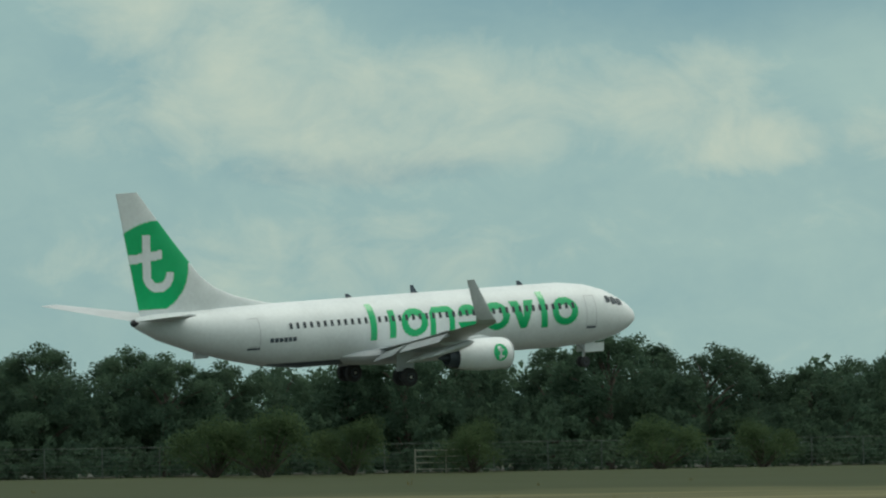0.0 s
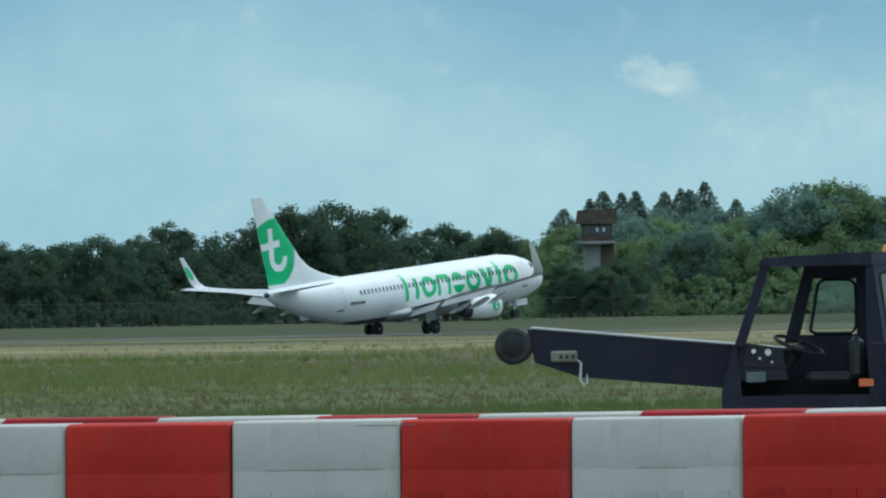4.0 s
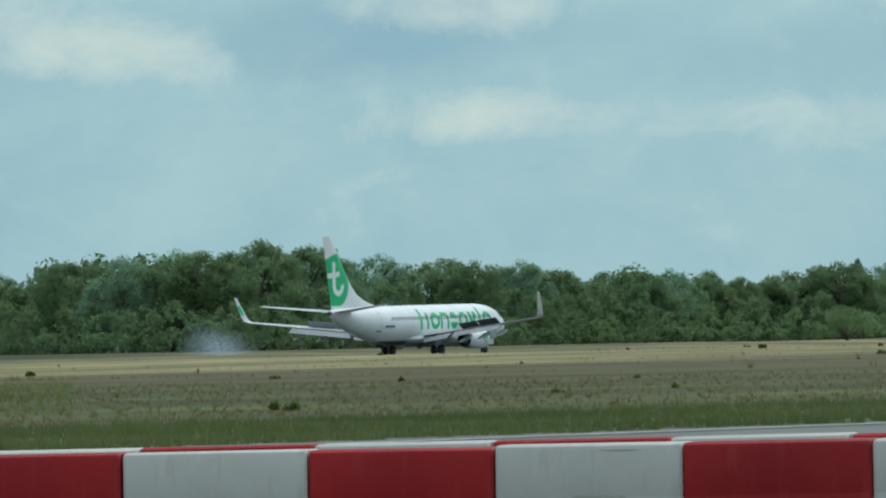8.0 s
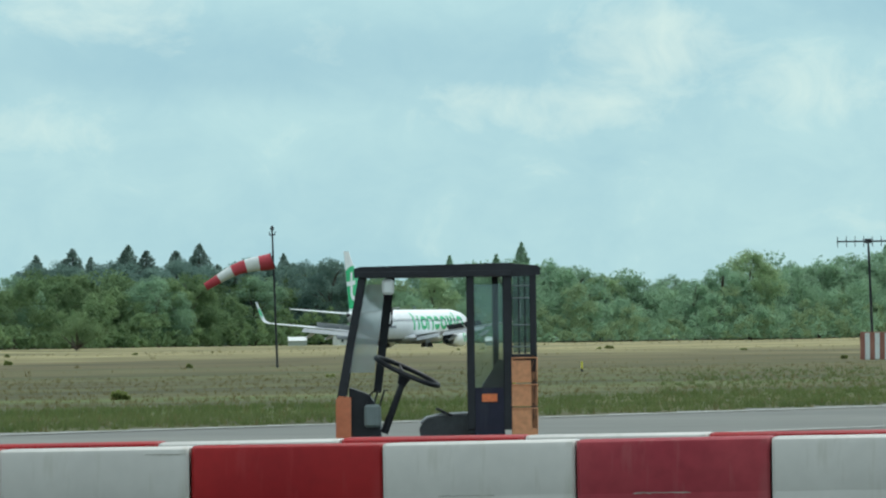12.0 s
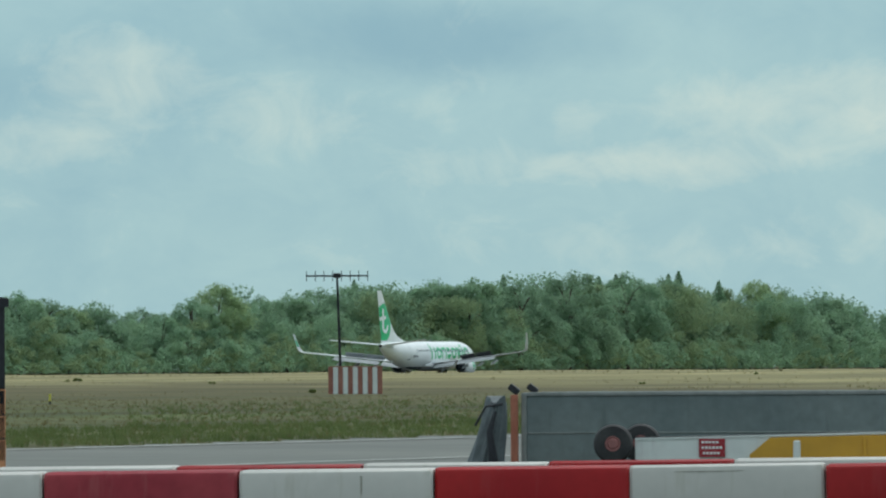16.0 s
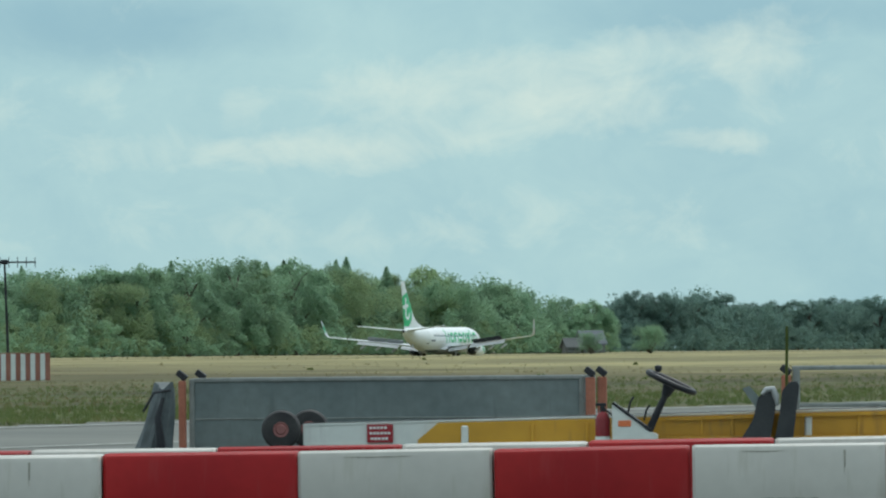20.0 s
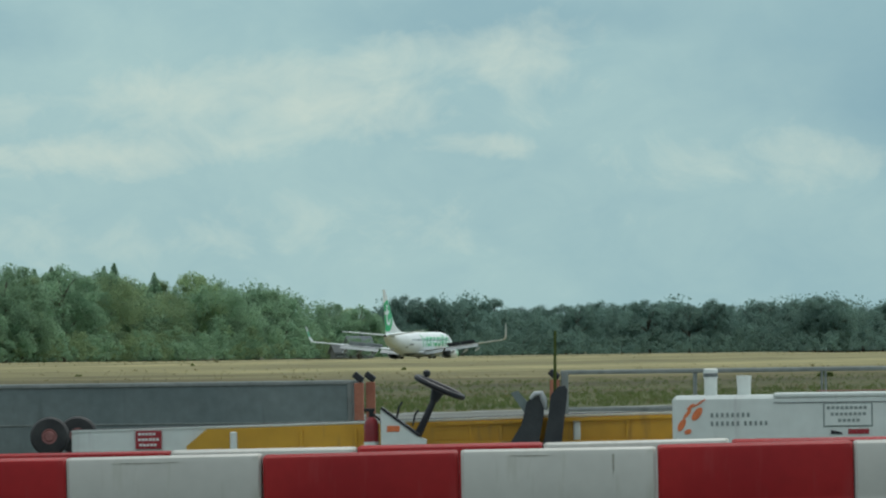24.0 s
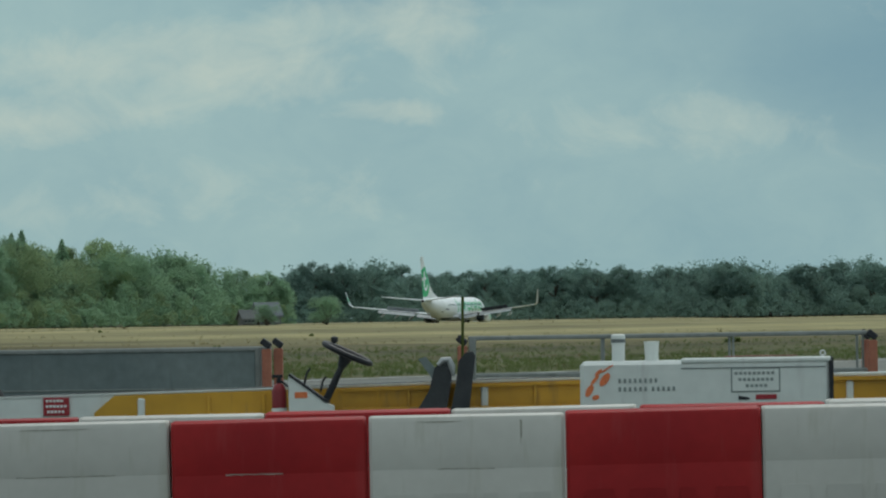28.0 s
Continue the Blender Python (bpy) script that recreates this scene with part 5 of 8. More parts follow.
def stand_here(az, d, turn=0.0):
    x, y = polar(az, d)
    return stand(az, d, near_z(x, y), turn)


def mast():
    t = thing("light_mast", stand_here(-31.38, 75), "tall red and white banded steel mast behind the barriers", "mast")
    g = t.matrix_basis.translation.z
    edges = [0.0, 0.79, 1.79, 2.80, 3.80, 4.80, 5.80, 6.80, 7.80]
    for k, (a, b) in enumerate(zip(edges, edges[1:])):
        r = 0.203 if a < 4.5 else 0.182
        a, b = a - g if a else 0, b - g
        m = M()
        if k == 4:
            m.lathe((0, 0, a), (0, 0, 1), [(0, 0.203), (0.70, 0.203), (0.76, 0.196), (0.80, 0.182), (b - a - 0.002, 0.182)], 32)
        else:
            m.lathe((0, 0, a), (0, 0, 1), [(0.002, r), (b - a - 0.002, r)], 32)
        part("band", m, RED if k % 2 else MAST_WHITE, t, ("red" if k % 2 else "white") + " painted band")
    part("base_plate", M().box(-0.34, 0.34, -0.34, 0.34, 0, 0.04, 0.01), GALV, t)
    for x in (-0.27, 0.27):
        for y in (-0.27, 0.27):
            part("bolt", M().rod((x, y, 0.03), (x, y, 0.13), 0.018, n=6), METAL, t)


def cabinet(az, d, w, dep, h, turn, doors):
    t = thing("electrical_cabinet", stand_here(az, d, turn), "grey-green electrical cabinet on the grass", "cabinet", "cabinets by the mast")
    part("body", M().box(-w / 2, w / 2, -dep / 2, dep / 2, 0.06, h - 0.06, 0.012), CABINET, t)
    part("lid", M().box(-w / 2 - 0.03, w / 2 + 0.03, -dep / 2 - 0.03, dep / 2 + 0.03, h - 0.06, h, 0.015), CABINET, t)
    part("plinth", M().box(-w / 2 + 0.02, w / 2 - 0.02, -dep / 2 + 0.02, dep / 2 - 0.02, 0, 0.06, 0.005), CONCRETE, t)
    for k in range(doors):
        x0, x1 = -w / 2 + 0.03 + k * (w - 0.06) / doors, -w / 2 + 0.03 + (k + 1) * (w - 0.06) / doors
        dr = part("door", M().box(x0 + 0.008, x1 - 0.008, -dep / 2 - 0.014, -dep / 2 + 0.004, 0.12, h - 0.10, 0.006), CABINET, t)
        part("handle", M().box(x1 - 0.07, x1 - 0.045, -dep / 2 - 0.035, -dep / 2 - 0.012, h * 0.5, h * 0.5 + 0.14, 0.006), BLACK, dr)
    if doors > 1:
        part("warning_label", M().box(-0.05, 0.02, -dep / 2 - 0.018, -dep / 2 - 0.013, h - 0.26, h - 0.20, 0.001), YELLOW, t)


def steps():
    """Wheeled aluminium platform steps with handrails."""
    t = thing("platform_steps", stand_here(-29.5, 87), "grey aluminium platform steps with tubular handrails", "steps")
    g = t.matrix_basis.translation.z
    z = lambda v: v - g
    r = 0.019
    for y, dx in ((-0.32, 0.0), (0.32, 0.46)):
        rail = [(-1.60 + dx, y, z(0.93)), (-1.70 + dx, y, z(1.00)), (-1.70 + dx, y, z(1.42)), (-1.66 + dx, y, z(1.50)), (-0.42 + dx, y, z(2.80)), (-0.32 + dx, y, z(2.85)), (0.63, y, z(2.84))]
        part("handrail", M().tube(rail, r, 10), ALU, t, "bent tubular handrail")
        part("mid_rail", M().tube([(-0.12 if dx else -1.60, y, z(1.62 if dx else 0.94)), (0.10 if dx else -0.48, y, z(2.10 if dx else 2.14)), (0.20 if dx else -0.36, y, z(2.21)), (0.4, y, z(2.22)), (0.62, y, z(2.22))], r, 10), ALU, t)
        for x in (-0.10, 0.39):
            part("rail_post", M().rod((x, y, z(1.62)), (x, y, z(2.83)), 0.026 if x > 0.2 else 0.02), ALU, t)
        for a, b in (((-1.12, 1.98), (-0.60, 1.36)), ((-0.58, 1.95), (-0.12, 1.45))):
            part("brace", M().rod((a[0] + dx, y, z(a[1])), (b[0] + dx, y, z(b[1])), 0.018), ALU, t)
        # stringer with a box section
        part("stringer", M().slab([(-1.06 + dx, z(0.93)), (-0.94 + dx, z(0.93)), (-0.24 + dx, z(1.66)), (-0.36 + dx, z(1.66))], y - 0.02, y + 0.02), ALU, t)
    for x, zz in ((-0.93, 0.93), (-0.66, 1.16), (-0.36, 1.41)):
        part("tread", M().box(x + 0.02, x + 0.34, -0.34, 0.34, z(zz) - 0.035, z(zz) + 0.012, 0.006), ALU, t)
    deck = part("deck", M().box(-0.49, 0.57, -0.40, 0.40, z(1.57), z(1.79), 0.012), CAB_WHITE, t, "pale boxed platform deck")
    part("maker_plate", M().box(-0.36, -0.20, -0.412, -0.399, z(1.68), z(1.74), 0.001), BLACK, deck)
    part("maker_mark", M().box(-0.27, -0.21, -0.416, -0.411, z(1.69), z(1.73), 0.001), YELLOW, deck)
    for y in (-0.36, 0.36):
        for x in (0.05, 0.50):
            leg = part("leg", M().box(x - 0.055, x + 0.055, y - 0.03, y + 0.03, 0.10, z(1.58), 0.008), ALU, t)
            part("slot", M().box(x - 0.012, x + 0.012, y - 0.034, y - 0.029, z(0.98), z(1.20), 0.001), DARK, leg)
            part("foot", M().lathe((x, y - 0.03, 0.08), (0, 1, 0), [(0, 0.05), (0.005, 0.08), (0.055, 0.08), (0.06, 0.05)], 14), RUBBER, leg)
        part("strut", M().rod((0.13, y, z(1.56)), (0.82, y, z(1.16)), 0.024), ALU, t)
        part("strut", M().rod((0.57, y, z(1.57)), (0.82, y, z(1.16)), 0.02), ALU, t)
        part("strut", M().rod((0.50, y, z(1.40)), (0.30, y, z(0.90)), 0.018), ALU, t)
    # tow bar swung up, with its eye and coupling
    bar = part("tow_bar", M().tube([(0.60, -0.1, z(0.62)), (0.72, -0.1, z(0.92)), (0.86, -0.1, z(1.17)), (1.19, -0.1, z(1.78)), (1.26, -0.1, z(1.88)), (1.38, -0.1, z(2.0)), (2.12, -0.1, z(2.70))], 0.030, 10), DULL_STEEL, t, "raised grey tow bar")
    part("pivot", M().box(0.76, 0.93, -0.17, -0.03, z(1.12), z(1.20), 0.02), CABINET, bar)
    part("grip", M().tube([(2.12, -0.1, z(2.69)), (2.02, -0.1, z(2.73)), (1.95, -0.1, z(2.73)), (1.90, -0.1, z(2.69))], 0.022, 8), BLACK, bar, "black hooked grip")
    part("cable", M().tube([(2.08, -0.1, z(2.64)), (2.10, -0.1, z(2.50)), (2.15, -0.1, z(2.46)), (2.16, -0.1, z(2.58)), (2.06, -0.1, z(2.56)), (2.05, -0.1, z(2.48))], 0.006, 6), BLACK, bar)


def letters(text, size, material, parent, x, y, z, name="lettering", squeeze=1.0):
    cu = bpy.data.curves.new(name, "FONT")
    cu.body, cu.size, cu.extrude, cu.align_x = text, size, 0.002, "LEFT"
    tmp = bpy.data.objects.new(name, cu)
    me = bpy.data.meshes.new_from_object(tmp)
    bpy.data.objects.remove(tmp)
    return part(name, me, material, parent, m=pose(x, y, z, 90, 0, 0) @ Matrix.Diagonal((squeeze, 1, 1, 1)), smooth=False)


def taxi_sign(az, d, w, top, words):
    t = thing("taxiway_sign", stand_here(az, d), "yellow taxiway sign with black lettering in the grass" if words else "yellow taxiway sign with a white end in the grass", "sign", "taxiway signs")
    g = t.matrix_basis.translation.z
    h = top - g
    part("housing", M().box(-w / 2 - 0.06, w / 2, -0.10, 0.10, h - 0.42, h, 0.02), CAB_WHITE, t, "white sign housing")
    part("face", M().box(-w / 2 + 0.04, w / 2 - (0.18 if words else 0.12), -0.112, -0.098, h - 0.40, h - 0.03, 0.003), SIGN_YELLOW, t, "yellow sign face")
    for x in (-w / 2 + 0.1, w / 2 - 0.15):
        part("leg", M().rod((x, 0, 0), (x, 0, h - 0.42), 0.03), GALV, t)
    if words:
        part("dark_face", M().box(w / 2 - 0.175, w / 2 - 0.01, -0.113, -0.098, h - 0.40, h - 0.03, 0.003), BLACK, t, "black location panel")
        letters("APRON K", 0.20, LETTER_BLACK, t, -w / 2 + 0.21, -0.114, h - 0.285, squeeze=0.62)
        part("arrow", M().slab([(-w / 2 + 0.07, h - 0.215), (-w / 2 + 0.115, h - 0.17), (-w / 2 + 0.115, h - 0.20), (-w / 2 + 0.19, h - 0.20), (-w / 2 + 0.19, h - 0.23), (-w / 2 + 0.115, h - 0.23), (-w / 2 + 0.115, h - 0.26)], -0.118, -0.112), LETTER_BLACK, t)
        letters("A", 0.22, SIGN_YELLOW, t, w / 2 - 0.16, -0.116, h - 0.30)


def hoop():
    t = thing("marker_hoop", stand_here(-33.52, 100), "rusty orange tubular hoop standing in the grass", "hoop")
    part("tube", M().tube([(-0.24, 0, 0), (-0.23, 0, 0.94), (-0.19, 0, 0.98), (-0.05, 0, 0.98), (-0.01, 0, 0.95), (0.18, 0.1, 0.72), (0.34, 0.15, 0.35), (0.42, 0.2, 0)], 0.020, 8), ORANGE, t)
    w = thing("worn_tyre", stand_here(-33.16, 100) @ Matrix.Diagonal((0.72, 0.72, 0.72, 1)), "old black tyre lying in the grass", "tyre")
    part("tyre", M().lathe((-0.10, 0, 0.42), (1, 0, 0), [(0, 0.25), (0.0, 0.40), (0.05, 0.46), (0.15, 0.46), (0.2, 0.40), (0.2, 0.25)], 22), RUBBER, w, m=pose(0, 0, 0, 0, 0, 62))
    part("rim", M().lathe((-0.08, 0, 0.42), (1, 0, 0), [(0, 0.05), (0.0, 0.26), (0.16, 0.26), (0.16, 0.05)], 16), BLACK, w, m=pose(0, 0, 0, 0, 0, 62))


mast()
cabinet(-32.03, 90, 1.04, 0.58, 1.17, 24, 1)
cabinet(-30.77, 90, 0.85, 0.53, 1.38, 26, 2)
steps()
taxi_sign(-27.59, 125, 1.02, 0.90, True)
taxi_sign(-36.79, 125, 0.9, 1.17, False)
hoop()


# ---- ground vehicles ----
def road_wheel(parent, c, R, w, rim=METAL, label=""):
    t = part("wheel", M().lathe((c[0], c[1] - w / 2, c[2]), (0, 1, 0), [(0, R * 0.62), (0.012, R * 0.9), (w * 0.2, R), (w * 0.8, R), (w - 0.012, R * 0.9), (w, R * 0.62)], 26), RUBBER, parent)
    part("rim", M().lathe((c[0], c[1] - w / 2 - 0.006, c[2]), (0, 1, 0), [(0.03, 0.02), (0.02, R * 0.3), (0.012, R * 0.58), (0, R * 0.63), (w * 0.5, R * 0.63), (w * 0.5, 0.02)], 22), rim, t, label)
    return t


def steering_wheel(parent, c, axis, R, col0, r=0.016):
    w = part("steering_wheel", M().ring(c, axis, R, r, 30, 8), BLACK, parent)
    q = Vector(axis).normalized().to_track_quat("Z", "Y").to_matrix()
    for k in range(3):
        e = Vector(c) + q @ Vector((R * math.cos(2.094 * k + 0.5), R * math.sin(2.094 * k + 0.5), 0))
        part("spoke", M().rod(Vector(c) - Vector(axis).normalized() * 0.04, e, 0.012, 0.010, 7), BLACK, w)
    part("hub", M().lathe(Vector(c) - Vector(axis).normalized() * 0.06, axis, [(-0.06, 0.035), (0.0, 0.05), (0.02, 0.06), (0.05, 0.05)], 14), BLACK, w)
    part("column", M().rod(Vector(c) - Vector(axis).normalized() * 0.05, col0, 0.026, 0.034, 10), BLACK, parent)


def extinguisher(az, d, x, y, z0, z1, r=0.065, lean=0):
    """A red fire extinguisher in its bracket, top at z1."""
    t = thing("fire_extinguisher", stand(az, d, 0) @ pose(x, y, z0, 0, lean, 0), "red fire extinguisher strapped to the vehicle", "fire extinguisher", "fire extinguishers")
    h = z1 - z0
    part("cylinder", M().lathe((0, 0, 0), (0, 0, 1), [(0, r * 0.9), (0.01, r), (h * 0.74, r), (h * 0.83, r * 0.7), (h * 0.87, r * 0.3)], 20), RED_BAR_FRESH if lean else DEEP_RED, t, "red cylinder")
    part("valve", M().box(-0.02, 0.02, -0.02, 0.02, h * 0.86, h * 0.95, 0.004).box(-0.06, 0.03, -0.012, 0.012, h * 0.95, h, 0.004), BLACK, t)
    part("label", M().lathe((0, 0, h * 0.42), (0, 0, 1), [(0, r + 0.001), (h * 0.06, r + 0.001)], 20), YELLOW if lean else CAB_WHITE, t)
    part("hose", M().tube([(0.02, 0, h * 0.9), (r + 0.02, -0.01, h * 0.8), (r + 0.02, -0.01, h * 0.4)], 0.01, 6), BLACK, t)


def blue_loader():
    """Dark blue belt loader with a cab; its boom runs down to one side."""
    T = stand_here(-20.0, 82)
    t = thing("belt_loader", T, "dark blue belt loader with a small cab and long conveyor boom", "belt loader", "belt loaders")
    g = T.translation.z
    z = lambda v: v - g
    # boom in two visible lengths, one solid part with its side rail
    top = lambda x: 1.555 - (x + 1.71) * 0.0958
    poly = [(-1.78, z(1.55)), (-0.06, z(top(-0.06))), (1.54, z(top(1.54))), (5.23, z(top(5.23))), (5.23, z(0.66)), (1.5, z(0.84)), (-0.11, z(1.03)), (-1.34, z(1.14)), (-1.72, z(1.27))]
    boom = part("boom", M().slab(poly, 0.55, 1.25), NAVY, t, "dark blue conveyor boom")
    for y in (0.53, 1.25):
        part("side_rail", M().tube([(-1.75, y + 0.01, z(1.56)), (5.23, y + 0.01, z(top(5.23) + 0.01))], 0.012, 8), GALV, boom, "worn steel edge rail")
    part("belt", M().slab([(-1.75, z(1.565)), (5.2, z(top(5.2) + 0.012)), (5.2, z(top(5.2) - 0.02)), (-1.75, z(1.53))], 0.6, 1.2), RUBBER, boom)
    roller = part("end_roller", M().lathe((-1.9, 0.42, z(1.41)), (0, 1, 0), [(0, 0.08), (0.0, 0.13), (0.02, 0.155), (0.94, 0.155), (0.96, 0.13), (0.96, 0.08)], 28), RUBBER, boom, "black rubber end roller")
    part("roller_hub", M().lathe((-1.9, 0.405, z(1.41)), (0, 1, 0), [(0, 0.02), (0.0, 0.05), (0.02, 0.11), (0.03, 0.11)], 20), BLACK, roller)
    ctl = part("control_box", M().box(-1.585, -1.36, 0.46, 0.55, z(1.27), z(1.365), 0.015), CABINET, boom, "pale hand control box")
    for k in range(3):
        part("button", M().box(-1.51 + 0.05 * k, -1.485 + 0.05 * k, 0.452, 0.462, z(1.30), z(1.33), 0.003), BLACK, ctl)
    part("control_cable", M().tube([(-1.37, 0.5, z(1.29)), (-1.33, 0.5, z(1.26)), (-1.34, 0.5, z(1.12)), (-1.31, 0.5, z(1.07)), (-1.28, 0.5, z(1.10)), (-1.28, 0.5, z(1.18))], 0.011, 7), CAB_WHITE, ctl)
    # cab body
    body = part("body", M().slab([(-0.15, 0.30), (1.54, 0.30), (1.54, z(1.39)), (1.10, z(1.39)), (1.08, z(0.97)), (0.02, z(0.97)), (-0.02, z(1.38)), (-0.05, z(1.39)), (-0.15, z(1.0))], -0.55, 0.50), NAVY, t, "dark blue cab body")
    part("bonnet", M().box(-0.15, 5.0, -0.5, 0.5, 0.35, 0.62, 0.03), NAVY, t)
    part("dashboard", M().slab([(-0.02, z(1.10)), (0.40, z(1.10)), (0.36, z(1.36)), (0.0, z(1.42))], -0.50, 0.44), BLACK, body)
    steering_wheel(t, (0.50, -0.15, z(1.385)), (0.36, -0.2, 1), 0.21, (0.36, -0.15, z(1.15)))
    part("seat", M().box(0.55, 0.95, -0.4, 0.2, z(1.06), z(1.16), 0.04).box(0.92, 1.04, -0.4, 0.2, z(1.1), z(1.45), 0.04), SEAT_BLACK, t)
    roof = part("roof", M().slab([(0.16, z(2.045)), (0.21, z(2.115)), (1.10, z(2.155)), (1.10, z(2.045))], -0.60, 0.56), NAVY, t, "dark blue cab roof")
    part("roof_end", M().slab([(1.102, z(2.05)), (1.478, z(2.05)), (1.465, z(2.145)), (1.44, z(2.152)), (1.102, z(2.152))], -0.575, 0.56), NAVY_LIT, roof, "rear roof in a lit tone of the cab's blue")
    for y in (-0.56, 0.50):
        part("front_pillar", M().slab([(0.19, z(2.05)), (0.27, z(2.05)), (0.05, z(1.38)), (-0.04, z(1.38))], y, y + 0.05), NAVY, t)
        part("mid_pillar", M().slab([(0.56, z(2.05)), (0.66, z(2.05)), (0.50, z(1.40)), (0.38, z(1.40))], y + (0.0 if y > 0 else 1.06), y + (0.05 if y > 0 else 1.09)), NAVY, t) if y > 0 else None
    # back wall with a rounded window, and the rear quarter with its dusty pane
    part("back_wall", M().slab([(0.38, z(1.10)), (1.12, z(1.10)), (1.12, z(1.47)), (0.52, z(1.47))], 0.46, 0.50).slab([(0.99, z(1.47)), (1.12, z(1.47)), (1.12, z(2.05)), (0.99, z(2.05))], 0.46, 0.50).slab([(0.60, z(1.94)), (0.99, z(1.94)), (0.99, z(2.05)), (0.58, z(2.05))], 0.46, 0.50), NAVY, t)
    part("side_pane", M().slab([(0.55, z(1.48)), (0.98, z(1.48)), (0.98, z(1.93)), (0.66, z(1.93))], 0.475, 0.485), CLEAR, t, "clear side pane")
    part("rear_pillar", M().slab([(1.06, z(1.40)), (1.205, z(1.40)), (1.118, z(2.05)), (1.06, z(2.05))], -0.56, -0.50), NAVY, t)
    part("rear_side", M().slab([(1.08, z(0.98)), (1.54, z(0.98)), (1.562, z(1.398)), (1.06, z(1.398))], -0.56, -0.50), NAVY, t)
    q = part("rear_quarter", M().slab([(1.206, z(1.40)), (1.236, z(1.40)), (1.166, z(2.048)), (1.119, z(2.048))], -0.566, -0.50).slab([(1.537, z(1.40)), (1.562, z(1.40)), (1.478, z(2.048)), (1.448, z(2.048))], -0.566, -0.50)
             .slab([(1.237, z(1.40)), (1.536, z(1.40)), (1.531, z(1.440)), (1.232, z(1.440))], -0.566, -0.50).slab([(1.174, z(1.985)), (1.456, z(1.985)), (1.449, z(2.048)), (1.167, z(2.048))], -0.566, -0.50), NAVY_LIT, t, "window surround in a lit tone of the cab's blue")
    part("rear_pane", M().slab([(1.232, z(1.44)), (1.532, z(1.44)), (1.456, z(1.985)), (1.174, z(1.985))], -0.545, -0.53), MILKY, q, "dusty rear pane")
    seal = ((1.236, 1.50), (1.246, 1.462), (1.278, 1.446), (1.50, 1.446), (1.527, 1.460), (1.531, 1.50), (1.463, 1.935), (1.450, 1.970), (1.42, 1.982), (1.21, 1.982), (1.184, 1.972), (1.177, 1.94), (1.236, 1.50))
    part("rubber_seal", M().tube([(a, -0.566, z(b)) for a, b in seal], 0.011, 8), RUBBER, q)
    part("window_seal", M().tube([(0.60, 0.455, z(1.50)), (0.66, 0.455, z(1.475)), (0.94, 0.455, z(1.475)), (0.985, 0.455, z(1.52)), (0.985, 0.455, z(1.88)), (0.94, 0.455, z(1.93)), (0.72, 0.455, z(1.93)), (0.67, 0.455, z(1.89)), (0.60, 0.455, z(1.50))], 0.016, 6), BLACK, t)
    part("gauge_panel", M().slab([(0.03, z(1.22)), (0.34, z(1.20)), (0.32, z(1.36)), (0.05, z(1.40))], -0.515, -0.50), BLACK, body)
    for x, zz, r in ((0.12, 1.34, 0.020), (0.24, 1.33, 0.027), (0.17, 1.28, 0.012), (0.27, 1.25, 0.010)):
        part("gauge", M().lathe((x, -0.515, z(zz)), (0, -1, 0), [(0, r), (0.01, r), (0.012, r * 0.8)], 14), LETTER_WHITE, body, "pale round gauge")
    part("inner_wall", M().box(0.0, 1.10, 0.40, 0.45, z(0.9), z(1.12), 0.01), BLACK, body)
    part("pedal_box", M().box(0.05, 0.22, -0.52, -0.48, z(1.08), z(1.17), 0.01), GREY_PANEL, body)
    part("windscreen", M().slab([(0.22, z(2.04)), (0.23, z(2.04)), (0.0, z(1.40)), (-0.01, z(1.40))], -0.50, 0.50), CLEAR, t, "clear windscreen")
    part("beacon", M().lathe((1.25, -0.3, z(2.15)), (0, 0, 1), [(0, 0.05), (0.01, 0.05), (0.02, 0.042), (0.05, 0.036), (0.06, 0.02)], 16), LAMP, roof, "amber beacon")
    part("reflector", M().box(0.99, 1.115, -0.562, -0.553, z(1.035), z(1.10), 0.004), DECAL_ORANGE, body)
    part("bracket", M().box(1.20, 1.38, -0.60, -0.55, z(1.19), z(1.30), 0.01), BLACK, body)
    for x in (0.25, 3.9):
        for y in (-0.5, 0.75):
            road_wheel(t, (x, y, 0.30), 0.30, 0.2)
    extinguisher(-20.0, 82, 1.27, -0.64, g + z(0.80), g + z(1.22), 0.062, 9)


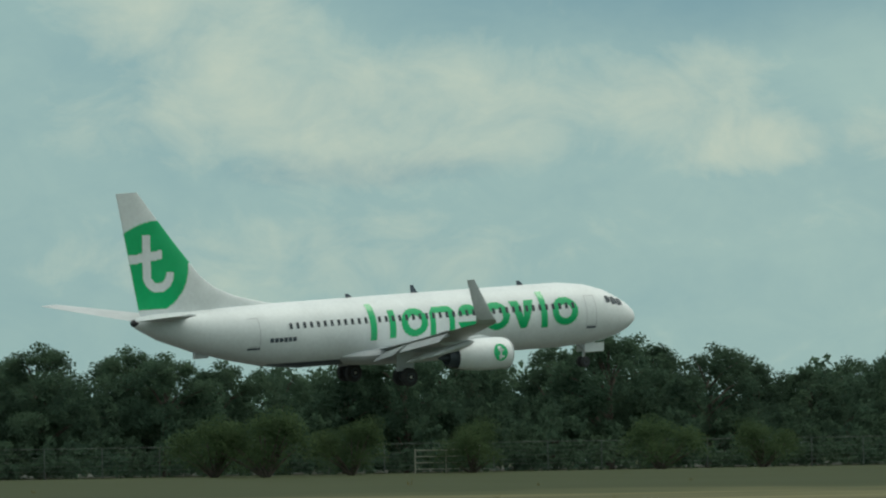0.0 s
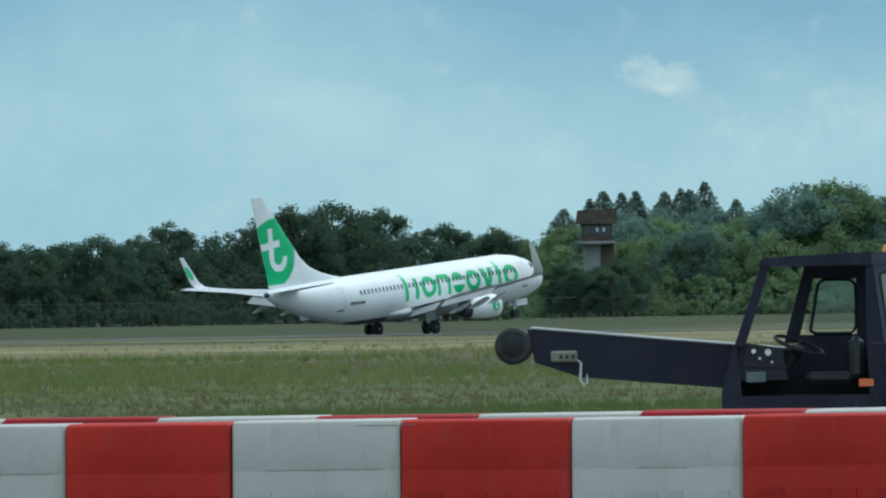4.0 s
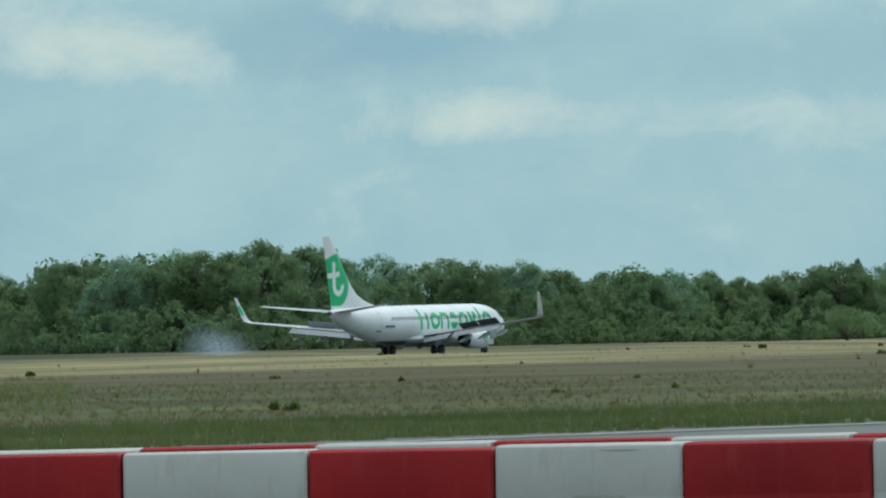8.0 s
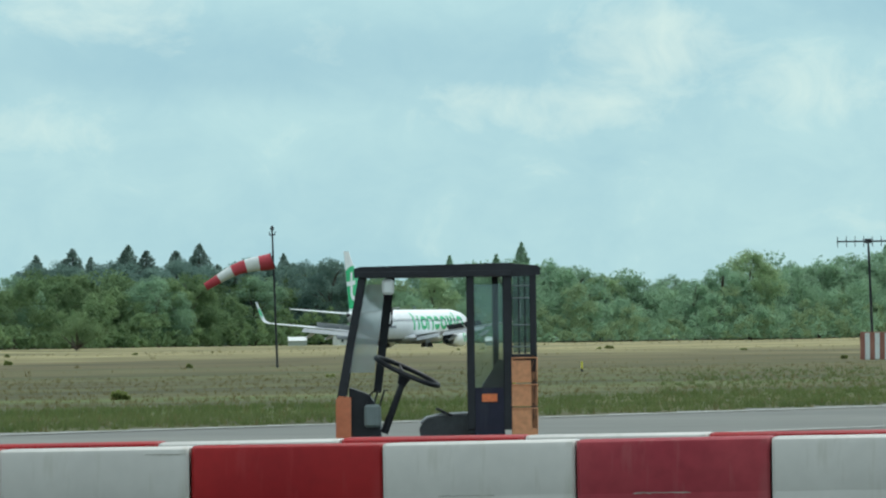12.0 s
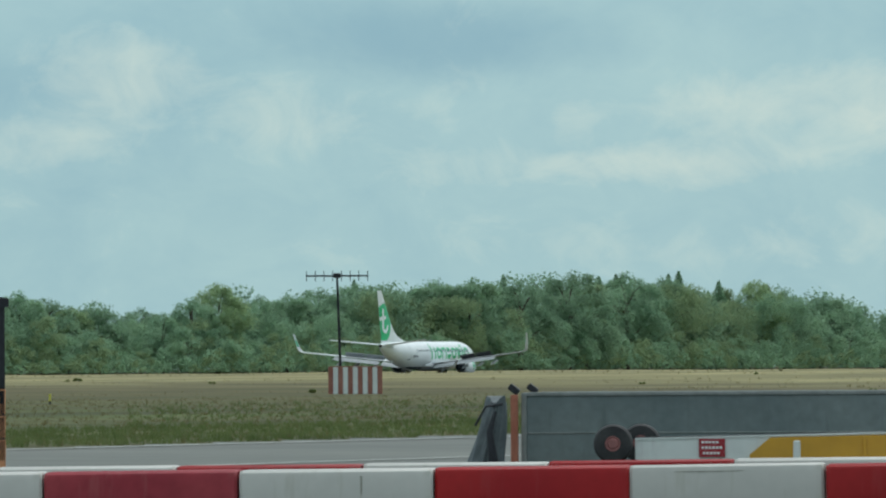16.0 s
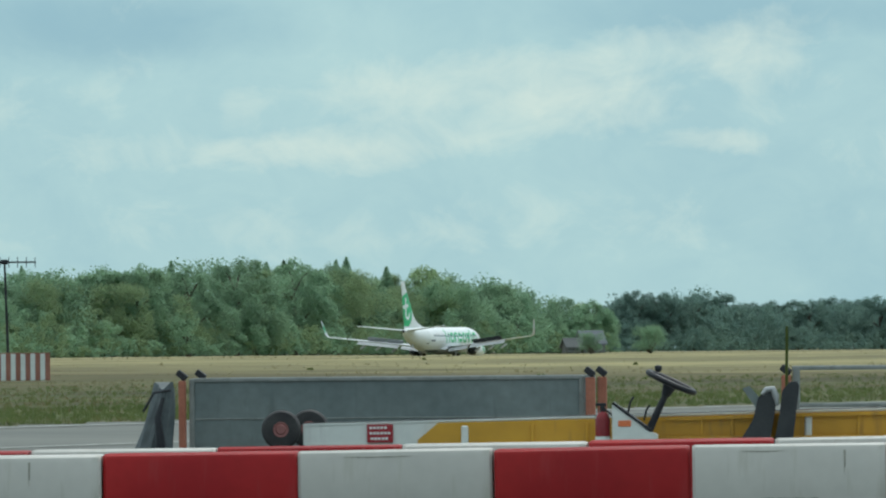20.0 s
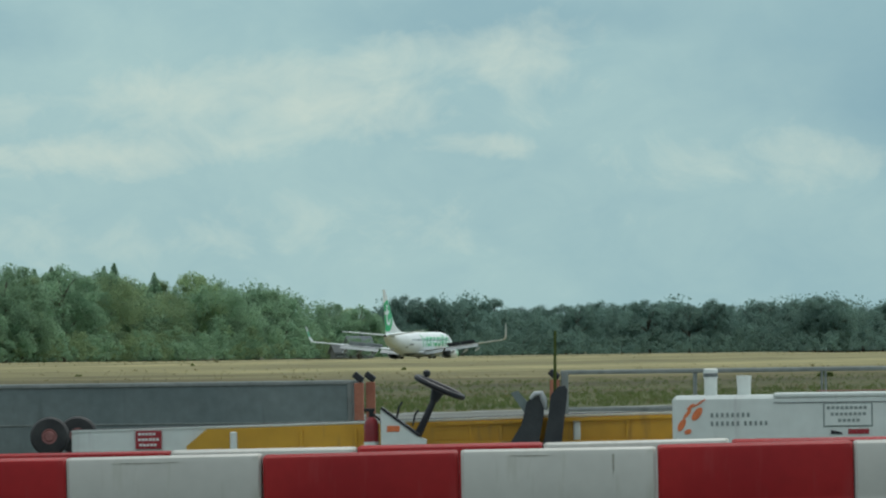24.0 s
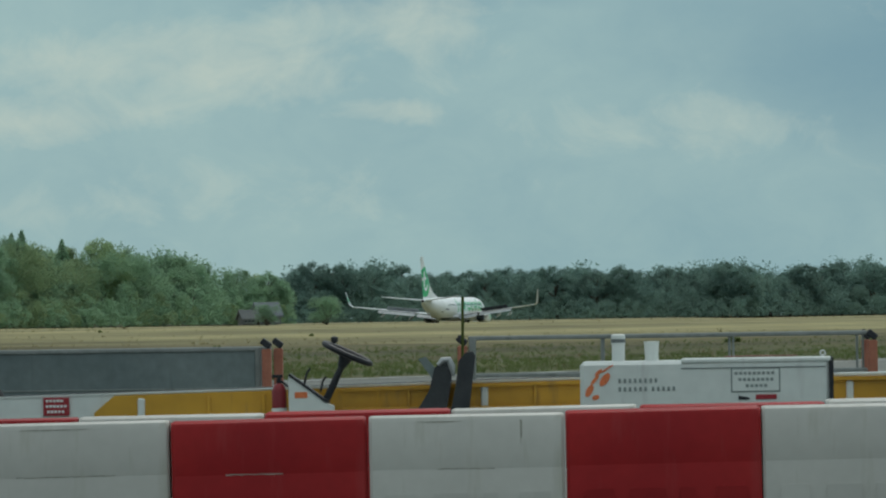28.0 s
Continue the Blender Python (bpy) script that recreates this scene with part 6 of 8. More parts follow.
def orange_tractor():
    """Small tow tractor with an open cab, black frame and pale orange panels."""
    T = stand_here(-7.6, 81)
    t = thing("tow_tractor", T, "black and orange tow tractor with an open glazed cab", "tow tractor")
    g = T.translation.z
    z = lambda v: v - g
    roof = part("roof", M().slab([(-0.95, z(2.215)), (-0.95, z(2.275)), (-0.90, z(2.29)), (0.30, z(2.31)), (0.56, z(2.285)), (0.58, z(2.27)), (0.58, z(2.215)), (0.52, z(2.20)), (-0.90, z(2.20))], -0.52, 0.52), BLACK, t, "black cab roof")
    part("roof_edge", M().box(-0.95, 0.34, -0.53, -0.515, z(2.20), z(2.25), 0.004), BLACK, roof)
    for y in (-0.50, 0.45):
        part("front_pillar", M().slab([(-0.915, z(2.20)), (-0.855, z(2.20)), (-1.03, z(1.22)), (-1.10, z(1.22))], y, y + 0.05), BLACK, t)
        part("second_pillar", M().slab([(-0.70, z(2.20)), (-0.62, z(2.20)), (-0.745, z(1.25)), (-0.81, z(1.25))], y + (0.92 if y < 0 else -0.02), y + (0.95 if y < 0 else 0.02)), BLACK, t) if y > 0 else None
        part("rear_pillar", M().box(-0.03, 0.035, y, y + 0.05, z(0.94), z(2.21), 0.008), BLACK, t)
        part("corner_pillar", M().box(0.27, 0.345, y, y + 0.05, z(0.94), z(2.21), 0.008), BLACK, t)
        part("door_panel", M().box(0.03, 0.275, y + 0.008, y + 0.04, z(0.50), z(1.285), 0.006), NAVY, t, "dark lower door panel")
        part("side_pane", M().box(0.035, 0.27, y + 0.02, y + 0.028, z(1.285), z(2.14), 0.002), CLEAR, t, "clear side pane")
    part("inner_post", M().box(0.185, 0.235, 0.30, 0.34, z(1.4), z(2.2), 0.006), BLACK, t)
    part("windscreen", M().slab([(-0.89, z(2.18)), (-0.882, z(2.18)), (-1.055, z(1.30)), (-1.065, z(1.30))], -0.45, 0.45), MILKY, t, "dusty windscreen")
    part("side_screen", M().slab([(-0.86, z(2.15)), (-0.70, z(2.15)), (-0.80, z(1.42)), (-1.01, z(1.42))], 0.40, 0.41), MILKY, t, "dusty side pane")
    # rear grille and panels
    rg = part("rear_frame", M().box(0.49, 0.545, -0.50, -0.45, z(0.94), z(2.21), 0.006).box(0.34, 0.545, -0.50, -0.46, z(1.50), z(1.56), 0.006), BLACK, t)
    part("rear_pane", M().box(0.35, 0.49, -0.472, -0.464, z(1.57), z(2.20), 0.002), TINTED, rg, "dark tinted pane")
    for x in (0.40, 0.45):
        part("grille_bar", M().rod((x, -0.47, z(1.55)), (x, -0.47, z(2.21)), 0.007, n=6), BLACK, rg)
    for zz in (1.62, 1.80, 2.02, 2.12):
        part("grille_bar", M().rod((0.345, -0.475, z(zz)), (0.55, -0.475, z(zz)), 0.007, n=6), GREY_PANEL, rg)
    for a, b in ((0.80, 1.115), (1.13, 1.31), (1.325, 1.53)):
        pn = part("rear_panel", M().slab([(0.335, z(a)), (0.545, z(a)), (0.55, z(b)), (0.335, z(b))], -0.50, 0.50), PEACH, t, "pale orange panel")
        part("panel_lip", M().box(0.335, 0.55, -0.508, -0.49, z(b) - 0.008, z(b) + 0.003, 0.002), PEACH, pn)
    part("nose_panel", M().slab([(-1.115, z(0.60)), (-0.99, z(0.60)), (-0.985, z(1.22)), (-1.09, z(1.235)), (-1.11, z(1.20))], -0.50, 0.50), ORANGE, t, "orange nose panel")
    dash = part("dash", M().slab([(-1.02, z(0.8)), (-0.74, z(0.8)), (-0.75, z(1.10)), (-0.84, z(1.24)), (-1.0, z(1.30))], -0.42, 0.44), BLACK, t)
    part("instrument_box", M().box(-0.88, -0.74, -0.50, -0.41, z(0.97), z(1.16), 0.02), GREY_PANEL, dash, "grey instrument box")
    for k in range(3):
        part("lever", M().tube([(-0.86 + 0.05 * k, -0.42, z(1.12)), (-0.83 + 0.06 * k, -0.44, z(1.24 + 0.02 * k)), (-0.80 + 0.06 * k, -0.44, z(1.27))], 0.009, 6), BLACK, dash)
    steering_wheel(t, (-0.525, -0.12, z(1.425)), (0.46, -0.10, 1), 0.28, (-0.72, -0.12, z(0.92)), 0.021)
    seat = part("seat", M().slab([(-0.42, z(0.88)), (0.08, z(0.88)), (0.08, z(1.075)), (-0.16, z(1.07)), (-0.33, z(1.05)), (-0.40, z(1.01)), (-0.43, z(0.95))], -0.30, 0.30), SEAT_BLACK, t, "black vinyl seat")
    part("seat_edge", M().tube([(-0.42, -0.30, z(1.0)), (-0.37, -0.30, z(1.045)), (-0.25, -0.30, z(1.072)), (0.06, -0.30, z(1.082))], 0.014, 6), GALV, seat)
    part("seat_back", M().slab([(0.07, z(1.0)), (0.26, z(1.0)), (0.30, z(1.50)), (0.24, z(1.52)), (0.09, z(1.30))], -0.28, 0.28), SEAT_BLACK, t)
    part("brake_lever", M().rod((-0.16, -0.32, z(1.06)), (-0.29, -0.33, z(1.12)), 0.012), BLACK, t)
    part("mirror_loop", M().tube([(-0.70, 0.5, z(1.95)), (-0.66, 0.5, z(1.955)), (-0.648, 0.5, z(1.94)), (-0.652, 0.5, z(1.83)), (-0.668, 0.5, z(1.805)), (-0.70, 0.5, z(1.80))], 0.012, 6), BLACK, t)
    part("roof_lamp", M().box(-0.72, -0.62, -0.50, -0.44, z(2.06), z(2.19), 0.02), CAB_WHITE, roof, "pale work lamp")
    part("reflector", M().box(0.09, 0.215, -0.507, -0.498, z(1.17), z(1.235), 0.003), DECAL_ORANGE, t)
    part("chassis", M().box(-1.1, 0.56, -0.50, 0.50, 0.28, z(0.82), 0.03), NAVY, t)
    for x in (-0.8, 0.25):
        for y in (-0.44, 0.44):
            road_wheel(t, (x, y, 0.27), 0.27, 0.18)


def baggage_cart(az, d, x0, closed):
    """Baggage cart 3.5 m long: orange corner posts with black caps, grey sheet sides or an open rail."""
    T = stand_here(az, d)
    t = thing("baggage_cart", T @ pose(x0, 0.3 if closed else 0, 0, 0, 0, -5.0 if closed else 0), "grey sheet-sided baggage cart with orange corner posts" if closed else "open baggage cart with a grey rail and orange posts", "baggage cart", "baggage carts")
    g = T.translation.z
    z = lambda v: v - g
    L = 3.48
    for y in (-0.05, 1.45):
        for x in (0.0, L):
            hw = 0.030 if x == 0 and closed else 0.040
            p = part("corner_post", M().box(x - hw, x + hw, y - 0.04, y + 0.04, 0.30, z(1.455), 0.008), POST_ORANGE, t, "faded brownish-orange corner post")
            part("post_cap", M().box(-0.065, 0.030, -0.045, 0.045, -0.028, 0.028, 0.008), BLACK, p, "black rubber cap", m=pose(x + 0.01, y, z(1.49), 0, 38, 0))
    part("deck", M().box(-0.05, L + 0.05, -0.05, 1.45, 0.42, 0.55, 0.015), GREY_PANEL, t)
    if closed:
        for y in (0.0, 1.40):
            w = part("side_panel", M().box(0.10, L - 0.10, y - 0.012, y + 0.012, 0.55, z(1.455), 0.004), GREY_PANEL, t, "grey sheet side")
            part("top_rail", M().box(0.08, L - 0.06, y - 0.028, y + 0.028, z(1.44), z(1.475), 0.006), DULL_STEEL, w, "worn steel top rail")
            part("frame_post", M().box(0.055, 0.10, y - 0.03, y + 0.03, 0.5, z(1.47), 0.006), DULL_STEEL, w)
            part("frame_post", M().box(L - 0.10, L - 0.055, y - 0.03, y + 0.03, 0.5, z(1.47), 0.006), DULL_STEEL, w)
            part("fold", M().box(0.10, L - 0.10, y - 0.02, y - 0.011, z(1.12), z(1.132), 0.002), DULL_STEEL, w)
    else:
        for y in (0.0, 1.40):
            w = part("top_rail", M().box(0.05, L, y - 0.025, y + 0.025, z(1.50), z(1.535), 0.006), DULL_STEEL, t, "grey steel rail")
            part("lower_rail", M().box(0.05, L, y - 0.02, y + 0.02, z(1.185), z(1.215), 0.005), DULL_STEEL, w)
            part("frame_post", M().box(0.055, 0.115, y - 0.03, y + 0.03, 0.5, z(1.52), 0.006), DULL_STEEL, w)
            for x in (1.2, 2.3, L - 0.08):
                part("upright", M().rod((x, y, z(1.2)), (x, y, z(1.5)), 0.012, n=6), DULL_STEEL, w)
    for x in (0.6, L - 0.6):
        for y in (0.12, 1.28):
            road_wheel(t, (x, y, 0.22), 0.22, 0.14)
    part("tow_bar", M().rod((0, 0.7, 0.35), (-0.75, 0.7, 0.30), 0.03), DULL_STEEL, t)
    return t


def white_loader():
    """White and yellow belt loader with an open driving place amidships."""
    AZ, D = -0.5, 81
    T = stand_here(AZ, D)
    t = thing("belt_loader", T, "white and yellow belt loader with an open driver's seat", "belt loader", "belt loaders")
    g = T.translation.z
    z = lambda v: v - g
    x0, x1 = -4.30, 3.40
    top = lambda x: 1.185 - 0.0196 * max(0.0, 0.5 - x)

    def strip(a, b, lo, hi, y0, y1):
        """A straight strip along the boom between two depths below its top edge."""
        return M().slab([(a, z(top(a) - hi)), (0.5, z(top(0.5) - hi)), (b, z(top(b) - hi)), (b, z(top(b) - lo)), (0.5, z(top(0.5) - lo)), (a, z(top(a) - lo))], y0, y1)
    boom = part("boom", M().slab([(x0, z(top(x0))), (0.5, z(top(0.5))), (x1, z(1.195)), (x1, z(0.72)), (x0 + 0.2, z(0.86)), (x0, z(0.92))], 0.10, 0.75), CAB_WHITE, t, "white conveyor boom")
    part("boom_lip", strip(x0, x1, 0.010, -0.004, 0.090, 0.115), CAB_WHITE, boom)
    part("yellow_panel", M().slab([(-3.35, z(0.955)), (-3.18, z(top(-3.18) - 0.018)), (0.5, z(top(0.5) - 0.020)), (x1, z(1.165)), (x1, z(0.90)), (-3.35, z(0.90))], 0.080, 0.10), YELLOW, boom, "yellow panel")
    for x in (-2.96, -0.12, 2.9):
        part("stake", M().box(x - 0.03, x + 0.03, 0.06, 0.095, z(0.9), z(1.07 if x < -1 else 1.13), 0.012), CAB_WHITE, boom, "pale stake")
    for x in (-2.40, -1.95, -1.0, -0.75, 0.3, 0.75):
        part("rib", M().box(x - 0.014, x + 0.014, 0.060, 0.082, z(0.90), z(top(x) - 0.05), 0.003), YELLOW, boom)
    part("flange", strip(-1.3, x1, 0.052, 0.026, 0.040, 0.085), YELLOW, boom, "yellow top flange")
    part("lower_flange", M().box(-1.3, x1, 0.03, 0.085, z(0.945), z(0.965), 0.005), YELLOW, boom)
    part("belt", strip(x0, x1, 0.004, -0.008, 0.15, 0.7), RUBBER, boom)
    for y in (0.0, 0.62):
        w = part("end_roller", M().lathe((-4.48 if y == 0 else -4.28, y, z(1.05)), (0, 1, 0), [(0, 0.09), (0.01, 0.145), (0.04, 0.162), (0.13, 0.162), (0.16, 0.145), (0.17, 0.09)], 28), RUBBER, boom, "black rubber end roller")
        part("roller_hub", M().lathe((-4.48 if y == 0 else -4.28, y - 0.012, z(1.05)), (0, 1, 0), [(0, 0.015), (0.0, 0.035), (0.012, 0.045), (0.006, 0.062), (0.02, 0.068)], 20), HUB_ROSE, w, "red hub")
    st = part("load_sticker", M().box(-3.77, -3.555, 0.076, 0.102, z(0.935), z(1.085), 0.002), DECAL_RED, boom, "red load sticker")
    for k, (a, b) in enumerate(((-3.74, -3.585), (-3.75, -3.575), (-3.75, -3.60))):
        x = a
        while x < b - 0.01:
            part("text_bar", M().box(x, min(b, x + 0.022), 0.070, 0.077, z(0.958 + 0.045 * k), z(0.978 + 0.045 * k), 0.001), LETTER_WHITE, st)
            x += 0.03
    # driving place
    con = part("console", M().slab([(-1.73, z(0.75)), (-1.36, z(0.75)), (-1.36, z(0.985)), (-1.44, z(1.02)), (-1.71, z(1.245)), (-1.73, z(1.24))], -0.42, 0.02), CAB_WHITE, t, "white sloping console")
    part("console_top", M().slab([(-1.735, z(1.245)), (-1.72, z(1.258)), (-1.41, z(1.03)), (-1.42, z(1.01))], -0.43, 0.03), BLACK, con, "black console top")
    part("reflector", M().box(-1.68, -1.575, -0.427, -0.419, z(1.055), z(1.105), 0.003), DECAL_ORANGE, con)
    for x, zz in ((-1.60, 1.17), (-1.47, 1.10)):
        part("lever", M().tube([(x, -0.3, z(zz)), (x + 0.02, -0.3, z(zz + 0.09)), (x + 0.05, -0.3, z(zz + 0.13))], 0.010, 6), BLACK, con)
    steering_wheel(t, (-1.245, -0.2, z(1.415)), (0.46, -0.06, 1), 0.205, (-1.44, -0.2, z(1.0)), 0.025)
    part("knob", M().lathe((-1.35, -0.2, z(1.50)), (0, 0, 1), [(0, 0.015), (0.02, 0.03), (0.05, 0.03), (0.06, 0.01)], 12), BLACK, t, "black steering knob")
    part("seat_back", M().slab([(-0.70, z(0.90)), (-0.44, z(0.90)), (-0.39, z(1.18)), (-0.385, z(1.30)), (-0.42, z(1.345)), (-0.47, z(1.345)), (-0.53, z(1.28)), (-0.575, z(1.10))], -0.42, 0.0), SEAT_BLACK, t, "black seat")
    part("seat_back", M().slab([(-0.405, z(0.90)), (-0.25, z(0.90)), (-0.215, z(1.18)), (-0.19, z(1.38)), (-0.21, z(1.415)), (-0.27, z(1.41)), (-0.33, z(1.34)), (-0.355, z(1.15))], -0.46, -0.02), SEAT_BLACK, t, "black seat")
    part("seat_trim", M().tube([(-0.50, -0.43, z(1.31)), (-0.46, -0.43, z(1.35)), (-0.41, -0.43, z(1.355)), (-0.385, -0.43, z(1.30)), (-0.37, -0.43, z(1.22))], [0.014, 0.024, 0.026, 0.03, 0.012], 8), GALV, t, "pale worn seat edge")
    part("armrest", M().slab([(-0.66, z(1.36)), (-0.60, z(1.38)), (-0.50, z(1.26)), (-0.55, z(1.20))], -0.40, -0.34), GREY_PANEL, t, "grey padded armrest")
    part("whip_aerial", M().rod((-0.30, 0.2, z(1.15)), (-0.29, 0.2, z(1.87)), 0.014, 0.012, 7), WEED, t, "thin dull green rod")
    part("chassis", M().box(-2.6, 2.6, -0.48, 0.72, 0.30, 0.62, 0.03), CAB_WHITE, t)
    part("boom_strut", M().box(-1.2, -1.1, 0.2, 0.6, 0.6, z(0.95), 0.01), YELLOW, t)
    part("boom_strut", M().box(1.3, 1.4, 0.2, 0.6, 0.6, z(0.90), 0.01), YELLOW, t)
    for x in (-2.0, 2.0):
        for y in (-0.4, 0.64):
            road_wheel(t, (x, y, 0.3), 0.30, 0.2)
    extinguisher(AZ, D, -1.81, -0.30, g + z(0.72), g + z(1.25), 0.062)


def power_unit():
    """White towable ground power unit."""
    T = stand_here(0.71, 79.4)
    t = thing("ground_power_unit", T, "white towable ground power unit with orange emblem", "power unit")
    g = T.translation.z
    z = lambda v: 1.7 + (v - 1.7) * 79.4 / 81 - g
    w = 1.02
    body = part("body", M().box(-w, w - 0.02, 0, 1.1, 0.40, z(1.315), 0.03), CAB_WHITE, t, "white housing")
    part("lid", M().box(-0.20, w, -0.010, 1.11, z(1.29), z(1.329), 0.010), CAB_WHITE, body)
    part("lid_seam", M().box(-0.20, w - 0.05, -0.006, 0.004, z(1.245), z(1.253), 0.001), LETTER_GREY, body)
    part("rear_edge", M().box(w - 0.02, w + 0.012, -0.01, 1.11, 0.45, z(1.33), 0.01), BLACK, body)
    part("filler", M().lathe((-0.71, 0.4, z(1.30)), (0, 0, 1), [(0, 0.052), (0.15, 0.052), (0.155, 0.058), (0.225, 0.058), (0.235, 0.04)], 18), CAB_WHITE, body, "white capped pipe")
    part("filler_band", M().lathe((-0.71, 0.4, z(1.30) + 0.165), (0, 0, 1), [(0, 0.0595), (0.03, 0.0595)], 18), LETTER_GREY, body)
    part("exhaust_pipe", M().lathe((-0.44, 0.5, z(1.30)), (0, 0, 1), [(0, 0.058), (0.05, 0.054), (0.13, 0.058), (0.17, 0.062), (0.172, 0.045), (0.05, 0.04)], 18), CAB_WHITE, body, "white open pipe")
    part("lifting_eye", M().ring((0.95, 0.3, z(1.36)), (0, 1, 0), 0.02, 0.007, 12, 6), METAL, body)
    # emblem: slanting orange seeds; name and notice as plain bars
    for x, zz, a, b, tilt in ((-0.80, 1.255, 0.060, 0.008, 32), (-0.87, 1.225, 0.040, 0.013, 40), (-0.82, 1.165, 0.062, 0.030, 55), (-0.90, 1.165, 0.05, 0.014, 50), (-0.945, 1.075, 0.055, 0.026, 62), (-0.895, 1.02, 0.03, 0.02, 20)):
        n = 16
        c, s = math.cos(radians(tilt)), math.sin(radians(tilt))
        poly = [(x + a * math.cos(2 * math.pi * k / n) * c - b * math.sin(2 * math.pi * k / n) * s, z(zz) + a * math.cos(2 * math.pi * k / n) * s + b * math.sin(2 * math.pi * k / n) * c) for k in range(n)]
        part("emblem", M().slab(poly, -0.006, 0.002), DECAL_ORANGE, body, "orange emblem seed")
    for zz, words in ((1.135, ((-0.71, -0.37),)), (1.065, ((-0.71, -0.47), (-0.44, -0.25)))):
        for a, b in words:
            x = a
            while x < b - 0.02:
                part("name_bar", M().box(x, x + 0.020, -0.005, 0.002, z(zz), z(zz) + 0.036, 0.001), NOTICE_GREY, body)
                x += 0.042
    fr = part("notice_frame", M().box(0.20, 0.60, -0.006, 0.002, z(1.045), z(1.240), 0.002), NOTICE_GREY, body, "framed notice")
    part("notice", M().box(0.212, 0.588, -0.009, -0.004, z(1.057), z(1.233), 0.001), CAB_WHITE, fr)
    for k, (a, b) in enumerate(((0.23, 0.57), (0.26, 0.54), (0.32, 0.48))):
        x = a
        while x < b - 0.01:
            part("notice_bar", M().box(x, x + 0.026, -0.012, -0.008, z(1.19 - 0.052 * k), z(1.215 - 0.052 * k), 0.001), NOTICE_GREY, fr)
            x += 0.037
    part("red_plate", M().box(0.40, 0.57, -0.008, 0.002, z(0.985), z(1.025), 0.001), DECAL_RED, body)
    part("dark_plate", M().slab([(0.26, z(1.02)), (0.35, z(1.0)), (0.35, z(0.985)), (0.26, z(0.985))], -0.008, 0.002), BLACK, body)
    part("chassis", M().box(-0.95, 0.95, 0.1, 1.0, 0.28, 0.42, 0.02), BLACK, t)
    # thin rose strip paints a reddish glint along the lid
    part("red_glint", M().box(0.15, 0.75, 0.5, 0.7, z(1.338), z(1.346), 0.003), HUB_ROSE, body, "reddish glint on the lid, painted as a thin strip")
    part("tow_bar", M().rod((-0.95, 0.55, 0.35), (-1.7, 0.55, 0.32), 0.035), BLACK, t)
    for x in (-0.6, 0.6):
        for y in (0.08, 1.02):
            road_wheel(t, (x, y, 0.24), 0.24, 0.16)


def curtain():
    """Grey sheet bundled at the end of the closed cart: hanging folds gathered at the top."""
    T = stand_here(-4.35, 82.2)
    t = thing("grey_tarpaulin", T, "crumpled dark grey tarpaulin bundled at the cart's end", "tarpaulin")
    g = T.translation.z
    rr = random.Random(3)
    fold = [rr.uniform(0.72, 1.2) for _ in range(40)]
    rings = []
    for k in range(15):
        u = k / 14
        cx = -0.12 + 0.07 * u + 0.06 * u * u + 0.012 * math.sin(9 * u)
        w = (0.19 + 0.02 * math.sin(7 * u)) * (1 - 0.60 * u ** 2.2)
        rings.append([(cx + w * math.cos(a) * (fold[j] * (1 - 0.3 * u) + 0.3 * u) * (1 + 0.10 * math.sin(2.5 * j + 8 * u)), 0.25 + 0.4 * math.sin(a) * (0.9 + 0.2 * (fold[(j + 7) % 40] - 0.95)), 0.28 + 1.14 * u - g + 0.03 * math.sin(3 * a + 4 * u))
                      for j, a in ((j, 2 * math.pi * j / 40) for j in range(40))])
    part("sheet", M().skin(rings), TARP, t)
    # black tube paints the shade inside a deep fold
    part("fold_shade", M().tube([(0.00, -0.17, 1.32 - g), (-0.05, -0.2, 1.15 - g), (-0.02, -0.2, 0.9 - g), (-0.03, -0.2, 0.5 - g)], [0.015, 0.03, 0.045, 0.05], 8), BLACK, t)
    part("strap", M().tube([(0.06, -0.1, 1.38 - g), (-0.08, -0.14, 1.36 - g), (-0.17, -0.14, 1.20 - g)], 0.012, 6), BLACK, t)


TARP = surf("dark_grey_tarpaulin", (0.060, 0.074, 0.080), (0.105, 0.125, 0.130), 4, 0.6, 0, 0.01, 6, 0.6)
blue_loader()
orange_tractor()
baggage_cart(-3.0, 83.2, -1.80, True)
baggage_cart(-0.5, 83.2, -0.30 * 83.2 / 81, False)
white_loader()
power_unit()
curtain()


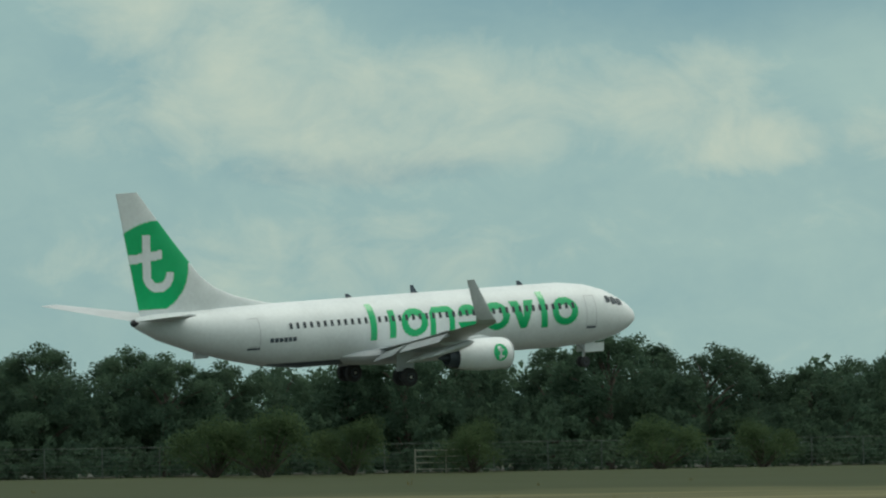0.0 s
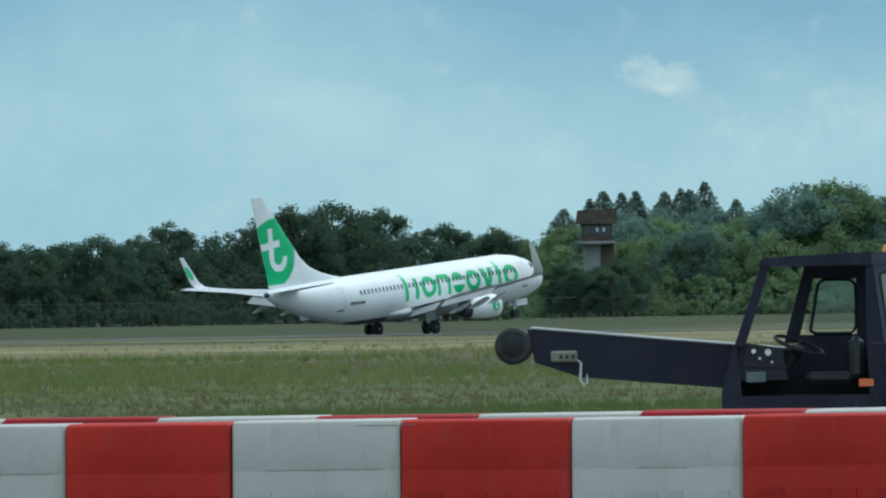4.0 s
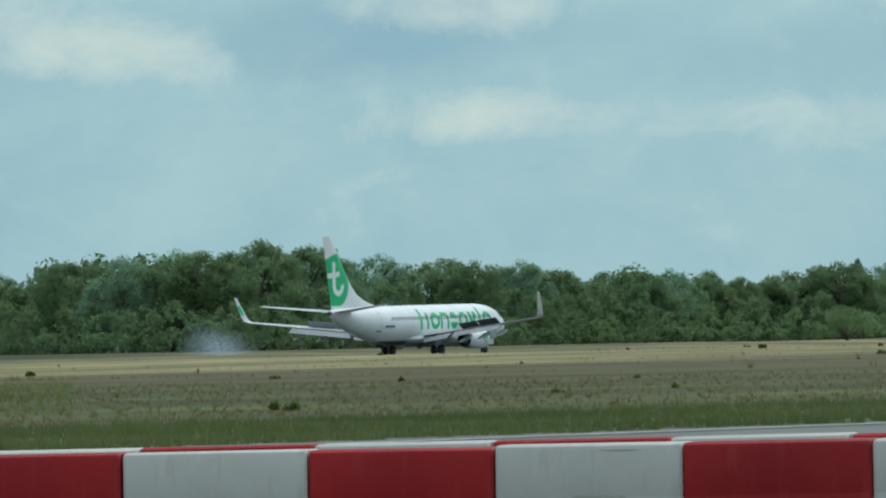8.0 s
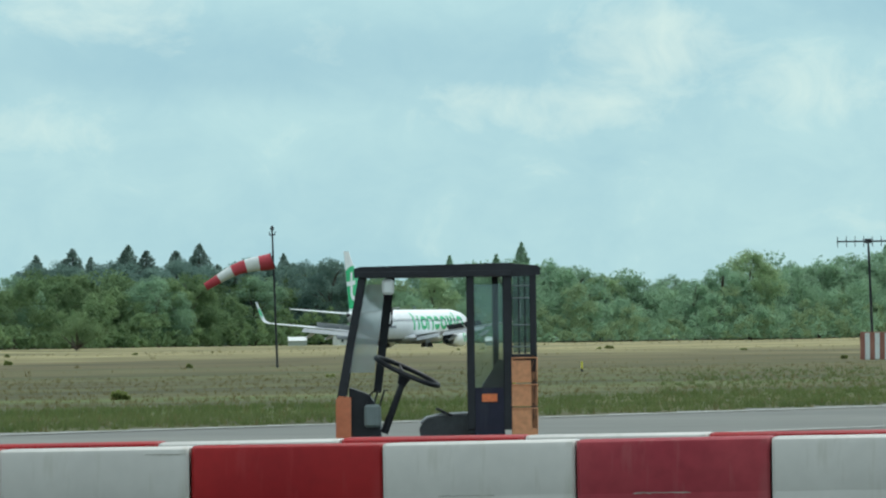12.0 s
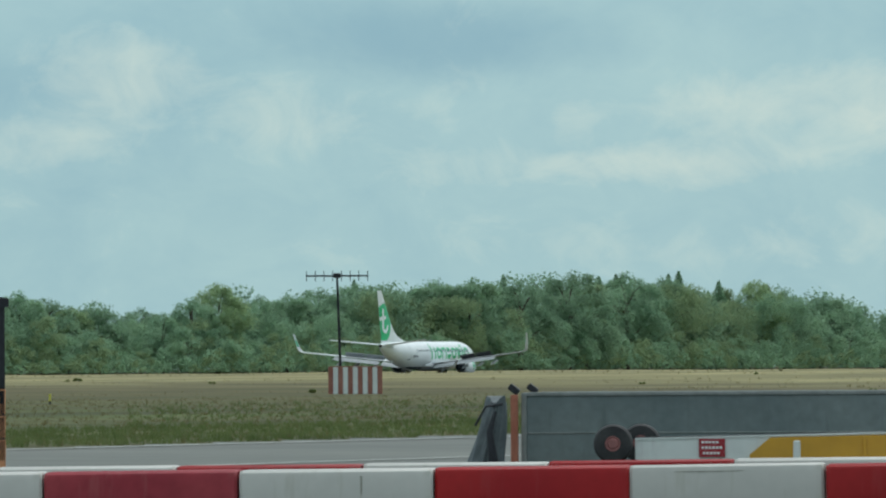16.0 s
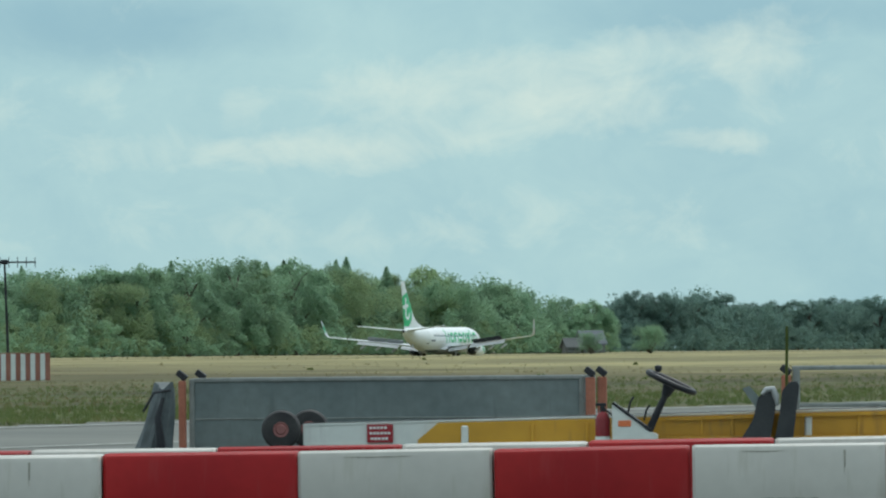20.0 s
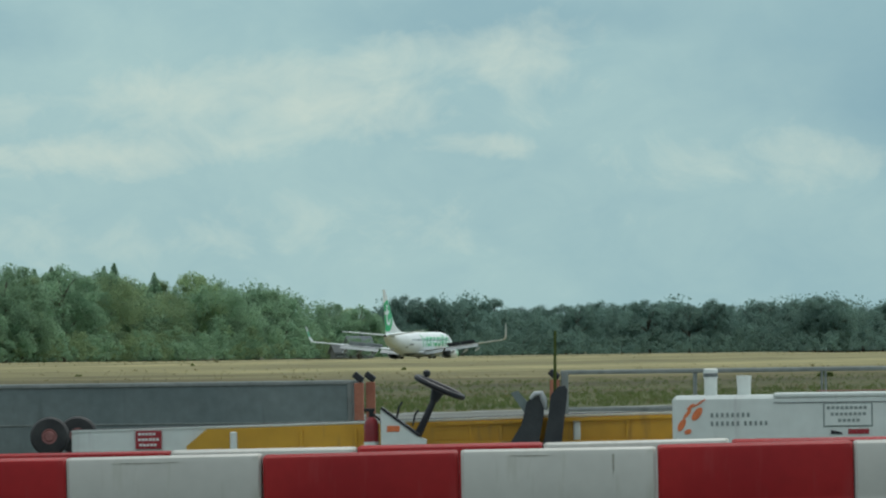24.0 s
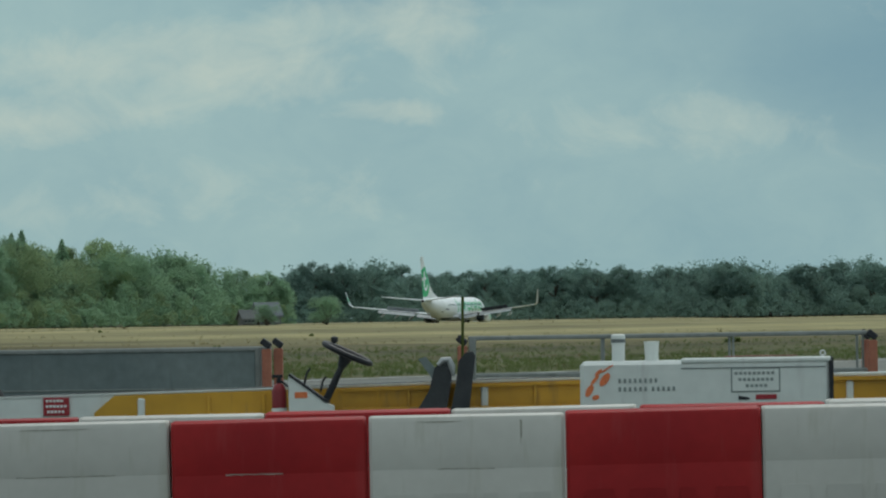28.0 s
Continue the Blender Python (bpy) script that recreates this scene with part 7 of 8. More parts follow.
# ---- out on the airfield ----
def windsock():
    T = stand_here(-8.75, 590)
    t = thing("windsock", T, "red and white banded windsock on a dark pole", "windsock")
    part("pole", M().tube([(0.22, 0, -0.2), (0, 0, 8.3)], [0.075, 0.055], 10), BLACK, t, "dark steel pole", m=pose(0, 0, 0))
    part("top_lamp", M().box(-0.18, 0.18, -0.05, 0.05, 7.95, 8.02, 0.01).lathe((0, 0, 8.25), (0, 0, 1), [(0, 0.05), (0.1, 0.13), (0.2, 0.1), (0.3, 0.02)], 10).rod((-0.16, 0, 7.98), (-0.18, 0, 8.2), 0.03, n=6).rod((0.16, 0, 7.98), (0.18, 0, 8.2), 0.03, n=6), BLACK, t)
    a, b = Vector((0.02, 0, 6.42)), Vector((-4.05, 0, 4.92))
    sag = lambda u: a.lerp(b, u) + Vector((0, 0, 0.32 * math.sin(math.pi * u) ** 1.2))
    for k in range(5):
        rings = []
        for j in range(5):
            u = (k + j / 4) / 5
            c, r = sag(u), 0.50 - 0.27 * u
            d = (sag(min(1, u + 0.01)) - sag(max(0, u - 0.01))).normalized()
            n = d.cross(Vector((0, 1, 0))).normalized()
            rings.append([c + r * (math.cos(q) * n + math.sin(q) * Vector((0, 1, 0))) * (1 + 0.04 * math.sin(3 * q + u * 9)) for q in (2 * math.pi * i / 18 for i in range(18))])
        part("band", M().skin(rings, k in (0, 4)), MAST_WHITE if k % 2 else CRIMSON_CLOTH, t, ("white" if k % 2 else "crimson") + " cloth band")
    part("hoop", M().ring(a, (1, 0, 0.35), 0.52, 0.03, 20, 6), BLACK, t)


def antenna():
    T = stand_here(-5.27, 610)
    t = thing("antenna_mast", T, "dark antenna mast with a crossbar of short dipoles", "antenna")
    part("mast", M().tube([(0.22, 0, 0), (0, 0, 7.4)], [0.10, 0.07], 10), BLACK, t)
    cb = part("crossbar", M().box(-1.95, 1.95, -0.05, 0.05, 7.30, 7.40, 0.01).box(-0.22, 0.22, -0.12, 0.12, 7.22, 7.52, 0.04), BLACK, t, "dark crossbar")
    for k in range(8):
        x = -1.9 + k * 3.8 / 7
        part("dipole", M().rod((x, 0, 7.02), (x, 0, 7.66), 0.028, n=6), BLACK, cb)
    s = thing("striped_shelter", T @ pose(1.1, -0.5, 0), "red and white striped equipment shelter under the antenna", "shelter")
    for k in range(11):
        x = -1.68 + k * 0.305
        part("stripe_board", M().box(x, x + 0.30, -0.8 - 0.06 * (k % 2), 0.0, 0, 1.66, 0.01), CAB_WHITE if k % 2 else STRIPE, s, ("white" if k % 2 else "brick red") + " board")
    part("lid", M().box(-1.70, 1.70, -0.84, 0.9, 1.66, 1.72, 0.02), STRIPE, s)
    part("back_box", M().box(-1.68, 1.68, 0.0, 0.9, 0, 1.66, 0.02), STRIPE, s)


def weather_mast():
    T = stand_here(-25.64, 570)
    t = thing("weather_mast", T, "slim red and white lattice weather mast with wind instruments", "mast")
    z0 = 0.0
    bands = [0, 1.7, 3.3, 4.9, 6.5, 8.4]
    for k, (a, b) in enumerate(zip(bands, bands[1:])):
        w = 0.34 - 0.03 * k
        m = M()
        for x in (-w, w):
            for y in (-w, w):
                m.rod((x, y, a), (x * 0.92, y * 0.92, b), 0.035, n=5)
        n = 4
        for j in range(n):
            za, zb = a + (b - a) * j / n, a + (b - a) * (j + 1) / n
            for y in (-w, w):
                m.rod((-w, y, za), (w, y, zb), 0.022, n=4).rod((w, y, za), (-w, y, zb), 0.022, n=4)
        part("lattice", m, MAST_WHITE if k in (2, 4) else RED, t, ("white" if k in (2, 4) else "red") + " lattice length")
    part("arm", M().tube([(-0.8, 0, 8.9), (-0.72, 0, 8.6), (-0.2, 0, 8.45), (0.2, 0, 8.45), (0.4, 0, 9.0), (0.42, 0, 9.3)], 0.03, 6), BLACK, t)
    part("wind_vane", M().slab([(-0.98, 8.95), (-0.66, 8.95), (-0.82, 9.2)], -0.02, 0.02), BLACK, t)
    part("cup_rotor", M().lathe((0.42, 0, 9.28), (0, 0, 1), [(0, 0.04), (0.03, 0.16), (0.08, 0.16), (0.1, 0.03)], 10), BLACK, t)
    part("white_box", M().box(-0.3, 0.3, -0.45, -0.3, 3.5, 4.6, 0.03), CAB_WHITE, t, "white instrument box")
    part("yellow_box", M().box(-0.1, 0.35, -0.5, -0.3, 0.55, 1.0, 0.03), YELLOW, t)


def marker(az, d, h, tones, w=0.16, label="small white and orange marker post in the grass"):
    t = thing("marker_post", stand_here(az, d), label, "marker post", "marker posts")
    for k, tone in enumerate(tones):
        a, b = h * k / len(tones), h * (k + 1) / len(tones)
        part("band", M().lathe((0, 0, a + 0.001), (0, 0, 1), [(0, w), (b - a - 0.002, w * 0.95)], 10), tone, t)


def canopy_tractor(az, d, flip):
    """Small tractor with an open canopy, far off."""
    t = thing("tractor", stand_here(az, d, flip), "sand-coloured tractor with a pale canopy parked by the woods", "tractor", "tractors by the woods")
    part("canopy", M().slab([(-1.75, 2.62), (0.45, 2.52), (0.5, 2.62), (0.2, 2.74), (-1.6, 2.76)], -0.7, 0.7), TAN, t, "pale canopy")
    for x in (-1.35, 0.15):
        for y in (-0.6, 0.6):
            part("canopy_post", M().rod((x, y, 0.9), (x, y, 2.6), 0.04, n=6), BLACK, t)
    part("seat", M().slab([(-1.1, 1.0), (-0.3, 1.0), (-0.3, 1.15), (-0.85, 1.2), (-0.95, 1.8), (-1.1, 1.8)], -0.3, 0.3), NAVY, t)
    part("chassis", M().box(-1.4, 1.6, -0.4, 0.4, 0.5, 1.0, 0.05), BLACK, t)
    part("bonnet", M().slab([(0.1, 0.95), (1.7, 0.85), (1.75, 1.45), (1.45, 1.75), (0.6, 1.75), (0.1, 1.5)], -0.45, 0.45), TAN, t, "sand-coloured bonnet")
    part("grille", M().box(1.74, 1.79, -0.3, 0.3, 0.9, 1.4, 0.01), BLACK, t)
    for x, r in ((-0.75, 0.72), (1.2, 0.5)):
        for y in (-0.95, 0.6):
            w = part("wheel", M().lathe((x, y, r), (0, 1, 0), [(0, r * 0.5), (0.03, r * 0.93), (0.08, r), (0.28, r), (0.33, r * 0.93), (0.35, r * 0.5)], 18), RUBBER, t)
            part("rim", M().lathe((x, y - 0.01, r), (0, 1, 0), [(0.03, 0.05), (0, r * 0.5), (0.36, r * 0.5), (0.34, 0.05)], 12), TAN, w)


def skip_trailer(az, d):
    """Tipping trailer with a wedge-shaped skip, far off."""
    t = thing("tipping_trailer", stand_here(az, d, 0), "orange tipping trailer with a wedge-shaped skip by the woods", "trailer")
    skip = part("skip", M().slab([(-0.1, 0.75), (3.0, 1.95), (2.5, 2.85), (-0.1, 2.95)], -1.2, 1.2), ORANGE_FAR, t, "orange skip")
    part("front_hopper", M().slab([(-3.1, 2.0), (-0.12, 1.2), (-0.12, 2.9), (-2.5, 2.85), (-3.2, 2.4)], -1.1, 1.1), RUST_BROWN, t, "rusty brown hopper")
    part("tailgate", M().slab([(2.55, 2.9), (3.05, 2.0), (3.15, 2.05), (2.7, 3.0)], -1.15, 1.15), BLACK, skip)
    part("gate_frame", M().rod((3.2, -1.0, 1.8), (3.3, -1.0, 3.0), 0.09, n=6).rod((3.3, -1.0, 2.95), (2.7, -1.0, 2.95), 0.07, n=6), DULL_STEEL, skip)
    part("chassis", M().box(-2.8, 3.2, -0.5, 0.5, 0.55, 0.9, 0.05), BLACK, t)
    for x in (0.5, 1.7):
        for y in (-1.1, 0.75):
            w = part("wheel", M().lathe((x, y, 0.5), (0, 1, 0), [(0, 0.25), (0.03, 0.46), (0.08, 0.5), (0.28, 0.5), (0.33, 0.46), (0.35, 0.25)], 16), RUBBER, t)
            part("rim", M().lathe((x, y - 0.01, 0.5), (0, 1, 0), [(0.03, 0.04), (0, 0.25), (0.36, 0.25), (0.34, 0.04)], 12), BLACK, w)


def flat_trailer(az, d):
    t = thing("flat_trailer", stand_here(az, d, 0), "low grey drop-side trailer by the woods", "trailer")
    part("side", M().box(-1.8, 1.5, -1.0, 1.0, 0.55, 1.25, 0.04), HUT_GREY, t)
    part("headboard", M().box(1.5, 1.62, -1.0, 1.0, 0.5, 1.75, 0.02), CABINET, t)
    for x in (-0.7, 0.4):
        part("wheel", M().lathe((x, -1.05, 0.4), (0, 1, 0), [(0, 0.05), (0.02, 0.36), (0.06, 0.4), (0.2, 0.4), (0.25, 0.36)], 14), RUBBER, t)


def old_tower():
    """Small watch tower standing among the trees."""
    T = stand_here(-20.82, 1262)
    t = thing("watch_tower", T, "old grey watch tower among dark trees", "tower")
    part("shaft", M().box(-1.75, 0.45, 0, 3.6, 0, 9.35, 0.1), HUT_GREY, t, "grey concrete shaft")
    # the same shaft's right half, coloured dark brown
    part("shaft_dark_half", M().box(0.46, 2.2, 0.4, 3.6, 0, 9.35, 0.1), BARK, t, "dark right half of the shaft")
    part("gallery", M().box(-2.4, 2.4, -1.2, 5, 9.35, 9.8, 0.1), HUT_GREY, t, "pale gallery slab")
    cab = part("cabin", M().box(-2.0, 2.0, -0.2, 4.0, 9.8, 12.0, 0.1), BARK, t, "dark glazed watch room")
    part("cabin_roof", M().slab([(-2.75, 12.0), (2.65, 12.0), (2.6, 13.9), (-2.5, 13.75)], -0.6, 4.6), BARK, cab, "dark brown boarded roof")
    for x in (-1.7, -0.75, 0.2, 1.1):
        part("window", M().box(x, x + 0.75, -0.26, -0.18, 10.5, 11.7, 0.02), PANE, cab)
    # plain white plates stand in for two lit windows
    for x in (-0.1, 0.75):
        part("lit_window", M().box(x, x + 0.32, -0.32, -0.27, 11.0, 11.5, 0.02), CAB_WHITE, cab, "small lit window, painted white")
    for k in range(8):
        part("rail_post", M().rod((-2.3 + k * 0.657, -1.15, 9.8), (-2.3 + k * 0.657, -1.15, 10.6), 0.03, n=5), BARK, t)
    part("gallery_rail", M().rod((-2.35, -1.15, 10.6), (2.35, -1.15, 10.6), 0.035, n=6), BARK, t)


def far_house(az, d, w, h, label, wall, roof):
    T = stand_here(az, d, 28)
    t = thing("house", T, label, "house", "far houses")
    wl_ = part("wall", M().slab([(-w / 2, 0), (w / 2, 0), (w / 2, h * 0.45), (-w / 2, h * 0.45)], 0, w * 0.7), wall, t)
    part("gable", M().slab([(0.0, h * 0.45), (w * 0.7, h * 0.45), (w * 0.35, h)], -w / 2, w / 2, "x"), wall, t)
    for s in (0, 1):
        y0 = -0.3 if s == 0 else w * 0.7 + 0.3
        part("roof", M().add([(-w / 2 - 0.4, y0, h * 0.42), (w / 2 + 0.4, y0, h * 0.42), (w / 2 + 0.4, w * 0.35, h + 0.1), (-w / 2 - 0.4, w * 0.35, h + 0.1),
                               (-w / 2 - 0.4, y0, h * 0.42 - 0.3), (w / 2 + 0.4, y0, h * 0.42 - 0.3), (w / 2 + 0.4, w * 0.35, h - 0.2), (-w / 2 - 0.4, w * 0.35, h - 0.2)],
                              [(0, 1, 2, 3), (7, 6, 5, 4), (0, 4, 5, 1), (1, 5, 6, 2), (2, 6, 7, 3), (3, 7, 4, 0)]), roof, t, "pitched roof")
    for k in range(3):
        x = -w / 2 + w * (0.15 + 0.27 * k)
        win = part("window", M().box(x, x + w * 0.14, -0.06, 0.04, h * 0.15, h * 0.38, 0.01), PANE, wl_)
        part("sill", M().box(x - 0.1, x + w * 0.14 + 0.1, -0.14, 0.0, h * 0.13, h * 0.15, 0.01), CAB_WHITE, win)


OLD_CONCRETE = surf("old_concrete", (0.115, 0.122, 0.124), (0.155, 0.162, 0.16), 0.5, 0.85, grime=(0.09, 0.10, 0.095))
HUT_GREY = surf("grey_render", (0.19, 0.205, 0.205), (0.24, 0.255, 0.25), 0.5, 0.85, grime=(0.15, 0.165, 0.16))
# dark tiles lightened and blued, haze put into their colour
HAZED_ROOF = surf("hazed_roof_tiles", (0.145, 0.162, 0.185), (0.18, 0.198, 0.22), 0.8, 0.8)
STRIPE = surf("brick_red_board", (0.26, 0.10, 0.07), (0.32, 0.14, 0.10), 2, 0.6)
ORANGE_FAR = surf("machine_orange", (0.37, 0.16, 0.03), (0.45, 0.21, 0.04), 1, 0.5)
TAN = surf("sand_paint", (0.44, 0.40, 0.28), (0.52, 0.48, 0.35), 1, 0.6, 0, 0, 9, 0.3)
RUST_BROWN = surf("rusty_brown_paint", (0.20, 0.105, 0.045), (0.26, 0.14, 0.06), 1, 0.7)
windsock()
antenna()
weather_mast()
marker(-26.80, 560, 1.5, (CABINET, POST_ORANGE, CABINET, POST_ORANGE), 0.12)
marker(-25.12, 540, 0.55, (CAB_WHITE, ORANGE), 0.2)
marker(-24.59, 540, 0.6, (CAB_WHITE, ORANGE), 0.22)
for az, d, h in ((-6.95, 470, 0.5), (-7.35, 330, 0.4), (-16.60, 180, 0.26)):
    marker(az, d, h, (RUBBER, SIGN_YELLOW, SIGN_YELLOW), 0.05, "small bright yellow marker post in the grass")
canopy_tractor(-18.635, 1258, 4)
canopy_tractor(-18.40, 1246, 0)
skip_trailer(-18.235, 1256)
flat_trailer(-17.99, 1258)
w_ = thing("grey_hut", stand_here(-17.38, 1262), "long low grey hut before the woods", "hut")
part("wall", M().box(-6.6, 6.6, 0, 4, 0, 2.5, 0.05), HUT_GREY, w_)
part("roof", M().box(-6.7, 6.7, -0.2, 4.3, 2.5, 2.68, 0.04), HUT_GREY, w_)
for k in range(5):
    part("shutter", M().box(-5.6 + 2.5 * k, -4.3 + 2.5 * k, -0.05, 0.02, 0.6, 2.1, 0.02), OLD_CONCRETE, w_)
old_tower()
for az, d, h in ((-20.98, 1238, 6.9), (-20.82, 1232, 6.4), (-20.66, 1236, 7.2), (-20.9, 1228, 6.0), (-20.74, 1226, 6.0)):
    x, y = polar(az, d)
    tree('broad', 0, int(h * 10) % 3, x, y, h, 1.5)
far_house(-1.83, 1890, 4.7, 4.2, "farmhouse with a pitched roof paled for haze at the wood's edge", OLD_CONCRETE, HAZED_ROOF)
far_house(-1.95, 1887, 3.0, 2.8, "low grey outbuilding at the wood's edge", OLD_CONCRETE, OLD_CONCRETE)
far_house(-8.32, 1372, 2.6, 2.7, "small white house with a blue-grey roof before the woods", CAB_WHITE, HAZED_ROOF)
OLD_GLASS = surf("algae_stained_panes", (0.30, 0.34, 0.30), (0.40, 0.44, 0.40), 0.6, 0.35, 0, 0, 8, 0.3)
for az, w in ((-8.61, 2.6), (-7.48, 1.7)):
    t = thing("greenhouse", stand_here(az, 1372), "white greenhouse half hidden before the woods", "greenhouse", "greenhouses")
    part("wall", M().slab([(-w / 2, 0), (w / 2, 0), (w / 2, 0.7), (-w / 2, 0.7)], 0, 3), OLD_GLASS, t)
    part("roof", M().slab([(-0.2, 0.7), (3.2, 0.7), (1.5, 1.25)], -w / 2, w / 2, "x"), CAB_WHITE, t)


def fence():
    """Perimeter fence in front of the woods: posts, wires, a gate."""
    t = thing("perimeter_fence", pose(0, 0, 0), "grey wire perimeter fence before the dark woods", "fence")
    o = 572.0
    pm = M().rod((0, 0, -0.2), (0, 0, 2.2), 0.035, 0.035, 6).mesh("post")
    pm.materials.append(FENCE)
    s = 240.0
    while s < 830:
        x, y = along(s, o)
        part("post", pm, FENCE, t, m=pose(x, y, terrain(x, y)))
        s += 5.0
    for k in range(7):
        pts = [(*along(q, o), terrain(*along(q, o)) + 0.25 + 0.32 * k) for q in np.arange(240, 830, 15.0)]
        part("wire", M().tube(pts, 0.007 if k < 6 else 0.016, 4), FENCE, t)
    gt = thing("field_gate", stand_here(-37.85, 700), "pale tubular field gate in the fence", "gate")
    for z in (0.3, 0.75, 1.2, 1.65):
        part("rail", M().rod((-2.2, 0, z), (2.2, 0, z), 0.05, n=6), CABINET, gt)
    for x in (-2.2, 0, 2.2):
        part("upright", M().rod((x, 0, 0), (x, 0, 1.75), 0.07, n=6), CABINET, gt)
    part("white_sign", M().box(2.1, 2.5, -0.05, 0.05, 1.55, 1.95, 0.02), CAB_WHITE, gt)
    hut = thing("small_hut", stand_here(-34.28, 720), "small grey equipment hut by the fence", "hut")
    part("wall", M().box(-1.2, 1.2, 0, 1.5, 0, 1.7, 0.03), OLD_CONCRETE, hut)
    part("roof", M().box(-1.35, 1.35, -0.12, 1.62, 1.7, 1.82, 0.03), ROOF, hut)


FENCE = surf("dull_fence_steel", (0.06, 0.075, 0.07), (0.09, 0.11, 0.10), 2, 0.7)
fence()


# ---- grass and weeds standing on the field ----
def blades(name, count, region, h0, h1, w, material, seed, label, per=4):
    """Tufts of upright blades, where region(rng) gives spots and a height factor."""
    rng = np.random.default_rng(seed)
    x, y, f = region(rng, count)
    z = np.array([terrain(a, b) for a, b in zip(x, y)])
    pts = []
    for k in range(per):
        a = rng.uniform(0, 2 * np.pi, count)
        h = f * rng.uniform(h0, h1, count)
        ox, oy = rng.normal(scale=w * 1.6, size=(2, count))
        lx, ly = rng.normal(scale=0.42, size=(2, count)) * h
        cx, cy = np.cos(a) * w * f * 0.5, np.sin(a) * w * f * 0.5
        bx, by = x + ox, y + oy
        q = np.stack([np.stack([bx - cx * 1.2, by - cy * 1.2, z - 0.05], 1), np.stack([bx + cx * 1.2, by + cy * 1.2, z - 0.05], 1), np.stack([bx + lx, by + ly, z + h], 1)], axis=1)
        pts.append(q.reshape(-1, 3))
    ob = tagged(new(name, cards_mesh(name, np.concatenate(pts), 3)), label, "grass", "", "stuff")
    ob.data.materials.append(material)


def band(o0, o1, a0=-43.0, a1=3.5, d1=900, lump=0.0, scale=0.02, dmin=150):
    """Spots between two offsets from the apron line, seen from the viewer, closer ones denser."""
    def region(rng, n):
        xs, ys, fs = [], [], []
        while len(xs) < n:
            az = rng.uniform(a0, a1)
            o = rng.uniform(o0, o1)
            ang = HEAD_AZ - az
            d = o / math.sin(radians(ang))
            if d > d1 or d < dmin or rng.random() > (220 / d) ** 0.6:
                continue
            x, y = polar(az, d)
            f = 1.0
            if lump:
                v = noise.noise(Vector((x * scale, y * scale, 3.3)))
                if v < -0.05:
                    continue
                f = 0.5 + lump * max(0, v) * 2.0
            xs.append(x), ys.append(y), fs.append(f)
        return np.array(xs), np.array(ys), np.array(fs)
    return region


HEAD_AZ = 90 - math.degrees(HEAD)
blades("verge_grass", 16000, band(APRON_EDGE + 1.0, 104, -24, 3.5, 700, dmin=60), 0.05, 0.19, 0.03, GRASS, 21, "green grass along the apron edge", 8)
blades("verge_straw", 2200, band(APRON_EDGE + 1.0, 118, -24, 3.5, 700, dmin=60), 0.05, 0.20, 0.022, SEDGE, 28, "dry brown stalks among the green verge", 6)
blades("meadow_grass", 20000, band(108, 200, -43, -3.5, 700), 0.03, 0.14, 0.022, SEDGE, 22, "brown meadow grass of the airfield", 8)
blades("straw_meadow", 6000, band(190, 440, -30, 3.5, 1500, 0.8, 0.03), 0.05, 0.20, 0.035, STRAW, 31, "dry straw-coloured grass towards the runway", 6)
blades("dark_tussocks", 260, band(150, 430, -43, 3.5, 1500, 1.0, 0.05), 0.06, 0.36, 0.05, SEDGE, 32, "dull brown tussocks in the dry grass", 8)
blades("green_meadow", 2600, band(100, 165, -6.5, 3.5, 700), 0.04, 0.2, 0.03, GRASS, 29, "green meadow grass before the straw", 8)


def weeds(name, count, region, size, cards, seed, label, material):
    """Low leafy plants: each a few blobs of small leaves."""
    rng = np.random.default_rng(seed)
    x, y, f = region(rng, count)
    cs, rs = [], []
    for a, b, q in zip(x, y, f):
        for k in range(3):
            r = size * q * rng.uniform(0.3, 0.6)
            cs.append((a + rng.normal() * size * 0.7, b + rng.normal() * size * 0.7, terrain(a, b) + r * rng.uniform(0.4, 0.9))), rs.append(r)
    ob = tagged(new(name, cards_mesh(name, clump_cards(rng, cs, rs, cards, 0.11))), label, "weeds", "", "stuff")
    ob.data.materials.append(material)


blades("tall_grass", 16000, band(125, 275, -43, -15.0, 620, 0.7, 0.03), 0.10, 0.42, 0.020, WEED, 27, "tall uneven green and tan grass in the meadow", 8)
blades("field_weeds", 9000, band(120, 260, -43, -15.5, 560, 1.3, 0.02), 0.08, 0.27, 0.024, WEED, 24, "patches of taller green weeds in the meadow", 9)
weeds("scattered_weeds", 40, band(120, 400, -17, 3, 1000, 1.0, 0.05), 0.22, 6000, 25, "scattered green weeds in the dry grass", WEED)


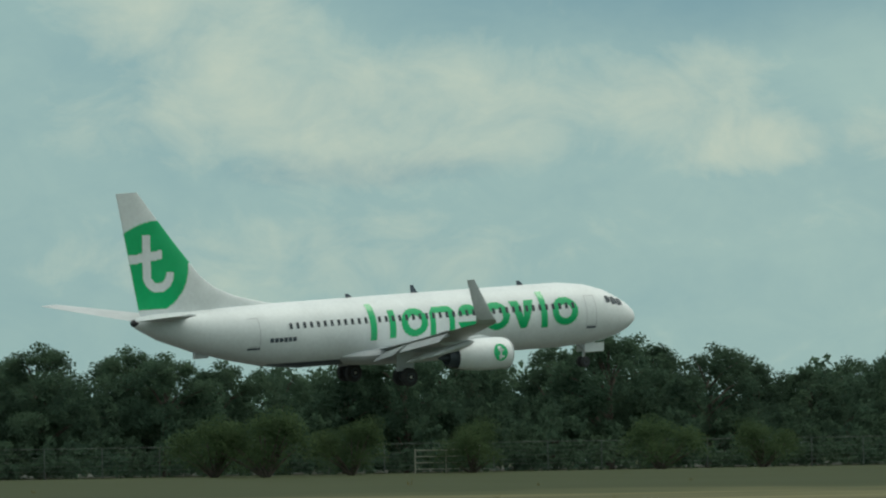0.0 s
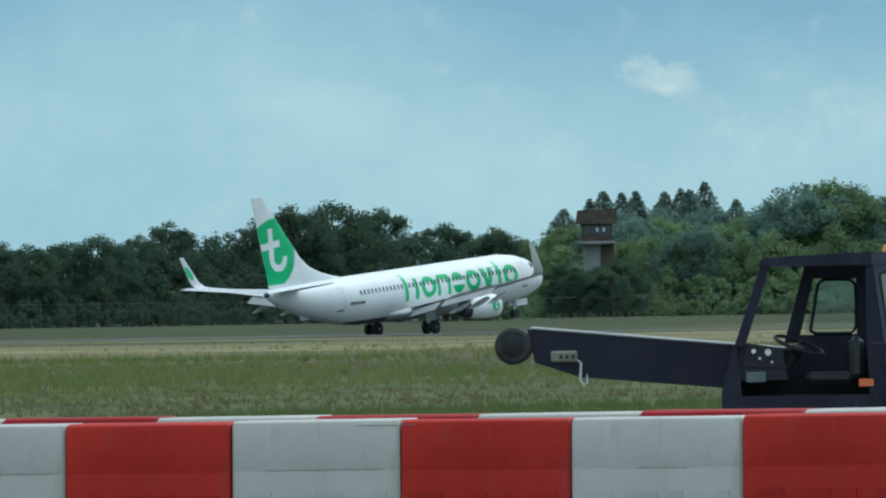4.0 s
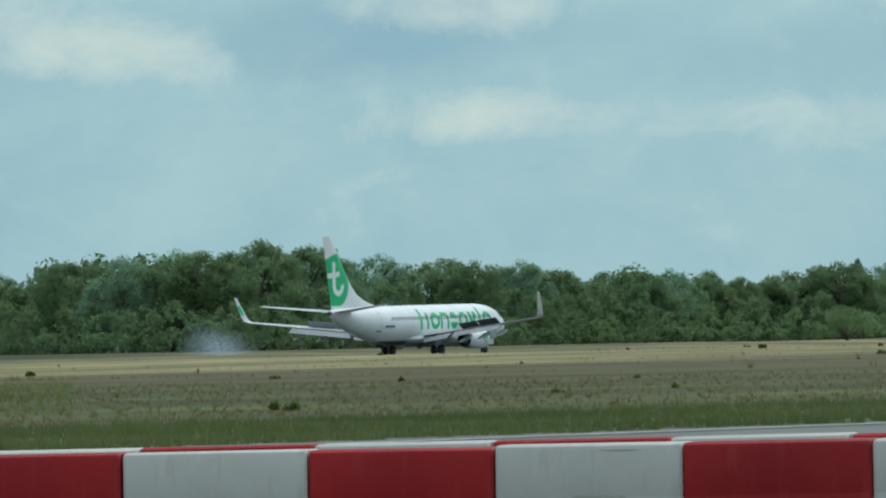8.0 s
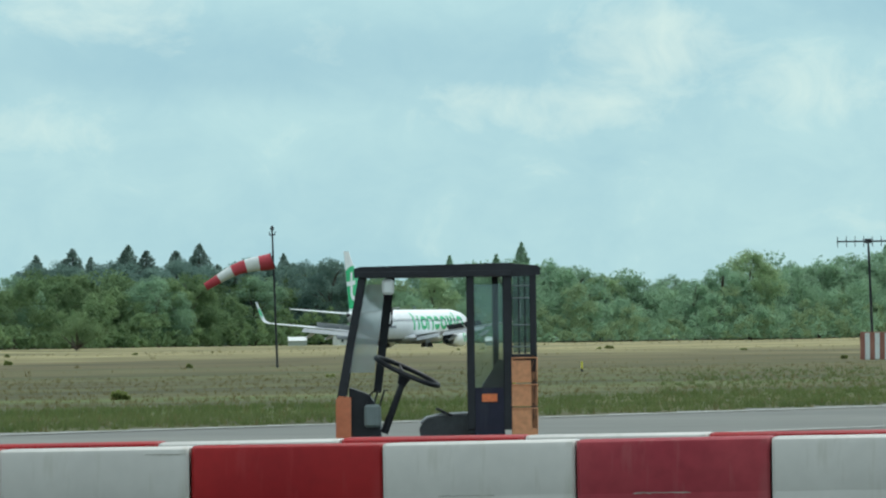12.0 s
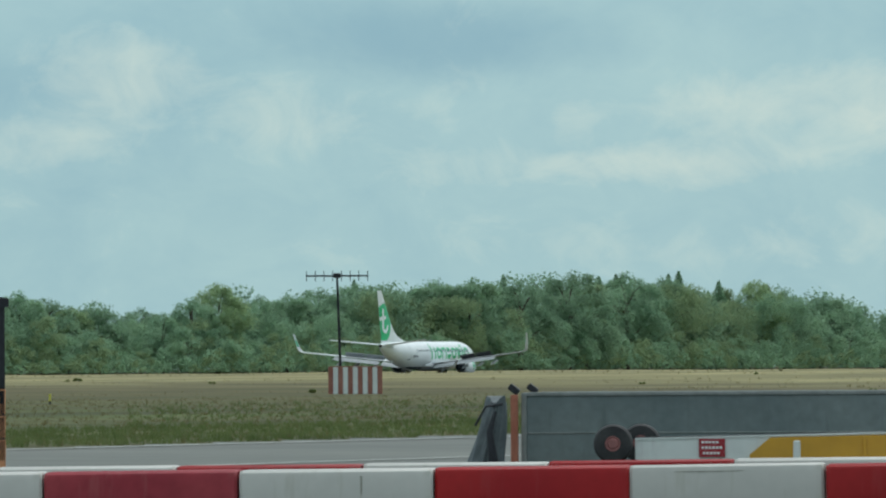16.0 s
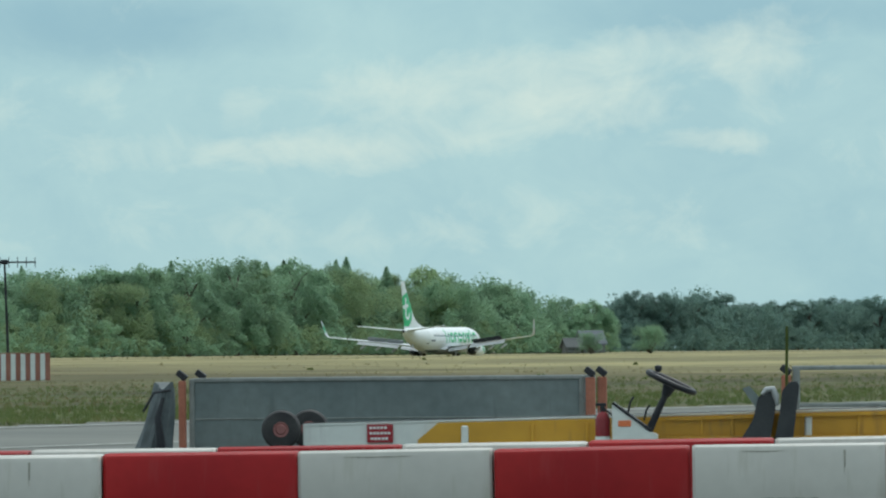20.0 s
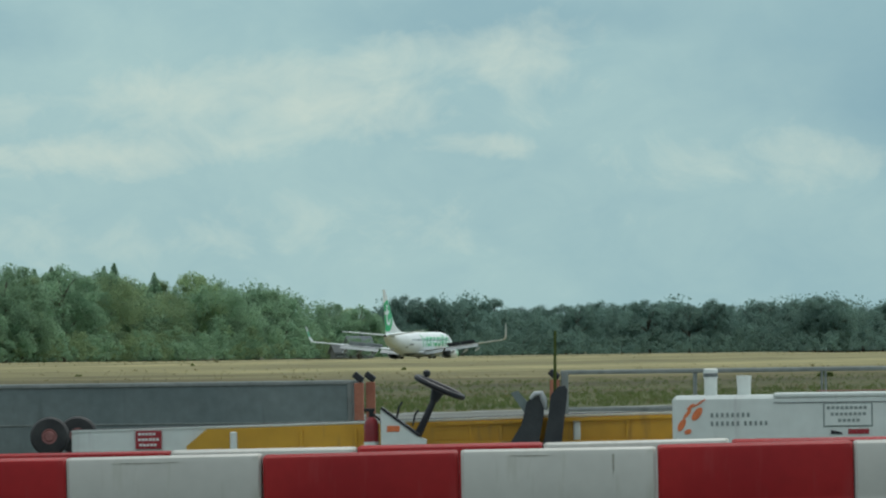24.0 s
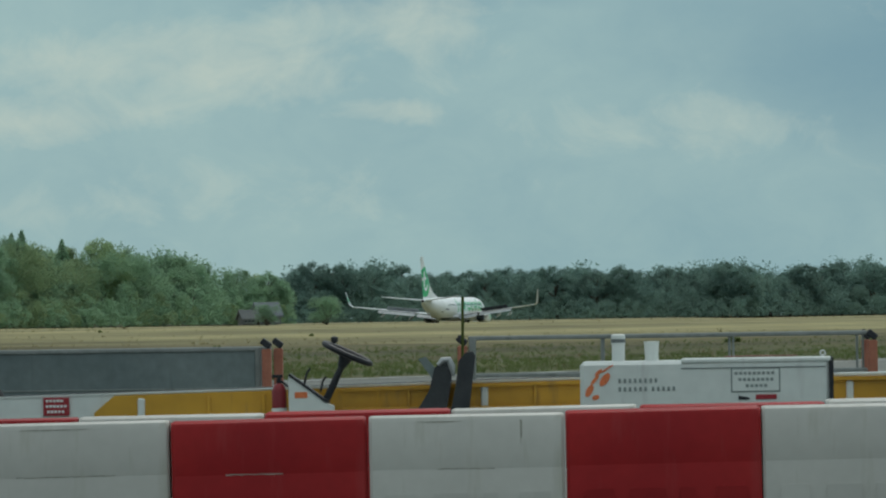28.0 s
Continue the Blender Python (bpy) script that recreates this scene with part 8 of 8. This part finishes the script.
# ---- tyre smoke: two drifts of pale blue wisps at the touchdown ----
def smoke_puff(seed, lx, lz, count, name="tyre_smoke"):
    """A drift of many small thin flakes, thick at the heart and fading out to the rim."""
    rng = np.random.default_rng(seed)
    u = rng.beta(2.6, 1.9, count)
    h = lz * (0.25 + 0.75 * np.sin(np.pi * np.minimum(1, u * 0.85 + 0.2)) * (0.8 + 0.25 * np.sin(u * 19)))
    p = np.stack([lx * (u - 0.5), rng.normal(scale=1.3, size=count), 0.1 + h * np.abs(rng.beta(1.5, 2.2, count))], 1)
    d = rng.normal(size=(count, 3))
    d /= np.linalg.norm(d, axis=1)[:, None]
    e = np.cross(d, rng.normal(size=(count, 3)))
    e /= np.linalg.norm(e, axis=1)[:, None]
    f = np.cross(d, e)
    s = rng.uniform(0.02, 0.05, count)[:, None]
    ob = new(name, cards_mesh(name, np.stack([p - e * s, p - f * s, p + e * s, p + f * s], axis=1).reshape(-1, 3)))
    ob.data.materials.append(SMOKE)
    return tagged(ob, "thin pale blue tyre smoke drifting over the runway", "smoke", "", "stuff")


SMOKE = bpy.data.materials.new("thin_smoke")
SMOKE.use_nodes = True
sn, sl = SMOKE.node_tree.nodes, SMOKE.node_tree.links
sb, stn, smx, str_ = sn["Principled BSDF"], sn.new("ShaderNodeBsdfTransparent"), sn.new("ShaderNodeMixShader"), sn.new("ShaderNodeBsdfTranslucent")
sb.inputs["Base Color"].default_value, sb.inputs["Roughness"].default_value = (0.74, 0.87, 1.0, 1), 1.0
str_.inputs["Color"].default_value = (0.74, 0.87, 1.0, 1)
sad = sn.new("ShaderNodeMixShader")
smx.inputs["Fac"].default_value, sad.inputs["Fac"].default_value = 0.18, 0.5
sl.new(sb.outputs[0], sad.inputs[1]), sl.new(str_.outputs[0], sad.inputs[2])
sl.new(stn.outputs[0], smx.inputs[1]), sl.new(sad.outputs[0], smx.inputs[2])
sl.new(smx.outputs[0], sn["Material Output"].inputs["Surface"])
PUFFS = [smoke_puff(1, 16, 4.4, 48000), smoke_puff(2, 8, 2.8, 8000), smoke_puff(3, 10, 3.9, 18000)]


# ---- what moves ----
# seconds, way along the runway, height of the wheels' plane, pitch
FLIGHT = [(0, 349.5, 6.29, 3.15), (0.5, 384.0, 4.85, 3.9), (1.0, 420.2, 3.3, 4.6), (1.5, 454.4, 2.05, 5.0), (2.0, 489.6, 1.15, 5.1), (2.5, 523.8, 0.5, 5.15), (3.5, 592.6, -0.15, 4.8), (4.5, 660.2, -0.42, 4.25), (5, 695.0, -0.3, 3.8),
          (5.5, 728.4, -0.18, 3.3), (6, 760.7, -0.09, 2.7), (6.5, 792.5, 0.02, 2.05), (7, 824, 0.1, 1.4), (7.5, 855.0, 0.12, 0.9), (8, 886.2, 0.08, 0.4), (9, 945.6, 0, 0), (10, 1003, 0, 0), (11, 1059.2, 0, 0), (12.5, 1139.3, 0, 0), (13.5, 1191, 0, 0), (14.5, 1240.2, 0, 0), (15.5, 1289.3, 0, 0),
          (17, 1356.6, 0, 0), (18.5, 1418, 0, 0), (20, 1474.0, 0, 0), (22, 1538, 0, 0), (23.3, 1572.5, 0, 0), (24.5, 1600.5, 0, 0), (25, 1611.5, 0, 0), (26.5, 1641.5, 0, 0), (28, 1667.8, 0, 0)]


# degrees off the runway line while it straightens out, and its bank
YAW = {0: -0.45, 0.5: 0.7, 1.0: 1.6, 1.5: 1.55, 2.0: 1.4, 2.5: 1.26, 3.5: 1.2, 4.5: 1.18, 5: 1.2, 5.5: 1.25, 6: 1.2, 6.5: 0.9, 7: 0.6, 7.5: 0.3, 8: 0.1}
ROLL = {0: 3.7, 0.5: 2.2, 1.0: 0.7, 1.5: -0.4, 2.0: -1.4, 2.5: -2.1, 3.5: -1.5, 4.5: -0.75, 5: -0.5, 5.5: -0.4, 6: -0.3, 6.5: -0.15}


def motions():
    rows = []
    for t, s, z, p in FLIGHT:
        x, y = along(s, RUNWAY)
        rows.append((t, pose(x, y, z + 0.03, ROLL.get(t, 0), -p, math.degrees(HEAD) + YAW.get(t, 0))))
    walk(AIRLINER, rows)
    for ob, hinge, side in SPOILERS:
        # each panel turns on the hinge along its own x axis
        low, high = hinge @ pose(0, 0, 0, SPOIL0[side]), hinge @ pose(0, 0, 0, SPOIL1[side])
        walk(ob, [(0, low), (4.9, low), (5.5, high), (28, high)])
    # the wings bend up in flight and settle once the wheels carry the weight
    for ob, side in WINGS:
        up = pose(0, 1.5 * side, 2.05) @ pose(0, 0, 0, 2.9 * side) @ pose(0, -1.5 * side, -2.05)
        walk(ob, [(0, up), (4.3, up), (5.6, pose(0, 0, 0)), (28, pose(0, 0, 0))])
    # the legs hang long in the air and close up under the weight
    for ob, drop in GEAR:
        t0 = 4.4 if drop > 0.15 else 6.0
        walk(ob, [(0, pose(0, 0, -drop)), (t0, pose(0, 0, -drop)), (t0 + 0.5, pose(0, 0, 0)), (28, pose(0, 0, 0))])
    # the smoke lifts from the tarmac where the wheels touch, and drifts
    for ob, s0, o0, t0, t1, t2, t3 in ((PUFFS[0], 606.0, 433.0, 4.3, 4.8, 8.5, 13), (PUFFS[1], 613.0, RUNWAY - 3, 3.7, 4.2, 8.5, 13), (PUFFS[2], 846.0, RUNWAY - 3, 7.1, 7.5, 8.6, 10.5)):
        (x0, y0), (x1, y1), (x2, y2) = along(s0 + 3, o0), along(s0, o0), along(s0 - 6, o0 - 2)
        a = math.degrees(HEAD)
        walk(ob, [(0, pose(x0, y0, -6.5, 0, 0, a)), (t0, pose(x0, y0, -6.5, 0, 0, a)), (t1, pose(x1, y1, 0, 0, 0, a)), (t2, pose(x2, y2, 0.6, 0, 0, a)), (t3, pose(x2 - 3, y2, -6.5, 0, 0, a)), (28, pose(x2 - 3, y2, -6.5, 0, 0, a))])


SPOIL0, SPOIL1 = {1: 8, -1: 172}, {1: 52, -1: 128}
motions()
